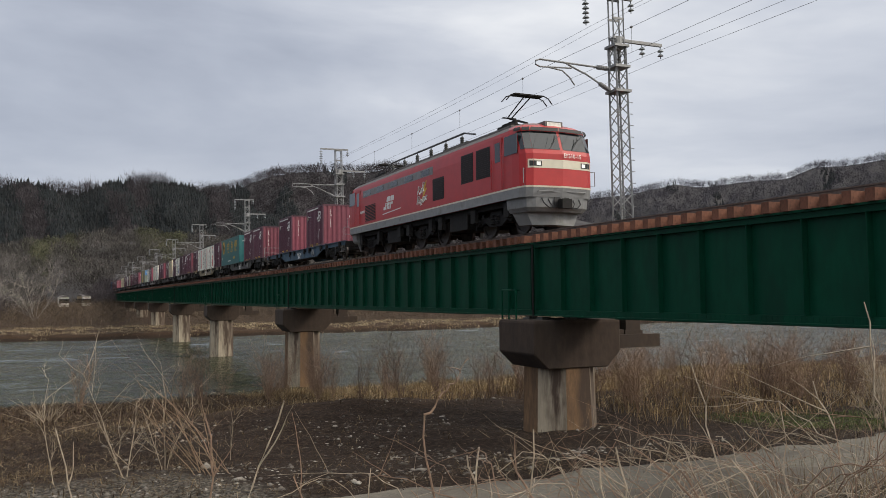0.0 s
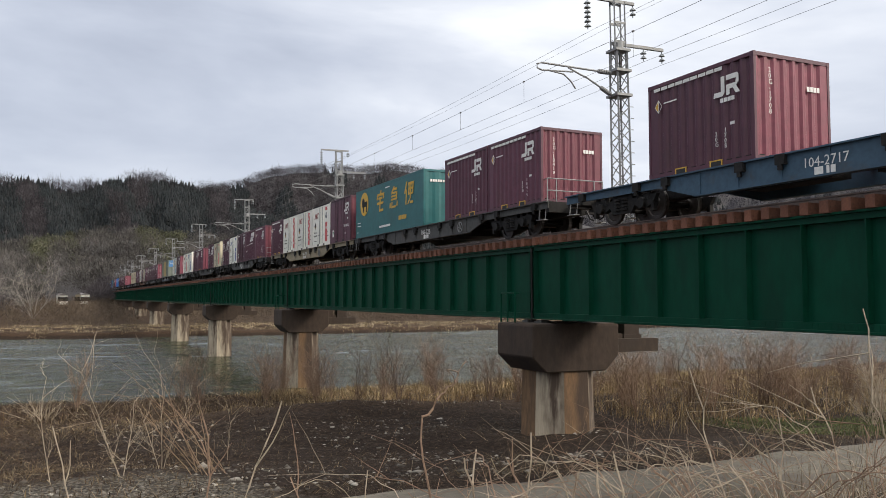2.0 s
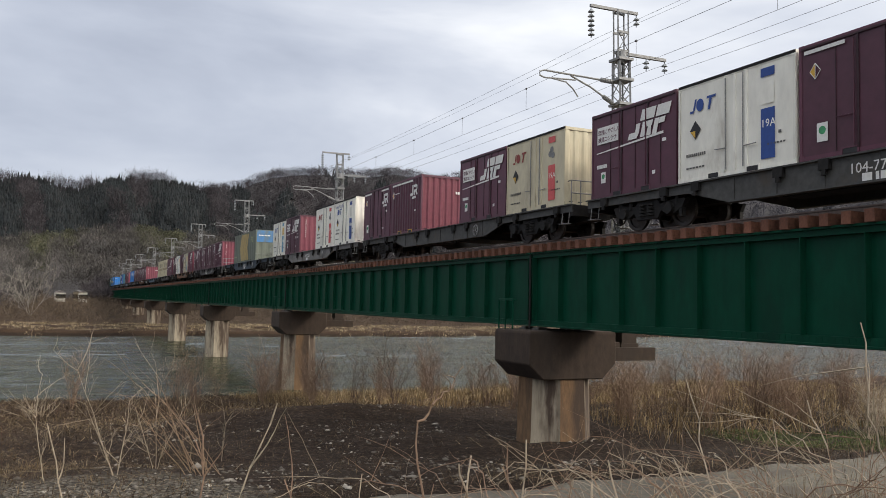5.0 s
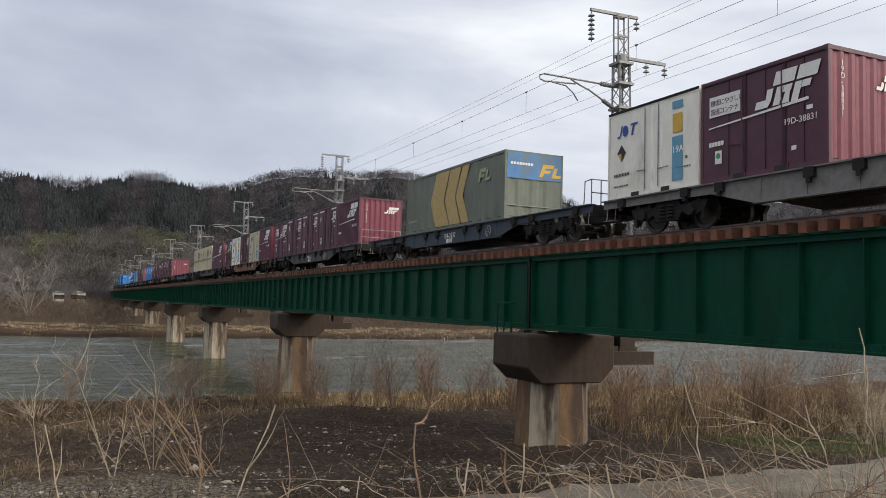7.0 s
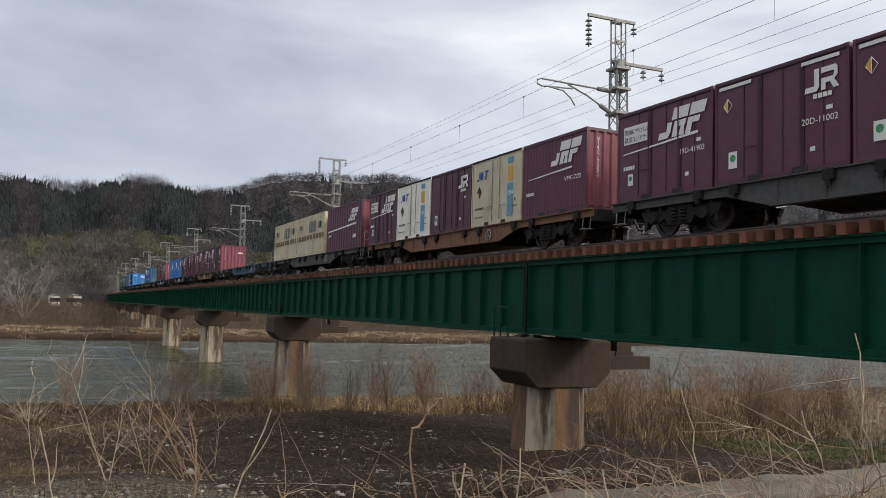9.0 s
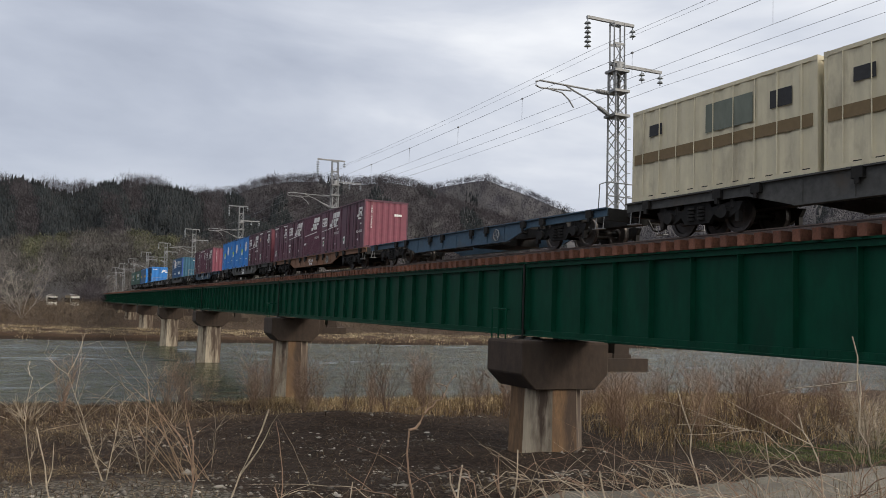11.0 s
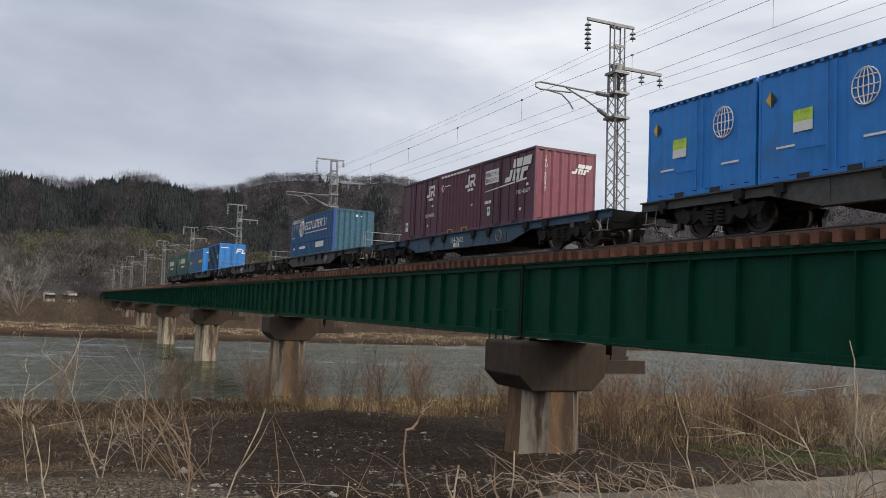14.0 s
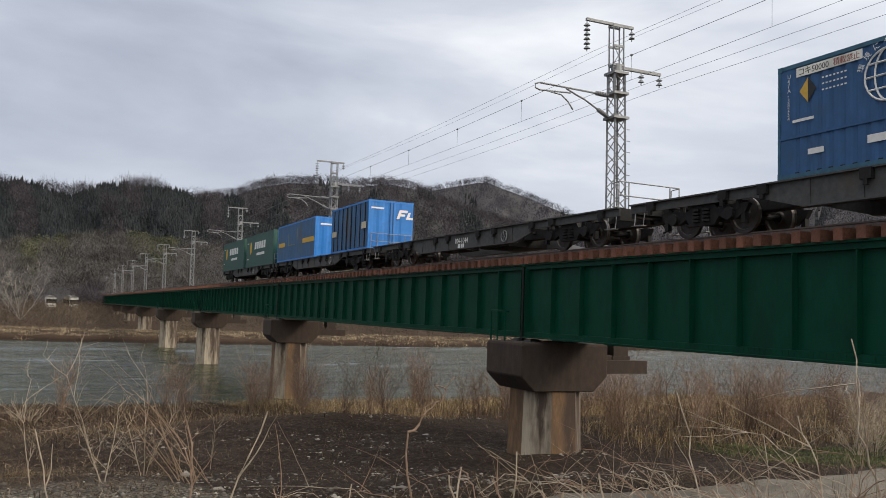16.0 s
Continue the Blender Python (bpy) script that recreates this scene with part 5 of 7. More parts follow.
MAKERS = {
    "rib": (rib_container, "maroon ribbed steel container with a white painted mark"),
    "door": (lambda: door_container("plain"), "dark maroon side-door container with a white painted mark"),
    "topped": (lambda: door_container("topped"), "dark maroon side-door container with white top stripes"),
    "stripe": (lambda: door_container("stripe"), "dark maroon container with a slanted mark and white stripe"),
    "ribmark": (marked_rib_container, "finely ribbed maroon container with a slanted white mark"),
    "red": (lambda: pale_container(M["pink"], "full"), "off-white container with a coral flowered stripe"),
    "redshort": (lambda: pale_container(M["pink"], "short"), "off-white container with a short coral stripe"),
    "bluepale": (lambda: pale_container(M["bluestripe"], "short"), "off-white container with a deep blue stripe"),
    "lightpale": (lambda: pale_container(M["lightstripe"], "short"), "off-white container with a pale blue stripe"),
    "yellowpale": (lambda: pale_container(M["lightstripe"], "short", True), "yellowed cream container with a pale blue stripe"),
    "yellowred": (lambda: pale_container(M["pink"], "short", True), "yellowed cream container with a coral stripe"),
    "globe": (globe_container, "bright blue container with a white globe outline"),
    "teal": (lambda: long_container("teal"), "long teal container with large yellow painted characters"),
    "olive": (lambda: long_container("olive"), "long dusty olive container with yellow chevrons and blue band"),
    "navy": (lambda: long_container("navy"), "long deep blue container with white lettering and ribbed end"),
    "blue31": (lambda: long_container("blue31"), "long dusty blue container with bright blue doors"),
    "green": (lambda: long_container("green"), "long dark green container with white painted mark"),
    "plain20": (lambda: long_container("plain20"), "long maroon container with slanted white mark and stripe"),
    "band20": (lambda: long_container("band20"), "yellowed cream container with a brown band"),
    "blue20": (lambda: long_container("blue20"), "dusty blue slatted container with bright blue doors"),
}
S5 = [0.74 + 3.8 * k for k in range(5)]
# Slack in the couplings: how far each wagon stands behind its even place.
SLACK = [0.05, 0.25, -0.3, 0.4, 0.35, 0.32, 0.0, 0.32, 0.35, 0.0, 0.0, -0.2, -0.45, 0.0, 0.0, -0.4, -0.75, -1.2]
# Each wagon: paint, end railing, running number, and its load (kind, distance from the wagon's leading coupler).
CONSIST = [
    ("sole_blue", True, "104-2717", [("rib", S5[1], "20G-1140"), ("rib", S5[3], "20G-1708")]),
    ("sole", True, "106-228", [("rib", S5[0], "20G-10419"), ("rib", S5[1], "20G-2702"), ("teal", 10.49, "")]),
    ("sole_beige", False, "107-1769", [("door", S5[0], "19D-50752"), ("redshort", S5[1], "UR19A-11251"), ("red", S5[2], "UR19A-12643"), ("red", S5[3], "UR19A-12744"), ("rib", S5[4], "20G-1178")]),
    ("sole", True, "104-775", [("rib", S5[0], "20G-3382"), ("ribmark", S5[1], ""), ("topped", S5[2], ""), ("bluepale", S5[3], ""), ("stripe", S5[4], "")]),
    ("sole", True, "", [("yellowred", S5[0], ""), ("stripe", S5[1], ""), ("rib", S5[3], ""), ("topped", S5[4], "")]),
    ("sole_grey", False, "107-1225", [("bluepale", S5[0], "UR19A-1216"), ("redshort", S5[1], "UR19A-1022"), ("stripe", S5[3], "19D-38831"), ("lightpale", S5[4], "")]),
    ("sole_blue_dark", True, "104-2637", [("olive", 5.68, "")]),
    ("sole", True, "104-631", [("ribmark", S5[0], "19G-1376"), ("topped", S5[1], ""), ("topped", S5[2], ""), ("topped", S5[3], "20D-11002"), ("stripe", S5[4], "19D-41903")]),
    ("sole_brown", False, "", [("ribmark", S5[0], "V19C-7202"), ("yellowpale", S5[1], ""), ("door", S5[2], ""), ("lightpale", S5[3], ""), ("stripe", S5[4], "")]),
    ("sole", True, "", [("plain20", S5[0], ""), ("band20", 7.36, ""), ("band20", 13.58, "")]),
    ("sole_blue", True, "", []),
    ("sole_brown", False, "107-600", [("door", S5[0], "19D-47008"), ("stripe", S5[1], "19D-39375"), ("ribmark", S5[2], "V19C-5497"), ("stripe", S5[3], ""), ("topped", S5[4], "")]),
    ("sole", False, "104-483", [("topped", S5[0], ""), ("stripe", S5[1], "19D-32605"), ("globe", S5[2], ""), ("globe", S5[3], ""), ("globe", S5[4], "")]),
    ("sole_blue", False, "104-2602", [("stripe", S5[1], "19D-40577"), ("rib", S5[2], ""), ("door", S5[3], "19D-48776")]),
    ("sole", True, "", [("navy", 5.68, "")]),
    ("sole", True, "104-1044", []),
    ("sole", True, "", [("blue20", 0.72, ""), ("blue31", 10.1, "")]),
    ("sole", True, "", [("green", 0.6, ""), ("green", 10.7, "")]),
]
M["sole_grey"] = mat("light_grey_wagon_steel", (0.16, 0.155, 0.15), 0.7, grain=6, vary=0.2, dirt=(0.08, 0.07, 0.06), dirt_scale=1.0)
M["sole_blue_dark"] = mat("dark_blue_grey_wagon_steel", (0.035, 0.05, 0.07), 0.65, grain=6, vary=0.2, dirt=(0.05, 0.05, 0.045), dirt_scale=1.0)
SOLE_WORDS = {"sole": "dark grey", "sole_blue": "blue-grey", "sole_beige": "dirty beige", "sole_brown": "rust-brown", "sole_grey": "light grey", "sole_blue_dark": "dark blue-grey"}


def build_train():
    first, wagons, marks = {}, {}, []
    for i, (paint, rails, number, load) in enumerate(CONSIST):
        y0 = WAGON_1 + PITCH * i + SLACK[i]
        key = (paint, rails)
        w = copy_thing(wagons[key], Matrix()) if key in wagons else build_wagon(M[paint], rails)
        wagons.setdefault(key, w)
        tagged(w, f"{SOLE_WORDS[paint]} low container flat wagon, " + ("empty" if not load else "loaded with containers") + (", with end railing" if rails else ""))
        moves(w, y0, RAIL)
        marks.append((w, number, "wagon"))
        for kind, at, code in load:
            if kind in first:
                c = copy_thing(first[kind], Matrix())
            else:
                c = first[kind] = MAKERS[kind][0]()
            tagged(c, MAKERS[kind][1])
            moves(c, y0 + at, RAIL + 0.99)
            marks.append((c, code, kind))
    for ob, code, kind in marks:
        if not code:
            continue
        if kind == "wagon":
            text("running_number", code, 0.30, M["white"], ob, on_side(-1.165, 10.9, 0.58))
            decal("data_panel", [rect(0, 0, 0.22, 0.16), rect(0.3, 0, 0.52, 0.16)], M["white"], ob, on_side(-1.165, 10.6, 0.40))
        elif code.startswith("UR"):
            text("painted_number", code, 0.13, M["black"], ob, on_side(SIDE, 3.42, 0.82))
            if kind == "bluepale":
                text("slogan", "がんばろう日本", 0.21, M["bluestripe"], ob, on_side(SIDE, 3.45, 2.12), 0.9)
        elif kind == "rib":
            a, b = code.split("-")
            text("painted_number", "\n".join(b), 0.15, M["white"], ob, on_side(SIDE, 0.95, 0.78), 1, 0.85)
            text("painted_number", "\n".join(a), 0.15, M["white"], ob, on_side(SIDE, 1.25, 0.72), 1, 0.85)
            text("end_number", "\n".join(code), 0.17, M["white"], ob, on_front(-0.78, -0.006, 2.05), 1, 0.82)
        else:
            text("painted_number", code, 0.20, M["white"], ob, on_side(SIDE - 0.012, 1.16 if kind != "plain20" else 2.0, 0.98 if kind != "door" else 0.80))
            text("end_number", "\n".join(code), 0.17, M["white"], ob, on_front(-0.86, -0.006, 2.1), 1, 0.8)


build_train()

# --- locomotive: local y from 0 at the leading coupler to 20.4 ---
LOCO_N = 20.4


def loco_ring(z):
    """The body's outline in plan at the height z, from the near rear corner round the leading end and back."""
    w = float(np.interp(z, [1.1, 3.05, 3.55, 3.72, 3.86], [1.45, 1.45, 1.40, 1.22, 0.9]))
    f = float(np.interp(z, [1.1, 1.5, 2.62, 3.45, 3.6, 3.75, 3.9], [0.62, 0.54, 0.54, 0.86, 0.90, 1.14, 1.6]))
    half = [(-w, f + 0.95), (-w + 0.03, f + 0.52), (-w + 0.14, f + 0.26), (-w + 0.36, f + 0.13), (0.0, f)]
    lead = half + [(-x, y) for x, y in half[-2::-1]]
    return lead + [(x, LOCO_N - y) for x, y in lead[::-1]]


def band(zs, cap=False):
    bm = bmesh.new()
    rings = [[bm.verts.new((x, y, z)) for x, y in loco_ring(z)] for z in zs]
    n = len(rings[0])
    for a, b in zip(rings, rings[1:]):
        for i in range(n):
            bm.faces.new((a[i], a[(i + 1) % n], b[(i + 1) % n], b[i]))
    if cap:
        bm.faces.new(rings[-1])
    return bm


def loco_patch(z0, z1, i0, k0, i1, k1, lift=0.012):
    """A thin panel that follows the leading end from outline point i0 + k0 to i1 + k1, between two heights."""
    def at(z, i, k):
        r = loco_ring(z)
        a, b = Vector((*r[i], z)), Vector((*r[i + 1], z))
        d = (b - a).normalized()
        return a.lerp(b, k) + Vector((d.y, -d.x, 0)) * lift
    bm = bmesh.new()
    zs = [z0 + (z1 - z0) * j / 2 for j in range(3)]
    stops = [(i0, k0)] + [(j, 0.0) for j in range(i0 + 1, i1 + 1)] + [(i1, k1)]
    for za, zb in zip(zs, zs[1:]):
        for (i, a), (j, b) in zip(stops, stops[1:]):
            if (i, a) == (j, b):
                continue
            ii, bb = (i, 1.0) if j > i and b == 0.0 else (j, b)
            q = [at(za, i, a), at(za, ii, bb), at(zb, ii, bb), at(zb, i, a)]
            bm.faces.new([bm.verts.new(p) for p in q])
    return bm


def build_loco():
    c = thing("electric_locomotive", "red electric locomotive with grey skirt and white lining", "locomotive")
    part("body_shell", band([1.52, 2.0, 2.62, 3.05, 3.45, 3.56]), M["redloco"], c)
    part("roof", band([3.56, 3.72, 3.86], True), M["roofgrey"], c, "sooty grey roof")
    part("cab_dome", loco_patch(3.575, 3.80, 0, 0.0, 7, 1.0, 0.010), M["redloco"], c, "red cab roof edge")
    part("skirt_band", band([1.14, 1.46]), M["greyloco"], c, "grey lower band")
    bm = bmesh.new()
    rings = []
    for z in (1.46, 1.52):
        rings.append([bm.verts.new((x * 1.004, (y - 10.2) * 1.0006 + 10.2, z)) for x, y in loco_ring(z)])
    for i in range(len(rings[0])):
        j = (i + 1) % len(rings[0])
        bm.faces.new((rings[0][i], rings[0][j], rings[1][j], rings[1][i]))
    part("lining", bm, M["nosecream"], c, "white lining")
    # Panes: two windscreens, side lights of the cab, doors.
    part("windscreen", loco_patch(2.78, 3.44, 1, 0.35, 3, 0.95), M["glass"], c)
    part("windscreen", loco_patch(2.78, 3.44, 4, 0.05, 6, 0.65), M["glass"], c)
    for s in (-1, 1):
        x = s * 1.452
        for y in (1.32, LOCO_N - 2.12):
            part("cab_side_window", boxes((min(x, x + s * 0.012), max(x, x + s * 0.012), y + (-0.2 if y < 5 else 0.1), y + (0.70 if y < 5 else 1.0), 2.68, 3.36)), M["glass"], c)
        for y in (2.22, LOCO_N - 2.84):
            part("cab_door", boxes((min(x, x + s * 0.008), max(x, x + s * 0.008), y, y + 0.62, 1.55, 3.42)), M["redloco"], c)
            part("door_window", boxes((min(x, x + s * 0.014), max(x, x + s * 0.014), y + 0.12, y + 0.5, 2.55, 3.25)), M["glass"], c)
            for yy in (y - 0.08, y + 0.70):
                bm = bmesh.new()
                tube(bm, [(x + s * 0.05, yy, 1.6), (x + s * 0.05, yy, 2.7)], 0.018, 5)
                part("grab_rail", bm, M["redloco"], c)
        for y0, y1, z0, z1 in ((3.11, 4.22, 2.13, 3.24), (4.46, 5.50, 2.13, 3.24), (7.09, 8.23, 1.78, 2.70)):
            part("louvre_panel", boxes((min(x, x + s * 0.006), max(x, x + s * 0.006), y0, y1, z0, z1)), M["louvre"], c, "dark air intake")
            part("louvre_slats", boxes(*[(min(x, x + s * 0.022), max(x, x + s * 0.022), y0 + 0.03, y1 - 0.03, z0 + 0.04 + 0.075 * k, z0 + 0.065 + 0.075 * k) for k in range(int((z1 - z0 - 0.05) / 0.075))]), M["louvre"], c)
        part("louvre_slats", boxes(*[(min(x, x + s * 0.02), max(x, x + s * 0.02), 15.23, 16.73, 1.66 + 0.075 * k, 1.70 + 0.075 * k) for k in range(11)]), M["louvre"], c)
        part("upper_grey_panel", boxes((min(x, x + s * 0.004), max(x, x + s * 0.004), 8.2, 17.1, 2.92, 3.26)), M["greyloco"], c)
        for k in range(5):
            y = 8.55 + 1.84 * k
            part("side_window", boxes((min(x, x + s * 0.014), max(x, x + s * 0.014), y, y + 0.9, 2.98, 3.20)), M["glass"], c)
    X = -1.456
    big_mark(c, on_side(X, 14.1, 1.98), 1.0)
    decal("stripe", [[(0, 0), (2.4, 0.10), (2.4, 0.14), (0.0, 0.05)]], M["white"], c, on_side(X, 14.2, 1.76))
    swash = bmesh.new()
    for dx, dz, w, h in ((0.0, 0.42, 0.22, 0.36), (0.30, 0.46, 0.15, 0.2), (0.50, 0.50, 0.16, 0.42), (0.02, 0.0, 0.2, 0.36), (0.26, 0.02, 0.1, 0.2), (0.40, -0.06, 0.14, 0.24), (0.58, 0.04, 0.1, 0.26), (0.72, 0.08, 0.12, 0.2), (0.88, 0.12, 0.1, 0.2)):
        at = on_side(X, 9.92, 1.80)
        pts = [(dx + 0.2 * dz, dz), (dx + 0.12 + 0.2 * dz, dz + h), (dx + w + 0.12 + 0.2 * dz, dz + h * 0.9), (dx + w * 0.6 + 0.2 * dz, dz + h * 0.45), (dx + w + 0.2 * dz + 0.05, dz)]
        tube(swash, [at @ Vector((u, v, 0.006)) for u, v in pts], 0.026, 4)
    part("painted_name", swash, M["white"], c)
    decal("painted_bolt", [[(0.75, 0.75), (1.08, 0.98), (0.90, 0.62), (1.12, 0.64), (0.3, -0.12), (0.72, 0.46)]], M["yellow"], c, on_side(X, 9.92, 1.80))
    decal("number_bars", [rect(0.1 * k, 0, 0.1 * k + 0.075, 0.13) for k in range(8)], M["white"], c, on_side(X, 17.62, 2.12))
    # Nose: cream band with lamps, number bars, top lamp, coupler, steps, plough.
    for lead in (True, False):
        flip = Matrix() if lead else Matrix.Translation((0, LOCO_N, 0)) @ pose(0, 0, 0, 0, 0, 180)
        face = flip @ Matrix.Translation((0, 0.28, 0))
        part("nose_band", loco_patch(2.12, 2.42, 2, 0.25, 5, 0.75), M["nosecream"], c, "cream nose band", at=flip)
        for s in (-1, 1):
            lo, hi = ((2, 0.45), (3, 0.28)) if s < 0 else ((4, 0.72), (5, 0.55))
            lampbox = part("headlamp", loco_patch(2.18, 2.36, *lo, *hi, 0.02), M["black"], c, "black lamp housing", at=flip)
            lo, hi = ((3, 0.10), (3, 0.24)) if s < 0 else ((4, 0.76), (4, 0.90))
            part("lamp_lens", loco_patch(2.21, 2.33, *lo, *hi, 0.026), M["lamp_on"] if lead else M["lens"], lampbox)
        text("running_number", "EF510-15", 0.21, M["white"], c, face @ on_front(0.02, 0.20, 2.50) @ pose(0, 0, 0, -8, 7.6, 0))
        part("top_lamp", boxes((-0.36, 0.36, 0.78, 1.4, 3.58, 3.86)), M["roofgrey"], c, at=face)
        part("top_lamp_glass", boxes((-0.28, 0.28, 0.765, 0.78, 3.64, 3.82)), M["lens"], c, at=face)
        part("visor", loco_patch(3.45, 3.58, 1, 0.0, 6, 1.0, 0.10), M["black"], c, "dark rain gutter", at=flip)
        bm = bmesh.new()
        for x in (-0.45, 0.45):
            p = Vector((x, 0.36, 2.80))
            tube(bm, [p, p + Vector((0.22, 0.05, 0.28)), p + Vector((0.3, 0.14, 0.5))], 0.014, 4)
            tube(bm, [p + Vector((0.12, 0.05, 0.2)), p + Vector((0.5, 0.17, 0.52))], 0.014, 4)
        part("wiper", bm, M["black"], c, at=face)
        bm = bmesh.new()
        loft(bm, [[(-1.42, 1.75, 1.46), (-1.27, 0.60, 1.46), (-1.0, 0.44, 1.46), (0.0, 0.30, 1.46), (1.0, 0.44, 1.46), (1.27, 0.60, 1.46), (1.42, 1.75, 1.46)],
                  [(-1.36, 1.75, 0.80), (-1.22, 0.66, 0.80), (-0.95, 0.50, 0.80), (0.0, 0.40, 0.80), (0.95, 0.50, 0.80), (1.22, 0.66, 0.80), (1.36, 1.75, 0.80)],
                  [(-1.28, 1.75, 0.66), (-1.12, 0.76, 0.66), (-0.9, 0.62, 0.66), (0.0, 0.52, 0.66), (0.9, 0.62, 0.66), (1.12, 0.76, 0.66), (1.28, 1.75, 0.66)]])
        part("nose_skirt", bm, M["greyloco"], c, "grey nose skirt", at=face)
        bm = bmesh.new()
        loft(bm, [[(-1.25, 1.6, 0.66), (-1.05, 0.95, 0.66), (0.0, 0.8, 0.66), (1.05, 0.95, 0.66), (1.25, 1.6, 0.66)], [(-1.05, 1.5, 0.22), (-0.86, 0.92, 0.22), (0.0, 0.76, 0.22), (0.86, 0.92, 0.22), (1.05, 1.5, 0.22)]])
        part("snow_plough", bm, M["greyloco"], c, "dirty grey snow plough", at=face)
        # No hollow here: a solid black block stands in for the recess's shade.
        part("skirt_recess", boxes((-0.30, 0.30, 0.36, 0.60, 0.80, 1.14)), M["black"], c, at=face)
        part("coupler", boxes((-0.14, 0.14, 0.2, 0.8, 0.78, 1.0), (-0.19, 0.19, 0.02, 0.3, 0.74, 1.06)), M["dark"], c, at=face)
        bm = bmesh.new()
        for x in (-0.75, -0.5, 0.5, 0.75):
            tube(bm, [(x, 0.45, 1.1), (x * 0.98, 0.32, 0.92), (x * 0.75, 0.26, 0.76), (x * 0.45, 0.34, 0.80)], 0.024, 5)
        part("hose", bm, M["black"], c, at=face)
        bm = bmesh.new()
        tube(bm, [(-0.95, 0.46, 1.30), (-0.95, 0.32, 1.33), (0.95, 0.32, 1.33), (0.95, 0.46, 1.30)], 0.016, 5)
        for s in (-1, 1):
            tube(bm, [(s * 1.30, 0.62, 1.6), (s * 1.45, 0.46, 1.6), (s * 1.45, 0.46, 2.1), (s * 1.30, 0.62, 2.1)], 0.016, 5)
        part("hand_rail", bm, M["greyloco"], c, at=face)
    # Roof: main line on posts, two single-arm current collectors, boxes.
    part("roof_walk", boxes((-0.95, 0.95, 2.4, LOCO_N - 2.4, 3.84, 3.93), (-0.7, 0.7, 6.4, 8.8, 3.93, 4.08), (-0.6, 0.6, 9.6, 13.0, 3.93, 4.05)), M["roofgrey"], c)
    bm = bmesh.new()
    for k in range(6):
        insulator(bm, (-0.85, 6.6 + 1.55 * k, 4.36), 5, 0.075, 0.10)
    tagged(part("post_insulator", bm, M["insul"], c, "dark grey post insulators"), kind="stuff")
    bm = bmesh.new()
    tube(bm, [(-0.85, 5.4, 4.15), (-0.85, 6.4, 4.38), (-0.85, 14.5, 4.38), (-0.85, 15.4, 4.15)], 0.04, 6)
    part("roof_conductor", bm, M["wire"], c)
    for y, d, tall in ((3.2, 1, 1.08), (16.6, -1, 0.55)):
        pant = part("current_collector", boxes((-0.8, 0.8, y - 0.5, y + 0.5, 3.98, 4.06), (-0.6, -0.5, y - 0.5, y + 0.5, 4.06, 4.2), (0.5, 0.6, y - 0.5, y + 0.5, 4.06, 4.2)), M["dark"], c, "single-arm current collector")
        z = 4.15
        bm = bmesh.new()
        knee, head = (0.0, y + d * 1.0, z + 0.42 * tall), (0.0, y - d * 0.35, z + 0.9 * tall)
        tube(bm, [(0, y - d * 0.35, z), knee], 0.045, 6)
        for s in (-0.14, 0.14):
            tube(bm, [(s * 0.6, knee[1], knee[2]), (s, head[1], head[2])], 0.024, 5)
        tube(bm, [(-0.3, knee[1], knee[2]), (0.3, knee[1], knee[2])], 0.03, 5)
        part("collector_arm", bm, M["dark"], pant)
        bm = bmesh.new()
        for yy in (-0.18, 0.18):
            tube(bm, [(-0.98, head[1] + yy, head[2] - 0.22), (-0.8, head[1] + yy, head[2] - 0.02), (-0.6, head[1] + yy, head[2] + 0.06), (0.6, head[1] + yy, head[2] + 0.06), (0.8, head[1] + yy, head[2] - 0.02), (0.98, head[1] + yy, head[2] - 0.22)], 0.022, 5)
        box(bm, -0.6, 0.6, head[1] - 0.2, head[1] + 0.2, head[2] + 0.03, head[2] + 0.07)
        part("collector_head", bm, M["dark"], pant)
        bm = bmesh.new()
        for x in (-0.65, 0.65):
            for yy in (-0.4, 0.4):
                tube(bm, [(x, y + yy, 3.86), (x, y + yy, 4.0)], 0.08, 8)
        part("collector_insulator", bm, M["insul"], pant)
    # Underframe and three bogies.
    bm = boxes((-1.2, 1.2, 1.6, LOCO_N - 1.6, 0.95, 1.16), (-1.25, 1.25, 5.4, 7.0, 0.38, 1.0), (-1.2, 1.2, 12.5, 14.2, 0.38, 1.0))
    for y in (2.0, 4.6, 7.6, 8.6, 11.1, 12.2, 15.0, 17.6):
        box(bm, -1.34, -1.15, y, y + 0.35, 0.55, 1.05)
        box(bm, 1.15, 1.34, y, y + 0.35, 0.55, 1.05)
    part("underframe", bm, M["dark"], c)
    for y in (3.45, 10.2, 16.95):
        bogie(c, y, 2.5, BIG_WHEEL, 0.56, M["dark"])
    moves(c, WAGON_1 - LOCO_N - 0.2, RAIL)


build_loco()

# ---- hills and woods ----


def tri_mesh(name, verts, faces, material, label, category="", kind="stuff"):
    verts, faces = np.asarray(verts, np.float32), np.asarray(faces, np.int32)
    me = bpy.data.meshes.new(name)
    me.vertices.add(len(verts))
    me.vertices.foreach_set("co", verts.ravel())
    me.loops.add(faces.size)
    me.loops.foreach_set("vertex_index", faces.ravel())
    me.polygons.add(len(faces))
    me.polygons.foreach_set("loop_start", np.arange(0, faces.size, faces.shape[1], dtype=np.int32))
    me.update(calc_edges=True)
    me.validate()
    me.materials.append(material)
    return tagged(new(name, me), label, category, "", kind)


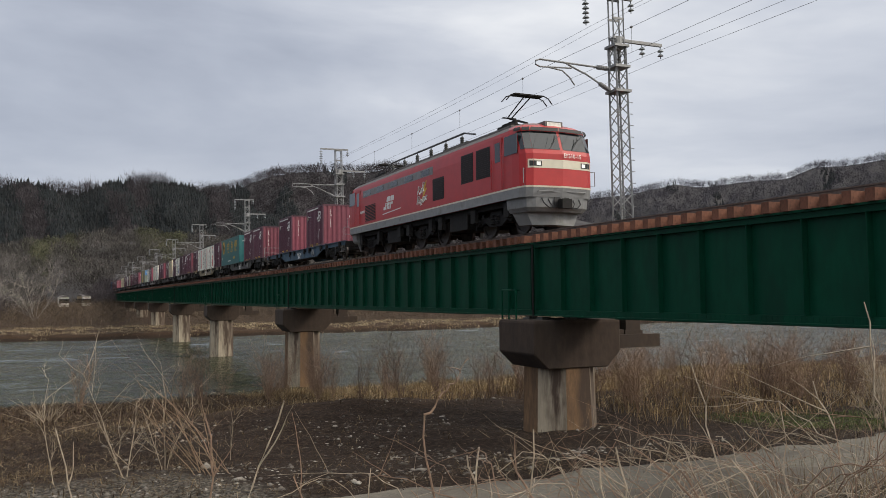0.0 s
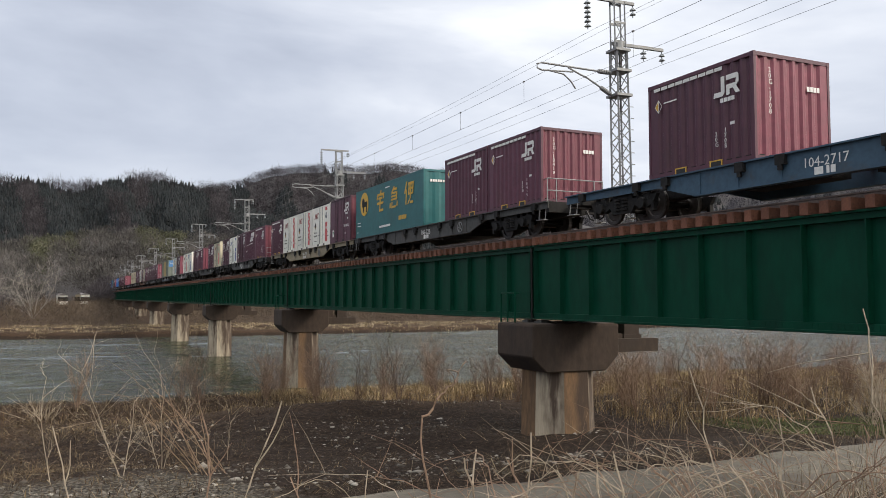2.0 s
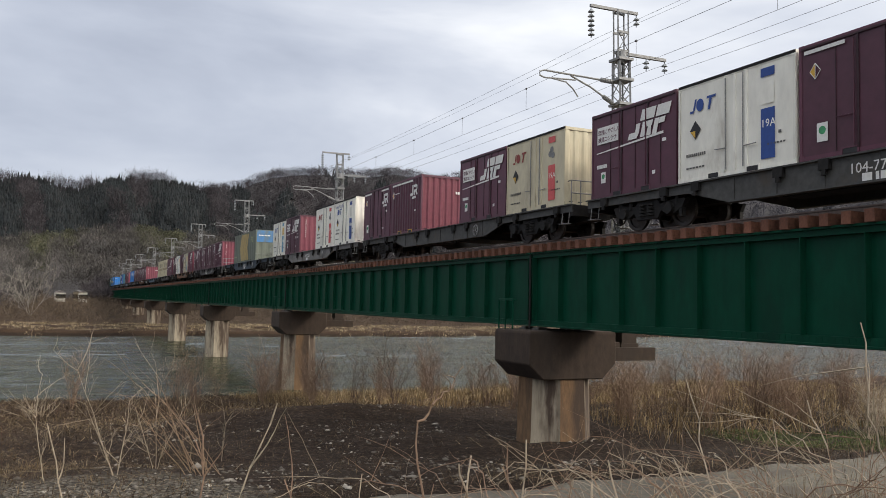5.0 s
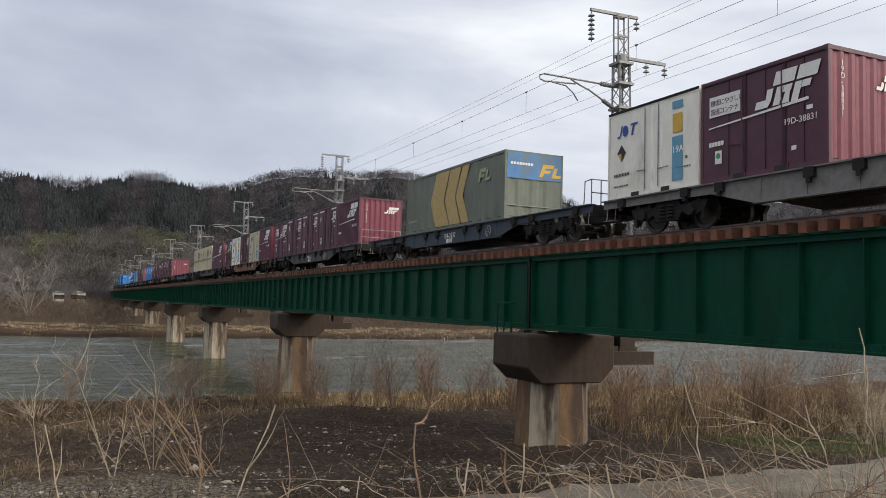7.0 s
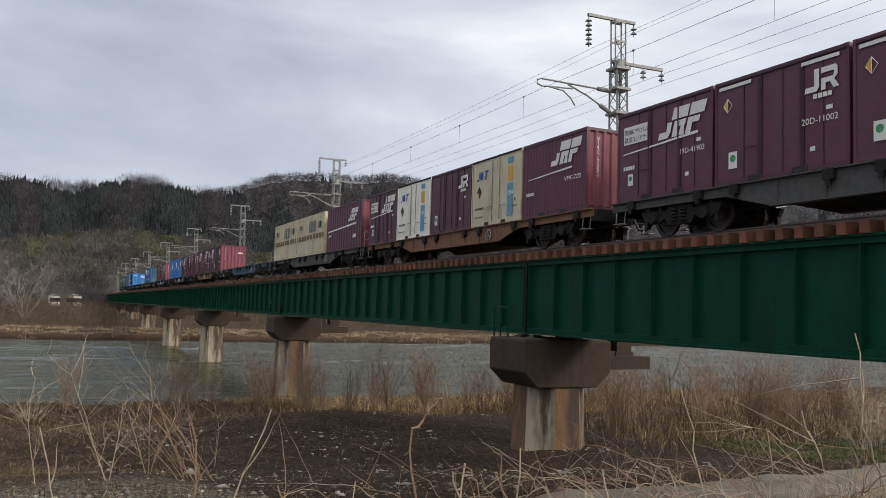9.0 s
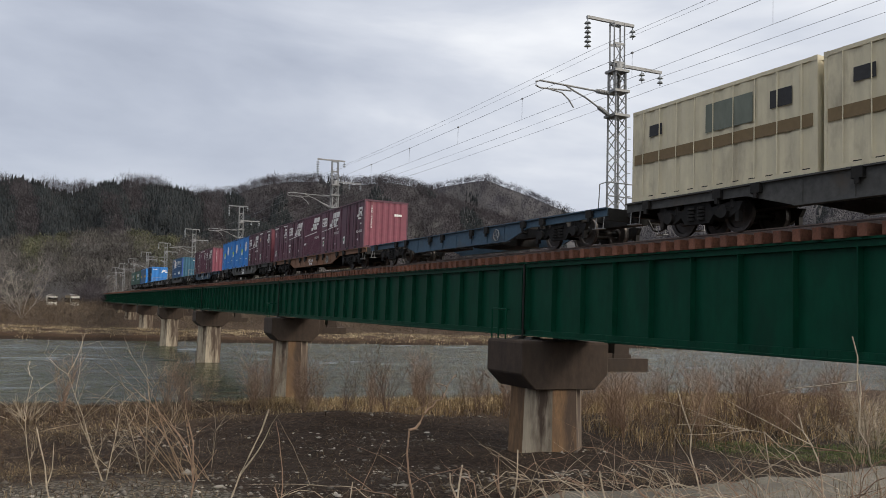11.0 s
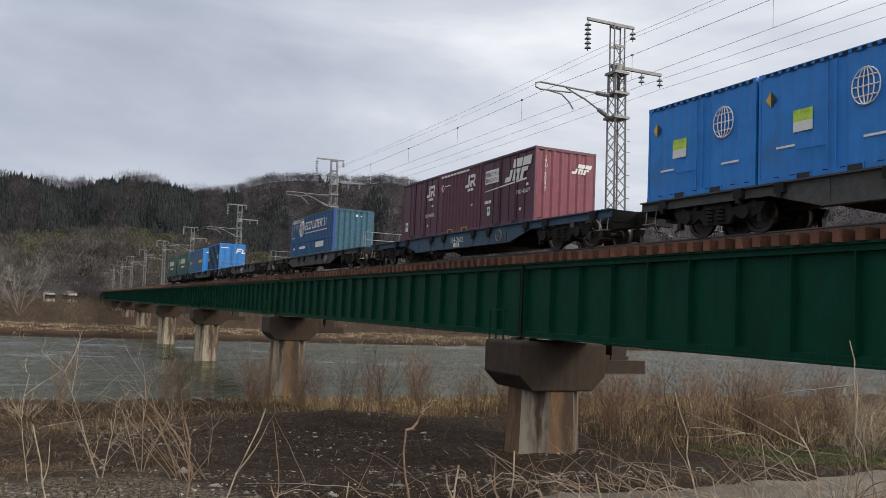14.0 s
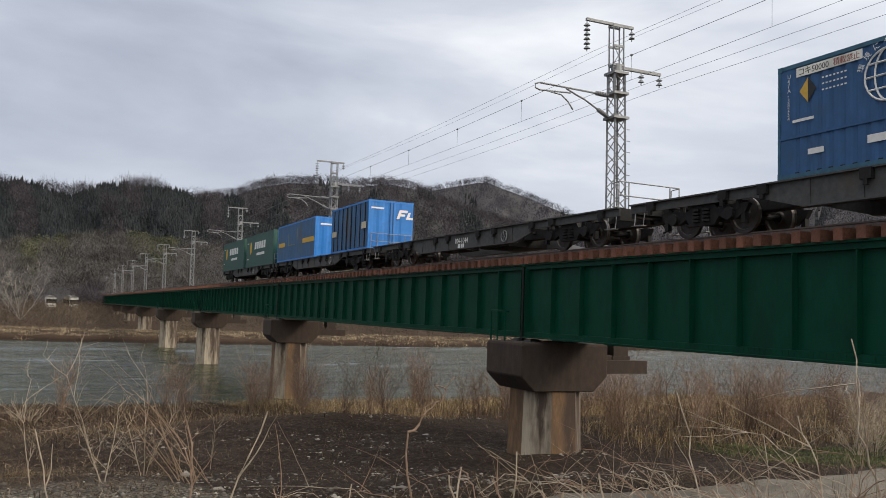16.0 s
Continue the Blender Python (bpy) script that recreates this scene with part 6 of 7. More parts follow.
RNG = np.random.default_rng(7)
M["hill_soil"] = mat("wooded_hill_floor", (0.034, 0.031, 0.033), 0.95, grain=0.05, vary=0.25, dirt=(0.048, 0.046, 0.041), dirt_scale=0.012, bump=0)
M["conifer"] = island_mat("conifer_needles", [(0.0093, 0.0117, 0.0133), (0.0161, 0.0191, 0.0212), (0.0119, 0.0148, 0.0166), (0.0229, 0.0235, 0.0248)], patch=(0.07, 0.65, 1.45))
M["pale_bare"] = island_mat("pale_bare_twigs", [(0.0340, 0.0314, 0.0306), (0.0978, 0.0901, 0.0833), (0.0578, 0.0536, 0.0501), (0.1700, 0.1564, 0.1428)], patch=(0.06, 0.2, 1.6))
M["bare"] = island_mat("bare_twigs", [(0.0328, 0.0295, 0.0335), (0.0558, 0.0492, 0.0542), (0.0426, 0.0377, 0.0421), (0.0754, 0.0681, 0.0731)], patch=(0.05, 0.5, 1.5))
# The far hill's twigs carry distance haze as a mauve-blue tint in their colour.
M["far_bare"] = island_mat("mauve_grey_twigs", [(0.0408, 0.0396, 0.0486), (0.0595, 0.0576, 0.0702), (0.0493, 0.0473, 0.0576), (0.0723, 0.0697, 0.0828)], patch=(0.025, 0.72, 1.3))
M["bamboo"] = island_mat("olive_bamboo", [(0.0558, 0.0612, 0.0378), (0.0945, 0.0972, 0.0558), (0.0765, 0.0774, 0.0495), (0.1260, 0.1215, 0.0765)], patch=(0.07, 0.5, 1.4))

# Each hill: bearings and elevations of its crest in degrees, near and far distance, height of its trees.
HILLS = [
    ("near_slope", [-60, -20, -8, -3.6, -0.5, 4.6, 8, 10.5, 16, 24, 30], [3.0, 3.2, 3.2, 3.3, 3.9, 4.4, 4.2, 3.7, 2.9, 2.3, 1.6], 300, 470, 9),
    ("conifer_hill", [-70, -30, -12, -3.8, -2.57, -1.28, 0.7, 1.69, 3.5, 5.48, 7.3, 8.8, 12, 16, 22], [5.0, 6.0, 6.8, 7.05, 7.25, 7.1, 6.9, 7.1, 7.75, 7.75, 7.5, 7.2, 6.0, 4.6, 2.6], 480, 760, 13),
    ("middle_hill", [3, 6, 8.8, 11, 12.5, 14.8, 17.5, 19.5, 21.5, 23.3, 25, 28, 34, 40], [6.4, 6.9, 7.35, 7.9, 8.55, 9.0, 9.05, 9.0, 9.3, 9.0, 8.2, 7.2, 5.6, 4.0], 640, 1050, 14),
    ("far_hill", [20, 23.7, 25.9, 28.3, 30.7, 33.9, 35, 38, 40.9, 42.6, 44.7, 47.8, 49.5, 51.5, 53.6, 60, 80, 110], [8.0, 8.65, 9.2, 9.6, 8.75, 7.55, 6.85, 7.1, 7.65, 7.3, 7.55, 7.6, 8.2, 8.2, 8.4, 8.2, 7.0, 5.0], 900, 1500, 15),
    ("rear_hill", [115, 150, 200, 250, 292], [4.0, 4.5, 4.0, 4.5, 4.0], 900, 1500, 15),
]


def hill_point(hill, az, s):
    name, azs, els, r0, r1, tall = hill
    r = r0 + (r1 - r0) * s
    el = np.interp(az, azs, els)
    top = EYE.z + r1 * np.tan(np.radians(el)) - tall * 0.5
    fold = 0.05 * np.sin(az * 1.7 + s * 5) * np.sin(s * 3.1) + 0.03 * np.sin(az * 4.1 - s * 9) * np.sin(s * 3.1)
    z = 4.0 + (top - 4.0) * np.clip(s ** 0.85 + fold, 0, 1.2)
    a = np.radians(az)
    return np.stack([r * np.sin(a), r * np.cos(a), z], -1)


def build_hills():
    for hill in HILLS:
        name, azs, els, r0, r1, tall = hill
        az = np.arange(azs[0], azs[-1] + 0.01, 0.5 if name != "rear_hill" else 4.0)
        ss = np.array([0, 0.1, 0.2, 0.3, 0.4, 0.5, 0.6, 0.7, 0.8, 0.9, 1.0, 1.15, 1.5])
        A, S = np.meshgrid(az, ss)
        P = hill_point(hill, A, np.minimum(S, 1.0))
        over = np.maximum(S - 1, 0)
        P[..., 0] *= 1 + over
        P[..., 1] *= 1 + over
        P[..., 2] = np.where(S > 1, P[..., 2] * (1 - 1.9 * over), P[..., 2])
        n = len(az)
        i = (np.arange(len(ss) - 1)[:, None] * n + np.arange(n - 1)[None, :]).reshape(-1)
        raw("backdrop_" + name, P.reshape(-1, 3), np.stack([i, i + 1, i + n + 1, i + n], -1), M["hill_soil"], "wooded hill behind the river valley", "", "structure", smooth=True)


def conifers(P, h):
    """Pointed trees of three ragged tiers."""
    n, k = len(P), 6
    V, F = [], []
    ang = np.arange(k) * math.tau / k
    base = 0
    for lo, hi, r in ((0.12, 0.55, 0.21), (0.35, 0.8, 0.15), (0.6, 1.0, 0.085)):
        turn = RNG.uniform(0, 6.3, n)[:, None]
        rr = r * h[:, None] * RNG.uniform(0.6, 1.3, (n, k))
        zz = h[:, None] * (lo + RNG.uniform(-0.06, 0.06, (n, k)))
        ringv = np.stack([P[:, None, 0] + rr * np.cos(ang + turn), P[:, None, 1] + rr * np.sin(ang + turn), P[:, None, 2] + zz], -1)
        tip = P + np.stack([RNG.normal(0, 0.02, n) * h, RNG.normal(0, 0.02, n) * h, hi * h], -1)
        v = np.concatenate([ringv, tip[:, None]], 1).reshape(-1, 3)
        o = base + np.arange(n)[:, None] * (k + 1)
        for j in range(k):
            F.append(np.concatenate([o + j, o + (j + 1) % k, o + k], 1))
        V.append(v)
        base += n * (k + 1)
    return np.concatenate(V), np.concatenate(F)


def crowns(P, h, m=44, width=0.028, twig=0.17, wide=0.36):
    """Leafless trees with rounded crowns: a trunk and many short twigs that point up and out."""
    n = len(P)
    d = RNG.normal(0, 1, (n, m, 3))
    d /= np.linalg.norm(d, axis=-1, keepdims=True)
    hh = h[:, None, None]
    foot = P[:, None] + d * hh * np.array([wide, wide, 0.34]) * RNG.uniform(0.2, 0.92, (n, m, 1)) ** 0.6
    foot[..., 2] += 0.56 * h[:, None]
    tip = foot + (d * 0.9 + np.array([0, 0, 0.45]) + RNG.normal(0, 0.35, (n, m, 3))) * hh * twig * RNG.uniform(0.5, 1.3, (n, m, 1))
    side = RNG.normal(0, 1, (n, m, 3))
    side /= np.linalg.norm(side, axis=-1, keepdims=True)
    side *= hh * width * RNG.uniform(0.5, 1.5, (n, m, 1))
    foot[:, 0], tip[:, 0] = P, P + np.stack([0 * h, 0 * h, 0.85 * h], -1)
    v = np.stack([foot - side * 0.5, foot + side * 0.5, tip], 2).reshape(-1, 3)
    return v, np.arange(len(v)).reshape(-1, 3)


def clumps(P, h, m=40, leaf=0.16):
    """Leafy crowns of many small flakes."""
    n = len(P)
    d = RNG.normal(0, 1, (n, m, 3))
    d /= np.linalg.norm(d, axis=-1, keepdims=True)
    c = P[:, None] + d * (h * 0.42)[:, None, None] * RNG.uniform(0.3, 1.0, (n, m, 1)) * np.array([0.9, 0.9, 0.85])
    c[..., 2] += (h * 0.55)[:, None]
    u, w = RNG.normal(0, 1, (n, m, 3)), RNG.normal(0, 1, (n, m, 3))
    q = (leaf * h)[:, None, None]
    v = np.stack([c + u * q * 0.5, c + w * q * 0.5, c - (u + w) * q * 0.4], 2).reshape(-1, 3)
    return v, np.arange(len(v)).reshape(-1, 3)


def scatter(hill, n, lo, hi, a0=None, a1=None):
    az = RNG.uniform(a0 if a0 is not None else hill[1][0], a1 if a1 is not None else hill[1][-1], n)
    s = RNG.uniform(lo, hi, n)
    return az, s, hill_point(hill, az, s)


def build_woods():
    near, con, mid, far, rear = HILLS
    az, s, P = scatter(con, 14000, 0.0, 1.0, -9, 15)
    patch = np.sin(az * 1.1 + 0.6) + np.sin(az * 2.7 + s * 6) * 0.6 + (0.55 - s) * 0.4
    dark = patch + RNG.normal(0, 0.30, len(az)) > -1.0
    tri_mesh("conifer_wood", *conifers(P[dark], RNG.uniform(5, 10, dark.sum())), M["conifer"], "dark conifer wood on the hillside", "trees")
    tri_mesh("bare_wood", *crowns(P[~dark], RNG.uniform(7, 12, (~dark).sum())), M["bare"], "grey leafless wood on the hillside", "trees")
    az, _, P = scatter(con, 520, 0.95, 1.0, -6, 9.5)
    k = np.sin(az * 1.35 + 1.2) + RNG.normal(0, 0.45, len(az)) > -0.1
    tri_mesh("crest_trees", *crowns(P[k], RNG.uniform(9, 17, k.sum()), 60, 0.014, 0.2), M["bare"], "leafless trees along the hill crest", "trees")
    tri_mesh("crest_conifers", *conifers(P[~k], RNG.uniform(7, 13, (~k).sum())), M["conifer"], "dark conifers along the hill crest", "trees")
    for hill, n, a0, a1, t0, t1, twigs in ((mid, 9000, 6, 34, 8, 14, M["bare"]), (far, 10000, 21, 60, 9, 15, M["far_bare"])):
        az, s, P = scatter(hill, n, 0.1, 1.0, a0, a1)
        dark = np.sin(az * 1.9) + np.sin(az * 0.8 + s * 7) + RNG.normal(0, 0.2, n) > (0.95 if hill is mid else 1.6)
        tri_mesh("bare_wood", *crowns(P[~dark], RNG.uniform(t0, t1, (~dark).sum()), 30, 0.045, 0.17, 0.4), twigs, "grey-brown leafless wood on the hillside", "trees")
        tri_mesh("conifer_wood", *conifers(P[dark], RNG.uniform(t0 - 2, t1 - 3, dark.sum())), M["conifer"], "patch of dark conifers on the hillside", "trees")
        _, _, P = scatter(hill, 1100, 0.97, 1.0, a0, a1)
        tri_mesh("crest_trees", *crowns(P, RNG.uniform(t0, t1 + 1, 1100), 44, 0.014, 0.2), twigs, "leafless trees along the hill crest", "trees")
    az, s, P = scatter(near, 3000, 0.0, 1.0, -9, 26)
    olive = (np.sin(az * 0.9 + 2.4) + s * 1.6 + np.sin(az * 3.1) * 0.4 + RNG.normal(0, 0.25, len(az))) > 1.75
    tri_mesh("bare_wood", *crowns(P[~olive], RNG.uniform(5, 10.5, (~olive).sum()), 95, 0.02, 0.15, 0.4), M["pale_bare"], "pale leafless trees at the foot of the hill", "trees")
    tri_mesh("bamboo_grove", *clumps(P[olive], RNG.uniform(5, 9, olive.sum()), 150, 0.06), M["bamboo"], "olive bamboo and shrubs on the lower slope", "trees")


build_hills()
build_woods()

# ---- far bank ----
M["thicket"] = island_mat("grey_brown_thicket", [(0.0553, 0.0408, 0.0306), (0.1105, 0.0850, 0.0620), (0.0765, 0.0587, 0.0433), (0.1700, 0.1318, 0.0935)], patch=(0.12, 0.5, 1.4))
M["reed"] = island_mat("straw_grass", [(0.0615, 0.0410, 0.0230), (0.1886, 0.1353, 0.0754), (0.1066, 0.0754, 0.0426), (0.3772, 0.3034, 0.1968)], patch=(0.5, 0.5, 1.3))
M["gold_reed"] = island_mat("golden_dead_grass", [(0.085, 0.055, 0.029), (0.28, 0.195, 0.10), (0.16, 0.11, 0.058), (0.48, 0.37, 0.22)], patch=(0.4, 0.5, 1.3))
M["far_straw"] = island_mat("sunlit_straw", [(0.14, 0.105, 0.062), (0.38, 0.305, 0.195), (0.24, 0.185, 0.115), (0.50, 0.42, 0.29)], patch=(0.5, 0.45, 1.3))
M["far_reed"] = island_mat("weathered_straw", [(0.0375, 0.0270, 0.0188), (0.1200, 0.0960, 0.0690), (0.0638, 0.0480, 0.0338), (0.3000, 0.2550, 0.1913)], patch=(0.6, 0.5, 1.3))
M["brown_reed"] = island_mat("brown_dead_stalks", [(0.0172, 0.0101, 0.0070), (0.0585, 0.0351, 0.0218), (0.0328, 0.0203, 0.0133), (0.0780, 0.0515, 0.0328), (0.0429, 0.0265, 0.0172), (0.2184, 0.1677, 0.1131)], patch=(0.8, 0.5, 1.35))
M["green_grass"] = island_mat("fresh_grass", [(0.04, 0.066, 0.02), (0.075, 0.11, 0.032), (0.10, 0.125, 0.045), (0.17, 0.155, 0.08)], patch=(0.9, 0.4, 1.3))
M["twig_pale"] = mat("pale_dry_bark", (0.31, 0.255, 0.19), 0.8, grain=20, vary=0.3, dirt=(0.22, 0.14, 0.095), dirt_scale=4)
M["twig_red"] = mat("reddish_brown_bark", (0.20, 0.13, 0.088), 0.85, grain=20, vary=0.3, dirt=(0.11, 0.075, 0.055), dirt_scale=4)
M["twig_tan"] = mat("tan_bark", (0.24, 0.165, 0.108), 0.85, grain=20, vary=0.3, dirt=(0.16, 0.10, 0.065), dirt_scale=4)
M["twig_grey"] = mat("grey_bark", (0.25, 0.225, 0.20), 0.9, grain=20, vary=0.3)
M["twig_dark"] = mat("dark_brown_bark", (0.13, 0.085, 0.06), 0.9, grain=20, vary=0.3)


def blades(n, xr, yr, h0, h1, width, lean, keep=None):
    x, y = RNG.uniform(*xr, n), RNG.uniform(*yr, n)
    if keep is not None:
        k = keep(x, y)
        x, y = x[k], y[k]
    n = len(x)
    z = ground_z(x, y) - 0.03
    h = RNG.uniform(h0, h1, n) * (0.75 + 0.5 * np.sin(x * 0.7 + 1.1 * np.sin(y * 0.5)) ** 2)
    a, b = RNG.uniform(0, math.tau, n), RNG.uniform(0, math.tau, n)
    off = np.abs(RNG.normal(0, lean, n)) * h
    w = width * RNG.uniform(0.6, 1.4, n)
    dx, dy = np.cos(b) * w, np.sin(b) * w
    mx, my, mz = x + np.cos(a) * off * 0.35, y + np.sin(a) * off * 0.35, z + h * 0.6
    tz = z + h * np.clip(1.05 - 0.5 * (off / h), 0.15, 1.0)
    v = np.stack([np.stack([x - dx, y - dy, z], -1), np.stack([x + dx, y + dy, z], -1), np.stack([mx + dx * 0.7, my + dy * 0.7, mz], -1), np.stack([mx - dx * 0.7, my - dy * 0.7, mz], -1), np.stack([x + np.cos(a) * off, y + np.sin(a) * off, tz], -1)], 1)
    i = np.arange(n)[:, None] * 5
    f = np.concatenate([i + np.array([[0, 1, 2]]), i + np.array([[0, 2, 3]]), i + np.array([[3, 2, 4]])])
    return v.reshape(-1, 3), f


def build_far_bank():
    tufts = lambda x, y: np.sin(x * 0.9 + 1.7 * np.sin(y * 0.8)) + np.sin(x * 0.37 + y * 0.5) + RNG.normal(0, 0.5, len(x)) > -0.3
    tri_mesh("far_bank_grass", *blades(42000, (-30, 190), (138.5, 158), 0.10, 0.50, 0.05, 1.3, tufts), M["far_straw"], "straw-coloured grass in tufts on the far bank", "grass")
    n = 7000
    P = np.stack([RNG.uniform(-40, 190, n), RNG.uniform(150, 262, n), np.zeros(n)], -1)
    P = P[(np.abs(P[:, 0] - TX) > 3)]
    P[:, 2] = ground_z(P[:, 0], P[:, 1]) - 0.4
    tri_mesh("far_bank_thicket", *crowns(P, RNG.uniform(1.1, 3.4, len(P)), 34, 0.022, 0.32, 0.55), M["thicket"], "brown thicket behind the far bank", "shrubs")
    n = 300
    P = np.stack([RNG.uniform(-45, 120, n), RNG.uniform(172, 290, n), np.zeros(n)], -1)
    P = P[(np.abs(P[:, 0] - TX) > 6) & ((np.abs(P[:, 0] - 2) > 8) | (P[:, 1] > 268))]
    P[:, 2] = ground_z(P[:, 0], P[:, 1])
    tri_mesh("far_bank_bushes", *crowns(P, RNG.uniform(3, 6, len(P)), 110, 0.014, 0.25, 0.5), M["bare"], "leafless bushes on the far bank", "shrubs")
    # Dark brush against the end of the bridge.
    n = 90
    P = np.stack([RNG.uniform(7.5, 13.2, n), RNG.uniform(268, 300, n), np.zeros(n)], -1)
    P[:, 2] = ground_z(P[:, 0], P[:, 1]) - 0.3
    tri_mesh("abutment_brush", *crowns(P, RNG.uniform(3, 6.5, n), 160, 0.014, 0.25, 0.5), M["bare"], "dark leafless brush beside the bridge end", "shrubs")
    n = 150
    P = np.stack([RNG.uniform(-52, -7, n), RNG.uniform(215, 300, n), np.zeros(n)], -1)
    P[:, 2] = ground_z(P[:, 0], P[:, 1])
    tri_mesh("far_trees", *crowns(P, RNG.uniform(4.5, 8.5, n), 200, 0.009, 0.2, 0.48), M["pale_bare"], "pale leafless trees beyond the far bank", "trees")


build_far_bank()

# ---- woody plants ----


def branch(bm, p, d, length, r, depth, sides, wob, rnd):
    pts, q, v = [Vector(p)], Vector(p), Vector(d).normalized()
    n = 5
    for i in range(n):
        v = (v + Vector((rnd.gauss(0, wob), rnd.gauss(0, wob), rnd.gauss(0.0, wob * 0.7)))).normalized()
        q = q + v * length / n
        pts.append(q.copy())
    tube(bm, pts, r, sides, r * 0.35)
    if depth:
        for i in range(1, n + 1):
            for _ in range(2 if depth > 1 else 1):
                if rnd.random() < 0.8:
                    side = Vector((rnd.gauss(0, 1), rnd.gauss(0, 1), rnd.gauss(0.3, 0.6))).normalized()
                    branch(bm, pts[i], v * 0.7 + side * 0.75, length * rnd.uniform(0.25, 0.55), r * 0.5, depth - 1, 3, wob * 1.2, rnd)


def shrub(name, label, category, material, stems, tall, spread, r, depth, seed, wob=0.13, group=""):
    rnd = random.Random(seed)
    bm = bmesh.new()
    for _ in range(stems):
        a = rnd.uniform(0, math.tau)
        foot = Vector((math.cos(a), math.sin(a), 0)) * rnd.uniform(0, 0.25 * spread)
        out = rnd.uniform(0.1, 1.0) * spread
        branch(bm, foot - Vector((0, 0, 0.1)), (math.cos(a) * out, math.sin(a) * out, 1.0), tall * rnd.uniform(0.6, 1.0), r * rnd.uniform(0.7, 1.2), depth, 4, wob, rnd)
    return tagged(part(name, bm, material), label, category, group)


def leaning_stems(label):
    """A crowd of stems that all lean the same way, with fine side shoots."""
    rnd, bm = random.Random(27), bmesh.new()
    for _ in range(11):
        foot = Vector((rnd.uniform(-0.5, 0.35), rnd.uniform(-0.4, 0.6), -0.1))
        branch(bm, foot, (rnd.uniform(-0.85, -0.2), rnd.uniform(-0.1, 0.35), 1.0), rnd.uniform(1.5, 2.7), rnd.uniform(0.007, 0.014), 1, 4, 0.09, rnd)
    return tagged(part("sapling", bm, M["twig_tan"]), label, "sapling", "verge saplings")


def put(ob, x, y, turn=0, k=1.0, lift=0.0):
    return copy_thing(ob, Matrix.Translation((x, y, float(ground_z(x, y)) + lift)) @ pose(0, 0, 0, 0, 0, turn) @ Matrix.Scale(k, 4))


def set_first(ob, x, y, turn=0):
    ob.matrix_basis = Matrix.Translation((x, y, float(ground_z(x, y)))) @ pose(0, 0, 0, 0, 0, turn)


def build_shrubs():
    rnd = random.Random(5)
    kinds = [shrub("riverside_shrub", "leafless reddish-brown shrub on the river bank", "shrub", M["twig_red"], 11, 2.9, 0.34, 0.016, 2, s, 0.10, "riverside shrubs") for s in (1, 2, 3)]
    kinds += [shrub("riverside_shrub", "leafless dark brown shrub on the river bank", "shrub", M["twig_dark"], 10, 2.7, 0.38, 0.015, 2, s, 0.12, "riverside shrubs") for s in (4, 5)]
    # Thickets: beside the first pier, along the water's edge, round the second pier.
    spots = [(x, y) for x, y, in ((19.6, 25), (21, 27.5), (22.6, 24.2), (24, 27), (25.4, 24.6), (26.8, 28), (28.2, 25.4), (29.8, 27.6), (31, 25), (33, 28.5), (35, 27), (37, 30), (39, 28))]
    spots += [(11.5, 33.5), (12.6, 31.5), (13.3, 35), (10.4, 36), (14.5, 37.5), (16.4, 36), (18.2, 34)]
    spots += [(rnd.uniform(6, 13), rnd.uniform(39, 47)) for _ in range(12)] + [(rnd.uniform(-8, 6), rnd.uniform(40, 46)) for _ in range(5)] + [(rnd.uniform(18, 46), rnd.uniform(31, 44)) for _ in range(34)] + [(rnd.uniform(19.5, 36), rnd.uniform(22.5, 30)) for _ in range(16)]
    for i, (x, y) in enumerate(spots):
        k = rnd.uniform(0.6, 1.0)
        if i < len(kinds):
            set_first(kinds[i], x, y)
        else:
            put(kinds[i % len(kinds)], x, y, rnd.uniform(0, 360), k)
    pale = shrub("sapling", "pale leafless sapling on the road verge", "sapling", M["twig_pale"], 3, 2.8, 0.30, 0.016, 2, 12, 0.10, "verge saplings")
    set_first(pale, 1.25, 19.3, 20)
    put(pale, 2.2, 20.6, 140, 0.95)
    thin = shrub("sapling", "single pale leafless stem on the road verge", "sapling", M["twig_pale"], 1, 2.4, 0.2, 0.015, 2, 14, 0.10, "verge saplings")
    set_first(thin, -0.15, 19.2, 60)
    put(thin, 4.1, 22.6, 200, 0.8)
    set_first(leaning_stems("orange-brown leafless stems leaning on the road verge"), 3.15, 18.9)
    set_first(shrub("sapling", "low pale brush heap near the water", "sapling", M["twig_pale"], 20, 1.2, 1.5, 0.012, 1, 33, 0.2, "verge saplings"), -0.6, 34.0)
    tree = shrub("bare_tree", "large leafless grey tree on the far bank", "tree", M["twig_grey"], 7, 9.0, 0.75, 0.07, 3, 41, 0.13)
    set_first(tree, -5.5, 183)
    put(tree, -14.0, 196, 90, 0.85)
    whitish = shrub("sapling", "bleached dead brush beside the road", "sapling", M["twig_pale"], 14, 2.2, 0.9, 0.014, 2, 31, 0.16, "verge saplings")
    set_first(whitish, 27.5, 20.5)
    put(whitish, 29.5, 22.0, 100, 1.15)
    put(whitish, 25.5, 19.6, 200, 0.75)
    # A dark heap of cut brush behind the fresh grass.
    for x, y, turn, k in ((25.5, 24.5, 0, 0.5), (27.0, 23.6, 80, 0.45), (28.3, 24.6, 160, 0.5), (29.8, 23.5, 240, 0.55), (31.2, 24.8, 20, 0.5), (26.2, 22.9, 300, 0.35)):
        put(kinds[3 + int(turn) % 2], x, y, turn, k)


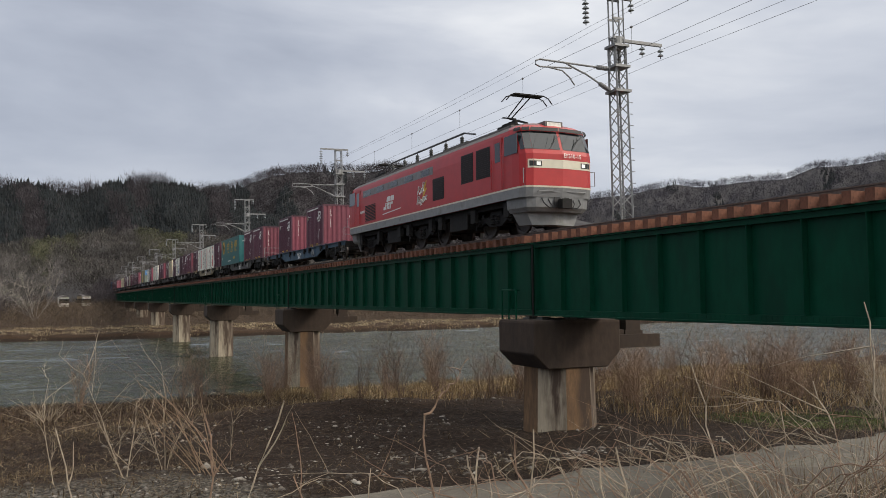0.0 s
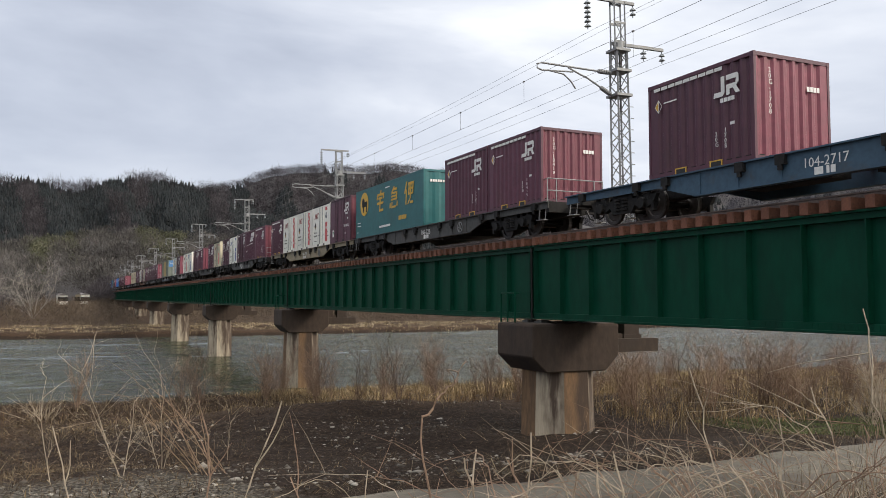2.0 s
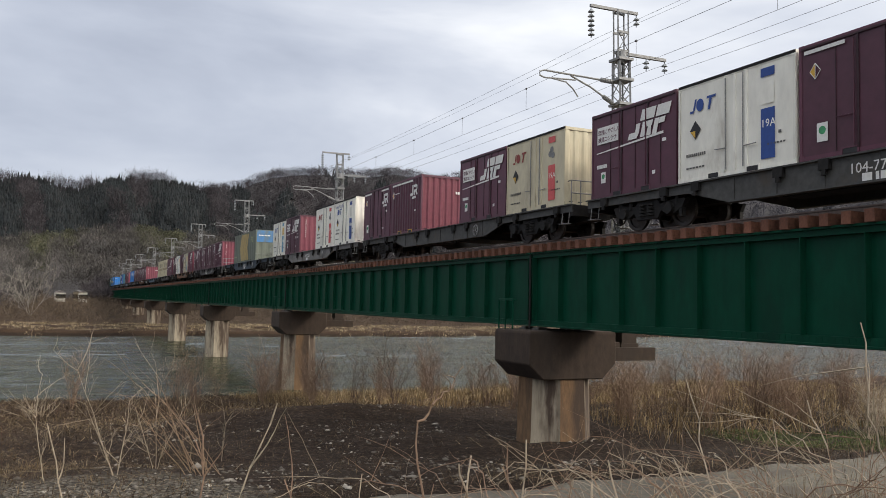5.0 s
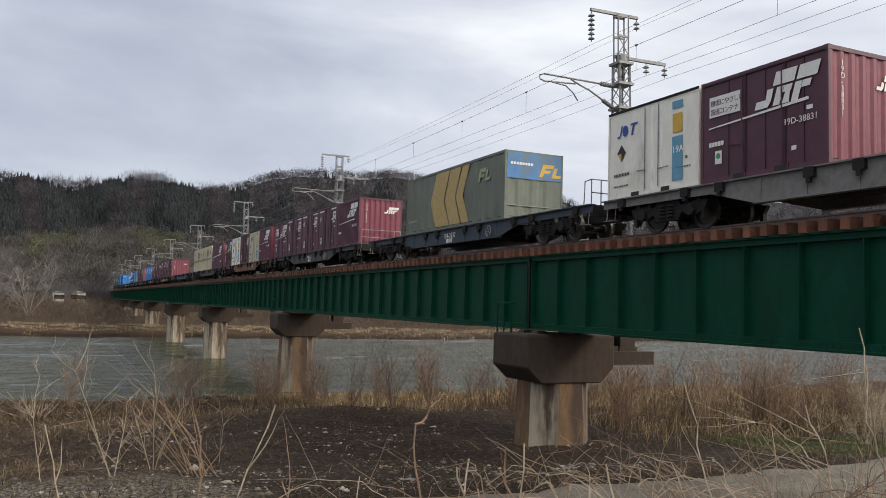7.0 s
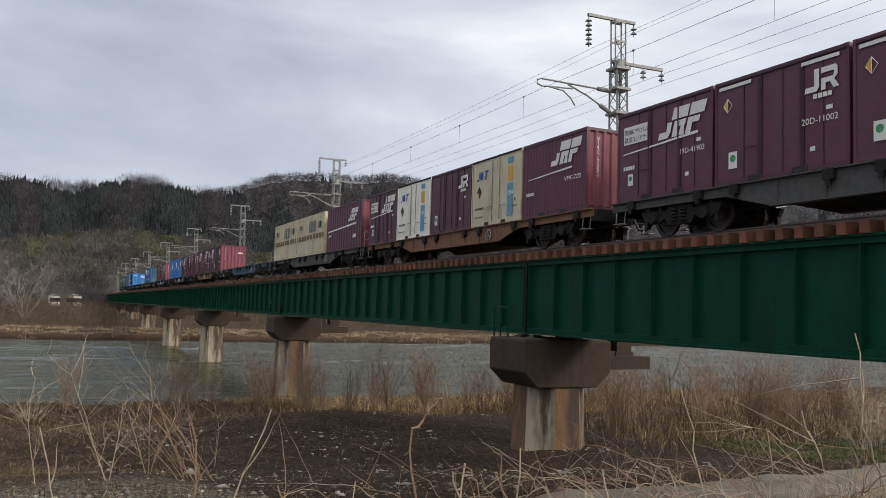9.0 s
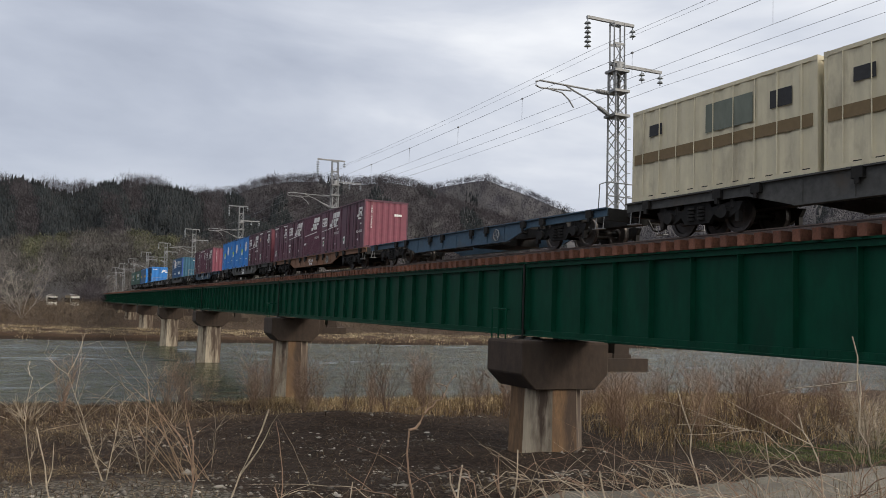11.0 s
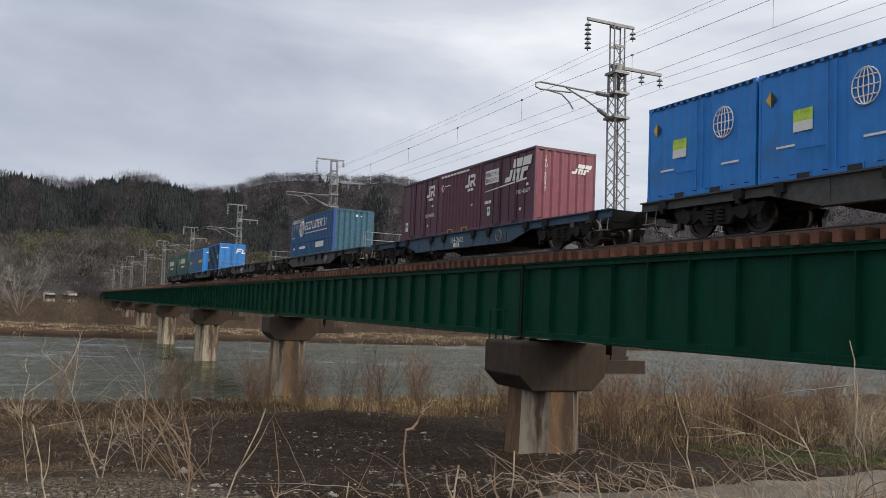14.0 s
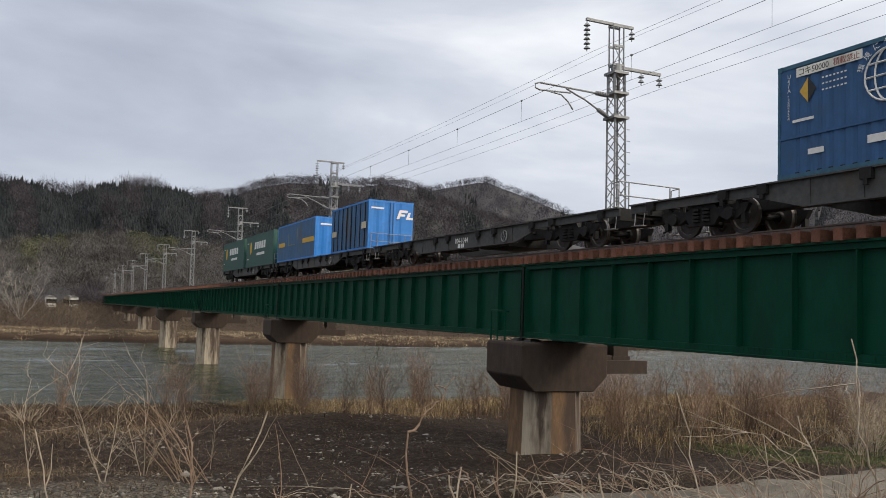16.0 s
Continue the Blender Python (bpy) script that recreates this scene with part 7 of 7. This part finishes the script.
def cane(name, label, foot, tip, bow, r, twigs, seed, material):
    """A single arching stem from foot to tip, bowed sideways, with a few side shoots."""
    rnd = random.Random(seed)
    a, b, o = Vector(foot), Vector(tip), Vector(bow)
    bm = bmesh.new()
    n = 14
    pts = []
    w1, w2, size = rnd.uniform(0, 6.3), rnd.uniform(0, 6.3), rnd.uniform(0.015, 0.05) * (b - a).length
    for i in range(n + 1):
        t = i / n
        pts.append(a.lerp(b, t) + o * 4 * t * (1 - t) + Vector((math.sin(w1 + 7 * t) - math.sin(w1), 0, math.sin(w2 + 9 * t) - math.sin(w2))) * size * (1 - t) * 2 + Vector((rnd.gauss(0, 0.012), rnd.gauss(0, 0.012), rnd.gauss(0, 0.012))) * (1 if 0 < i else 0))
    tube(bm, pts, r, 6, r * 0.45)
    for _ in range(twigs):
        i = rnd.randrange(2, n)
        d = (pts[i + 1] - pts[i]).normalized()
        branch(bm, pts[i], d * 0.6 + Vector((rnd.gauss(0, 0.7), rnd.gauss(0, 0.5), rnd.gauss(0.25, 0.5))), (b - a).length * rnd.uniform(0.12, 0.35), r * 0.5, 0, 4, 0.12, rnd)
    return tagged(part(name, bm, material), label, "bramble", "foreground brambles")


def near_point(bearing, drop, dist):
    """A place at a bearing (degrees from the track's direction) and an angle below the eye's level."""
    a, e = radians(bearing), radians(drop)
    return EYE + Vector((math.sin(a), math.cos(a), math.tan(e))) * dist


def build_brambles():
    P, R = "pale dry bramble cane in roadside brush", "reddish-brown bramble cane in roadside brush"
    p, r = M["twig_pale"], M["twig_red"]
    # Bearing, elevation and distance of foot and tip, sideways bow, thickness.
    rows = [
        (P, p, (15.4, -14.5, 6.0), (13.8, -6.9, 6.2), (-0.24, 0.05, 0.02), 0.014, 1),
        (R, r, (23.7, -15.5, 5.6), (23.4, -8.2, 5.8), (0.0, 0.0, 0.0), 0.014, 2),
        (R, r, (23.4, -8.2, 5.8), (26.3, -4.3, 6.0), (0.03, 0.0, -0.04), 0.010, 4),
        (P, p, (26.6, -15.5, 5.2), (27.3, -10.6, 5.4), (-0.08, 0.0, 0.10), 0.013, 1),
        (P, p, (27.6, -15.5, 5.2), (26.4, -10.9, 5.0), (0.06, 0.0, 0.12), 0.012, 2),
        (P, p, (31.4, -14.6, 5.6), (34.0, -11.6, 5.5), (0.0, 0.0, 0.02), 0.018, 1),
        (R, r, (16.0, -14.7, 5.4), (25.8, -14.4, 5.0), (0.0, 0.0, 0.10), 0.012, 4),
        (P, p, (21.5, -14.8, 5.0), (31.0, -14.2, 5.2), (0.0, 0.0, 0.06), 0.011, 3),
        (P, p, (25.4, -13.0, 5.4), (31.0, -9.2, 5.6), (0.10, 0.0, -0.32), 0.011, 2),
        (R, r, (37.5, -15.2, 4.8), (29.5, -11.4, 5.2), (0.0, 0.0, 0.14), 0.014, 3),
        (P, p, (44.8, -13.5, 5.5), (41.6, -6.2, 6.0), (0.08, 0.0, 0.0), 0.009, 2),
        (P, p, (39.5, -15.0, 4.6), (36.5, -11.4, 4.8), (0.05, 0.0, 0.06), 0.011, 3),
        (R, r, (47.0, -15.5, 4.6), (40.5, -13.0, 4.6), (0.0, 0.0, 0.16), 0.010, 4),
        (P, p, (52.5, -14.0, 5.0), (46.0, -12.2, 5.0), (0.0, 0.0, 0.20), 0.010, 4),
        (P, p, (50.5, -15.5, 4.4), (44.0, -12.8, 4.4), (0.0, 0.0, 0.18), 0.010, 4),
        (P, p, (54.0, -13.0, 5.6), (49.0, -8.2, 6.2), (0.0, 0.0, 0.08), 0.010, 5),
        (P, p, (53.5, -10.8, 7.0), (52.3, -3.8, 7.2), (-0.04, 0.0, 0.0), 0.012, 6),
        (R, r, (9.8, -13.8, 6.2), (8.6, -7.8, 6.4), (0.05, 0.0, 0.02), 0.013, 4),
        (P, p, (34.5, -15.4, 4.6), (35.5, -12.0, 4.7), (0.05, 0.0, 0.1), 0.010, 2),
        (P, p, (29.0, -15.4, 4.6), (28.0, -12.4, 4.8), (-0.04, 0.0, 0.05), 0.009, 2),
        (R, r, (19.0, -15.2, 5.0), (14.5, -12.0, 5.4), (0.0, 0.0, 0.10), 0.010, 3),
        (P, p, (18.0, -15.2, 5.0), (19.5, -11.6, 5.2), (0.06, 0.0, 0.02), 0.008, 2),
        (P, p, (1.0, -12.2, 7.5), (-0.4, -7.9, 7.8), (0.05, 0.0, 0.0), 0.013, 2),
    ]
    rnd = random.Random(77)
    for k in range(46):
        # A loose tangle, thicker towards the road under the bridge.
        u = rnd.random() ** 0.6
        brg = 17 + 38 * u + rnd.uniform(-2, 2)
        low = -13.1 + 0.075 * max(0, brg - 25)
        pale = rnd.random() < 0.55
        rows.append((P if pale else R, p if pale else r, (brg, -27.0, rnd.uniform(4.2, 5.6)), (brg + rnd.choice((-1, 1)) * rnd.uniform(7, 17), low + rnd.uniform(-1.8, 1.6), rnd.uniform(4.2, 6.5)),
                     (rnd.uniform(-0.2, 0.2), 0.0, rnd.uniform(0.30, 0.75)), rnd.uniform(0.004, 0.009), rnd.randrange(2, 6)))
    for k in range(95):
        # Low arching runners in front of the track beside the bridge.
        brg = 35 + 23 * rnd.random() ** 0.7
        low = -13.6 + 0.20 * (brg - 36) + rnd.uniform(-1.8, 1.8)
        pale = rnd.random() < 0.42
        rows.append((P if pale else R, p if pale else r, (brg, -27.0, rnd.uniform(4.6, 6.2)), (brg + rnd.choice((-1, 1)) * rnd.uniform(5, 14), low, rnd.uniform(4.6, 6.6)),
                     (rnd.uniform(-0.3, 0.3), rnd.uniform(-0.2, 0.2), rnd.uniform(0.35, 0.8)), rnd.uniform(0.004, 0.009), rnd.randrange(3, 7)))
    for i, (label, material, foot, tip, bow, thick, twigs) in enumerate(rows):
        if i < 23 and foot[0] > 36:
            foot, tip = ((q[0], q[1] + 0.13 * (q[0] - 28), q[2]) for q in (foot, tip))
        a, b = near_point(*foot), near_point(*tip)
        gap = a.z - float(ground_z(a.x, a.y))
        if i != 2 and gap > 0:
            # Root it in the slope.
            a = a + Vector((a.x * -0.03, a.y * -0.03, -gap - 0.05))
        cane("bramble_cane", label, a, b, bow, thick * (0.95 if i < 26 else 0.62), twigs, 100 + i, material)


build_shrubs()
build_brambles()


def build_grass():
    bare = lambda x, y: ~((np.abs(x - 11) < 9 + 1.5 * np.sin(y)) & (y > 16.5) & (y < 35)) | (RNG.random(len(x)) < 0.16)
    verge = lambda x, y: (y > road_far(x) - 0.15 + RNG.normal(0, 0.3, len(x)))
    brown = lambda x, y: bare(x, y) & verge(x, y) & ((x < 21.5 + RNG.normal(0, 1.2, len(x))) | (y > 22.3) | (RNG.random(len(x)) < 0.12))
    tri_mesh("bank_stalks", *blades(60000, (-12, 42), (14.9, 36), 0.06, 0.22, 0.009, 3.0, brown), M["brown_reed"], "matted brown dead stalks on the bank", "grass")
    tri_mesh("bank_straw", *blades(23000, (9, 46), (34, 52), 0.25, 0.70, 0.011, 0.9), M["gold_reed"], "tall straw-coloured dead grass near the water", "grass")
    tri_mesh("bank_mat", *blades(26000, (-14, 11), (33, 52), 0.10, 0.38, 0.010, 2.2), M["brown_reed"], "flattened brown grass beside the river", "grass")
    tri_mesh("bank_wisps", *blades(5000, (-14, 12), (30, 52), 0.15, 0.5, 0.009, 1.8), M["reed"], "thin wisps of straw on the bank", "grass")
    tri_mesh("bank_litter", *blades(16000, (-12, 44), (14.9, 34), 0.10, 0.34, 0.007, 4.0, brown), M["reed"], "fallen straw on the bank", "grass")
    tri_mesh("bank_thatch", *blades(30000, (-14, 44), (14.9, 50), 0.05, 0.16, 0.006, 4.5, brown), M["far_reed"], "fine pale thatch of fallen grass", "grass")
    lv, lf = blades(5200, (-8, 42), (10.5, 21), 0.03, 0.10, 0.006, 4.5, lambda x, y: (y < road_far(x) + 0.3) & (RNG.random(len(x)) < 0.25 + 0.75 * np.exp((y - road_far(x)) / 0.8)))
    lv[:, 2] += 0.085
    tri_mesh("road_litter", lv, lf, M["far_reed"], "fallen straw and twigs on the gravel track", "litter")
    tri_mesh("tall_dead_grass", *blades(6500, (18.5, 40), (21.5, 36), 0.3, 0.95, 0.009, 0.8), M["gold_reed"], "tall dead grass between the shrubs", "grass")
    tri_mesh("flattened_straw", *blades(11000, (-12, 8), (18.6, 34), 0.08, 0.26, 0.0055, 3.6, lambda x, y: bare(x, y) & (RNG.random(len(x)) < 0.35 + 0.65 * (np.sin(x * 1.1 + np.sin(y)) * np.sin(y * 0.9 + 0.5 * x) > -0.1))), M["reed"], "flattened pale straw over brown litter", "grass")
    tri_mesh("earth_litter", *blades(9000, (1, 18), (20, 34.5), 0.03, 0.12, 0.006, 4.5), M["brown_reed"], "fine twigs and dead leaves on the bare earth", "litter")
    tri_mesh("bank_green", *blades(52000, (20.5, 42), (15.6, 23), 0.05, 0.18, 0.008, 1.3, lambda x, y: verge(x, y) & (np.sin(x * 0.9 + 1.3 * np.sin(y * 0.8)) + np.sin(y * 1.7 + x * 0.4) + RNG.normal(0, 0.6, len(x)) > -0.7)), M["green_grass"], "fresh short grass beside the road", "grass")
    hedge = lambda x, y: (np.degrees(np.arctan2(x, y)) > 33 + RNG.normal(0, 4, len(x)))
    tri_mesh("hedge_weeds", *blades(1500, (3.2, 8.6), (2.6, 6.2), 0.8, 1.6, 0.0030, 0.55, hedge), M["reed"], "tall dry weeds on the slope below the viewpoint", "weeds")
    tri_mesh("slope_grass", *blades(9000, (-6, 16), (2.5, 9.5), 0.1, 0.35, 0.007, 0.8), M["reed"], "dead grass on the slope below the viewpoint", "grass")


build_grass()


def build_stones():
    n = 3600
    x, y = RNG.uniform(1, 17, n), RNG.uniform(17, 33, n)
    near_heap = np.sin(x * 0.8 + 1.2 * np.sin(y * 0.6)) + np.sin(y * 0.9 + x * 0.3) + RNG.normal(0, 0.5, n) > 0.1
    x, y = x[near_heap], y[near_heap]
    x2, y2 = RNG.uniform(-8, 10, 700), 17.6 + np.abs(RNG.normal(0, 1.4, 700))
    x, y = np.concatenate([x, x2]), np.concatenate([y, road_far(x2) + (y2 - 17.2)])
    z = ground_z(x, y)
    r = 0.012 + RNG.gamma(1.3, 0.017, len(x))
    dirs = np.array([(1, 0, 0), (-1, 0, 0), (0, 1, 0), (0, -1, 0), (0, 0, 1), (0, 0, -1), (0.7, 0.7, 0.35), (-0.7, 0.7, 0.35), (0.7, -0.7, 0.35), (-0.7, -0.7, 0.35)])
    d = dirs[None] * r[:, None, None] * RNG.uniform(0.4, 1.45, (len(x), 10, 1)) * np.array([1, 1, 0.65])
    v = (np.stack([x, y, z], -1)[:, None] + d).reshape(-1, 3)
    tri = np.array([(4, 0, 6), (4, 6, 2), (4, 2, 7), (4, 7, 1), (4, 1, 9), (4, 9, 3), (4, 3, 8), (4, 8, 0), (5, 6, 0), (5, 2, 6), (5, 7, 2), (5, 1, 7), (5, 9, 1), (5, 3, 9), (5, 8, 3), (5, 0, 8)])
    f = (np.arange(len(x))[:, None, None] * 10 + tri[None]).reshape(-1, 3)
    tri_mesh("bank_stones", v, f, M["stone"], "loose grey stones on the dark earth", "stones")


build_stones()


def build_house(x, y, w, d, h, wall, roof, label, turn):
    m = thing("house", label, "house", "far houses", Matrix.Translation((x, y, float(ground_z(x, y)))) @ pose(0, 0, 0, 0, 0, turn))
    part("wall", boxes((-w / 2, w / 2, -d / 2, d / 2, -1, h)), wall, m)
    bm = bmesh.new()
    prism(bm, [(-w / 2 - 0.2, h), (w / 2 + 0.2, h), (0, h + w * 0.25)], lambda u, v, k: Vector((u, k - d / 2 - 0.4, v)), d + 0.8)
    part("roof", bm, roof, m)
    for k in range(2):
        part("window", boxes((-w / 4 + k * w / 2 - 0.7, -w / 4 + k * w / 2 + 0.7, -d / 2 - 0.05, -d / 2 + 0.02, 1.0, 2.2)), M["glass"], m)


build_house(-0.6, 266, 2.6, 3, 2.7, M["cream"], M["roofgrey"], "small white-walled house with dark roof", 10)
build_house(4.4, 268, 2.0, 3, 2.9, M["sole_beige"], M["roofgrey"], "small pale house with grey roof", -15)
build_house(5.6, 266, 2.2, 3, 2.9, M["cream"], M["roofgrey"], "small pale shed with dark roof", 5)
build_house(-8.5, 282, 6, 5, 3.0, M["cap"], M["roofgrey"], "brown-walled house with dark roof", 5)


def motions():
    for ob, y, z in CARS:
        walk(ob, [(t, pose(TX, y - travelled(t), z)) for t in (0, 2, 4, 6, 8, 10, 12, 14, 16)])


motions()
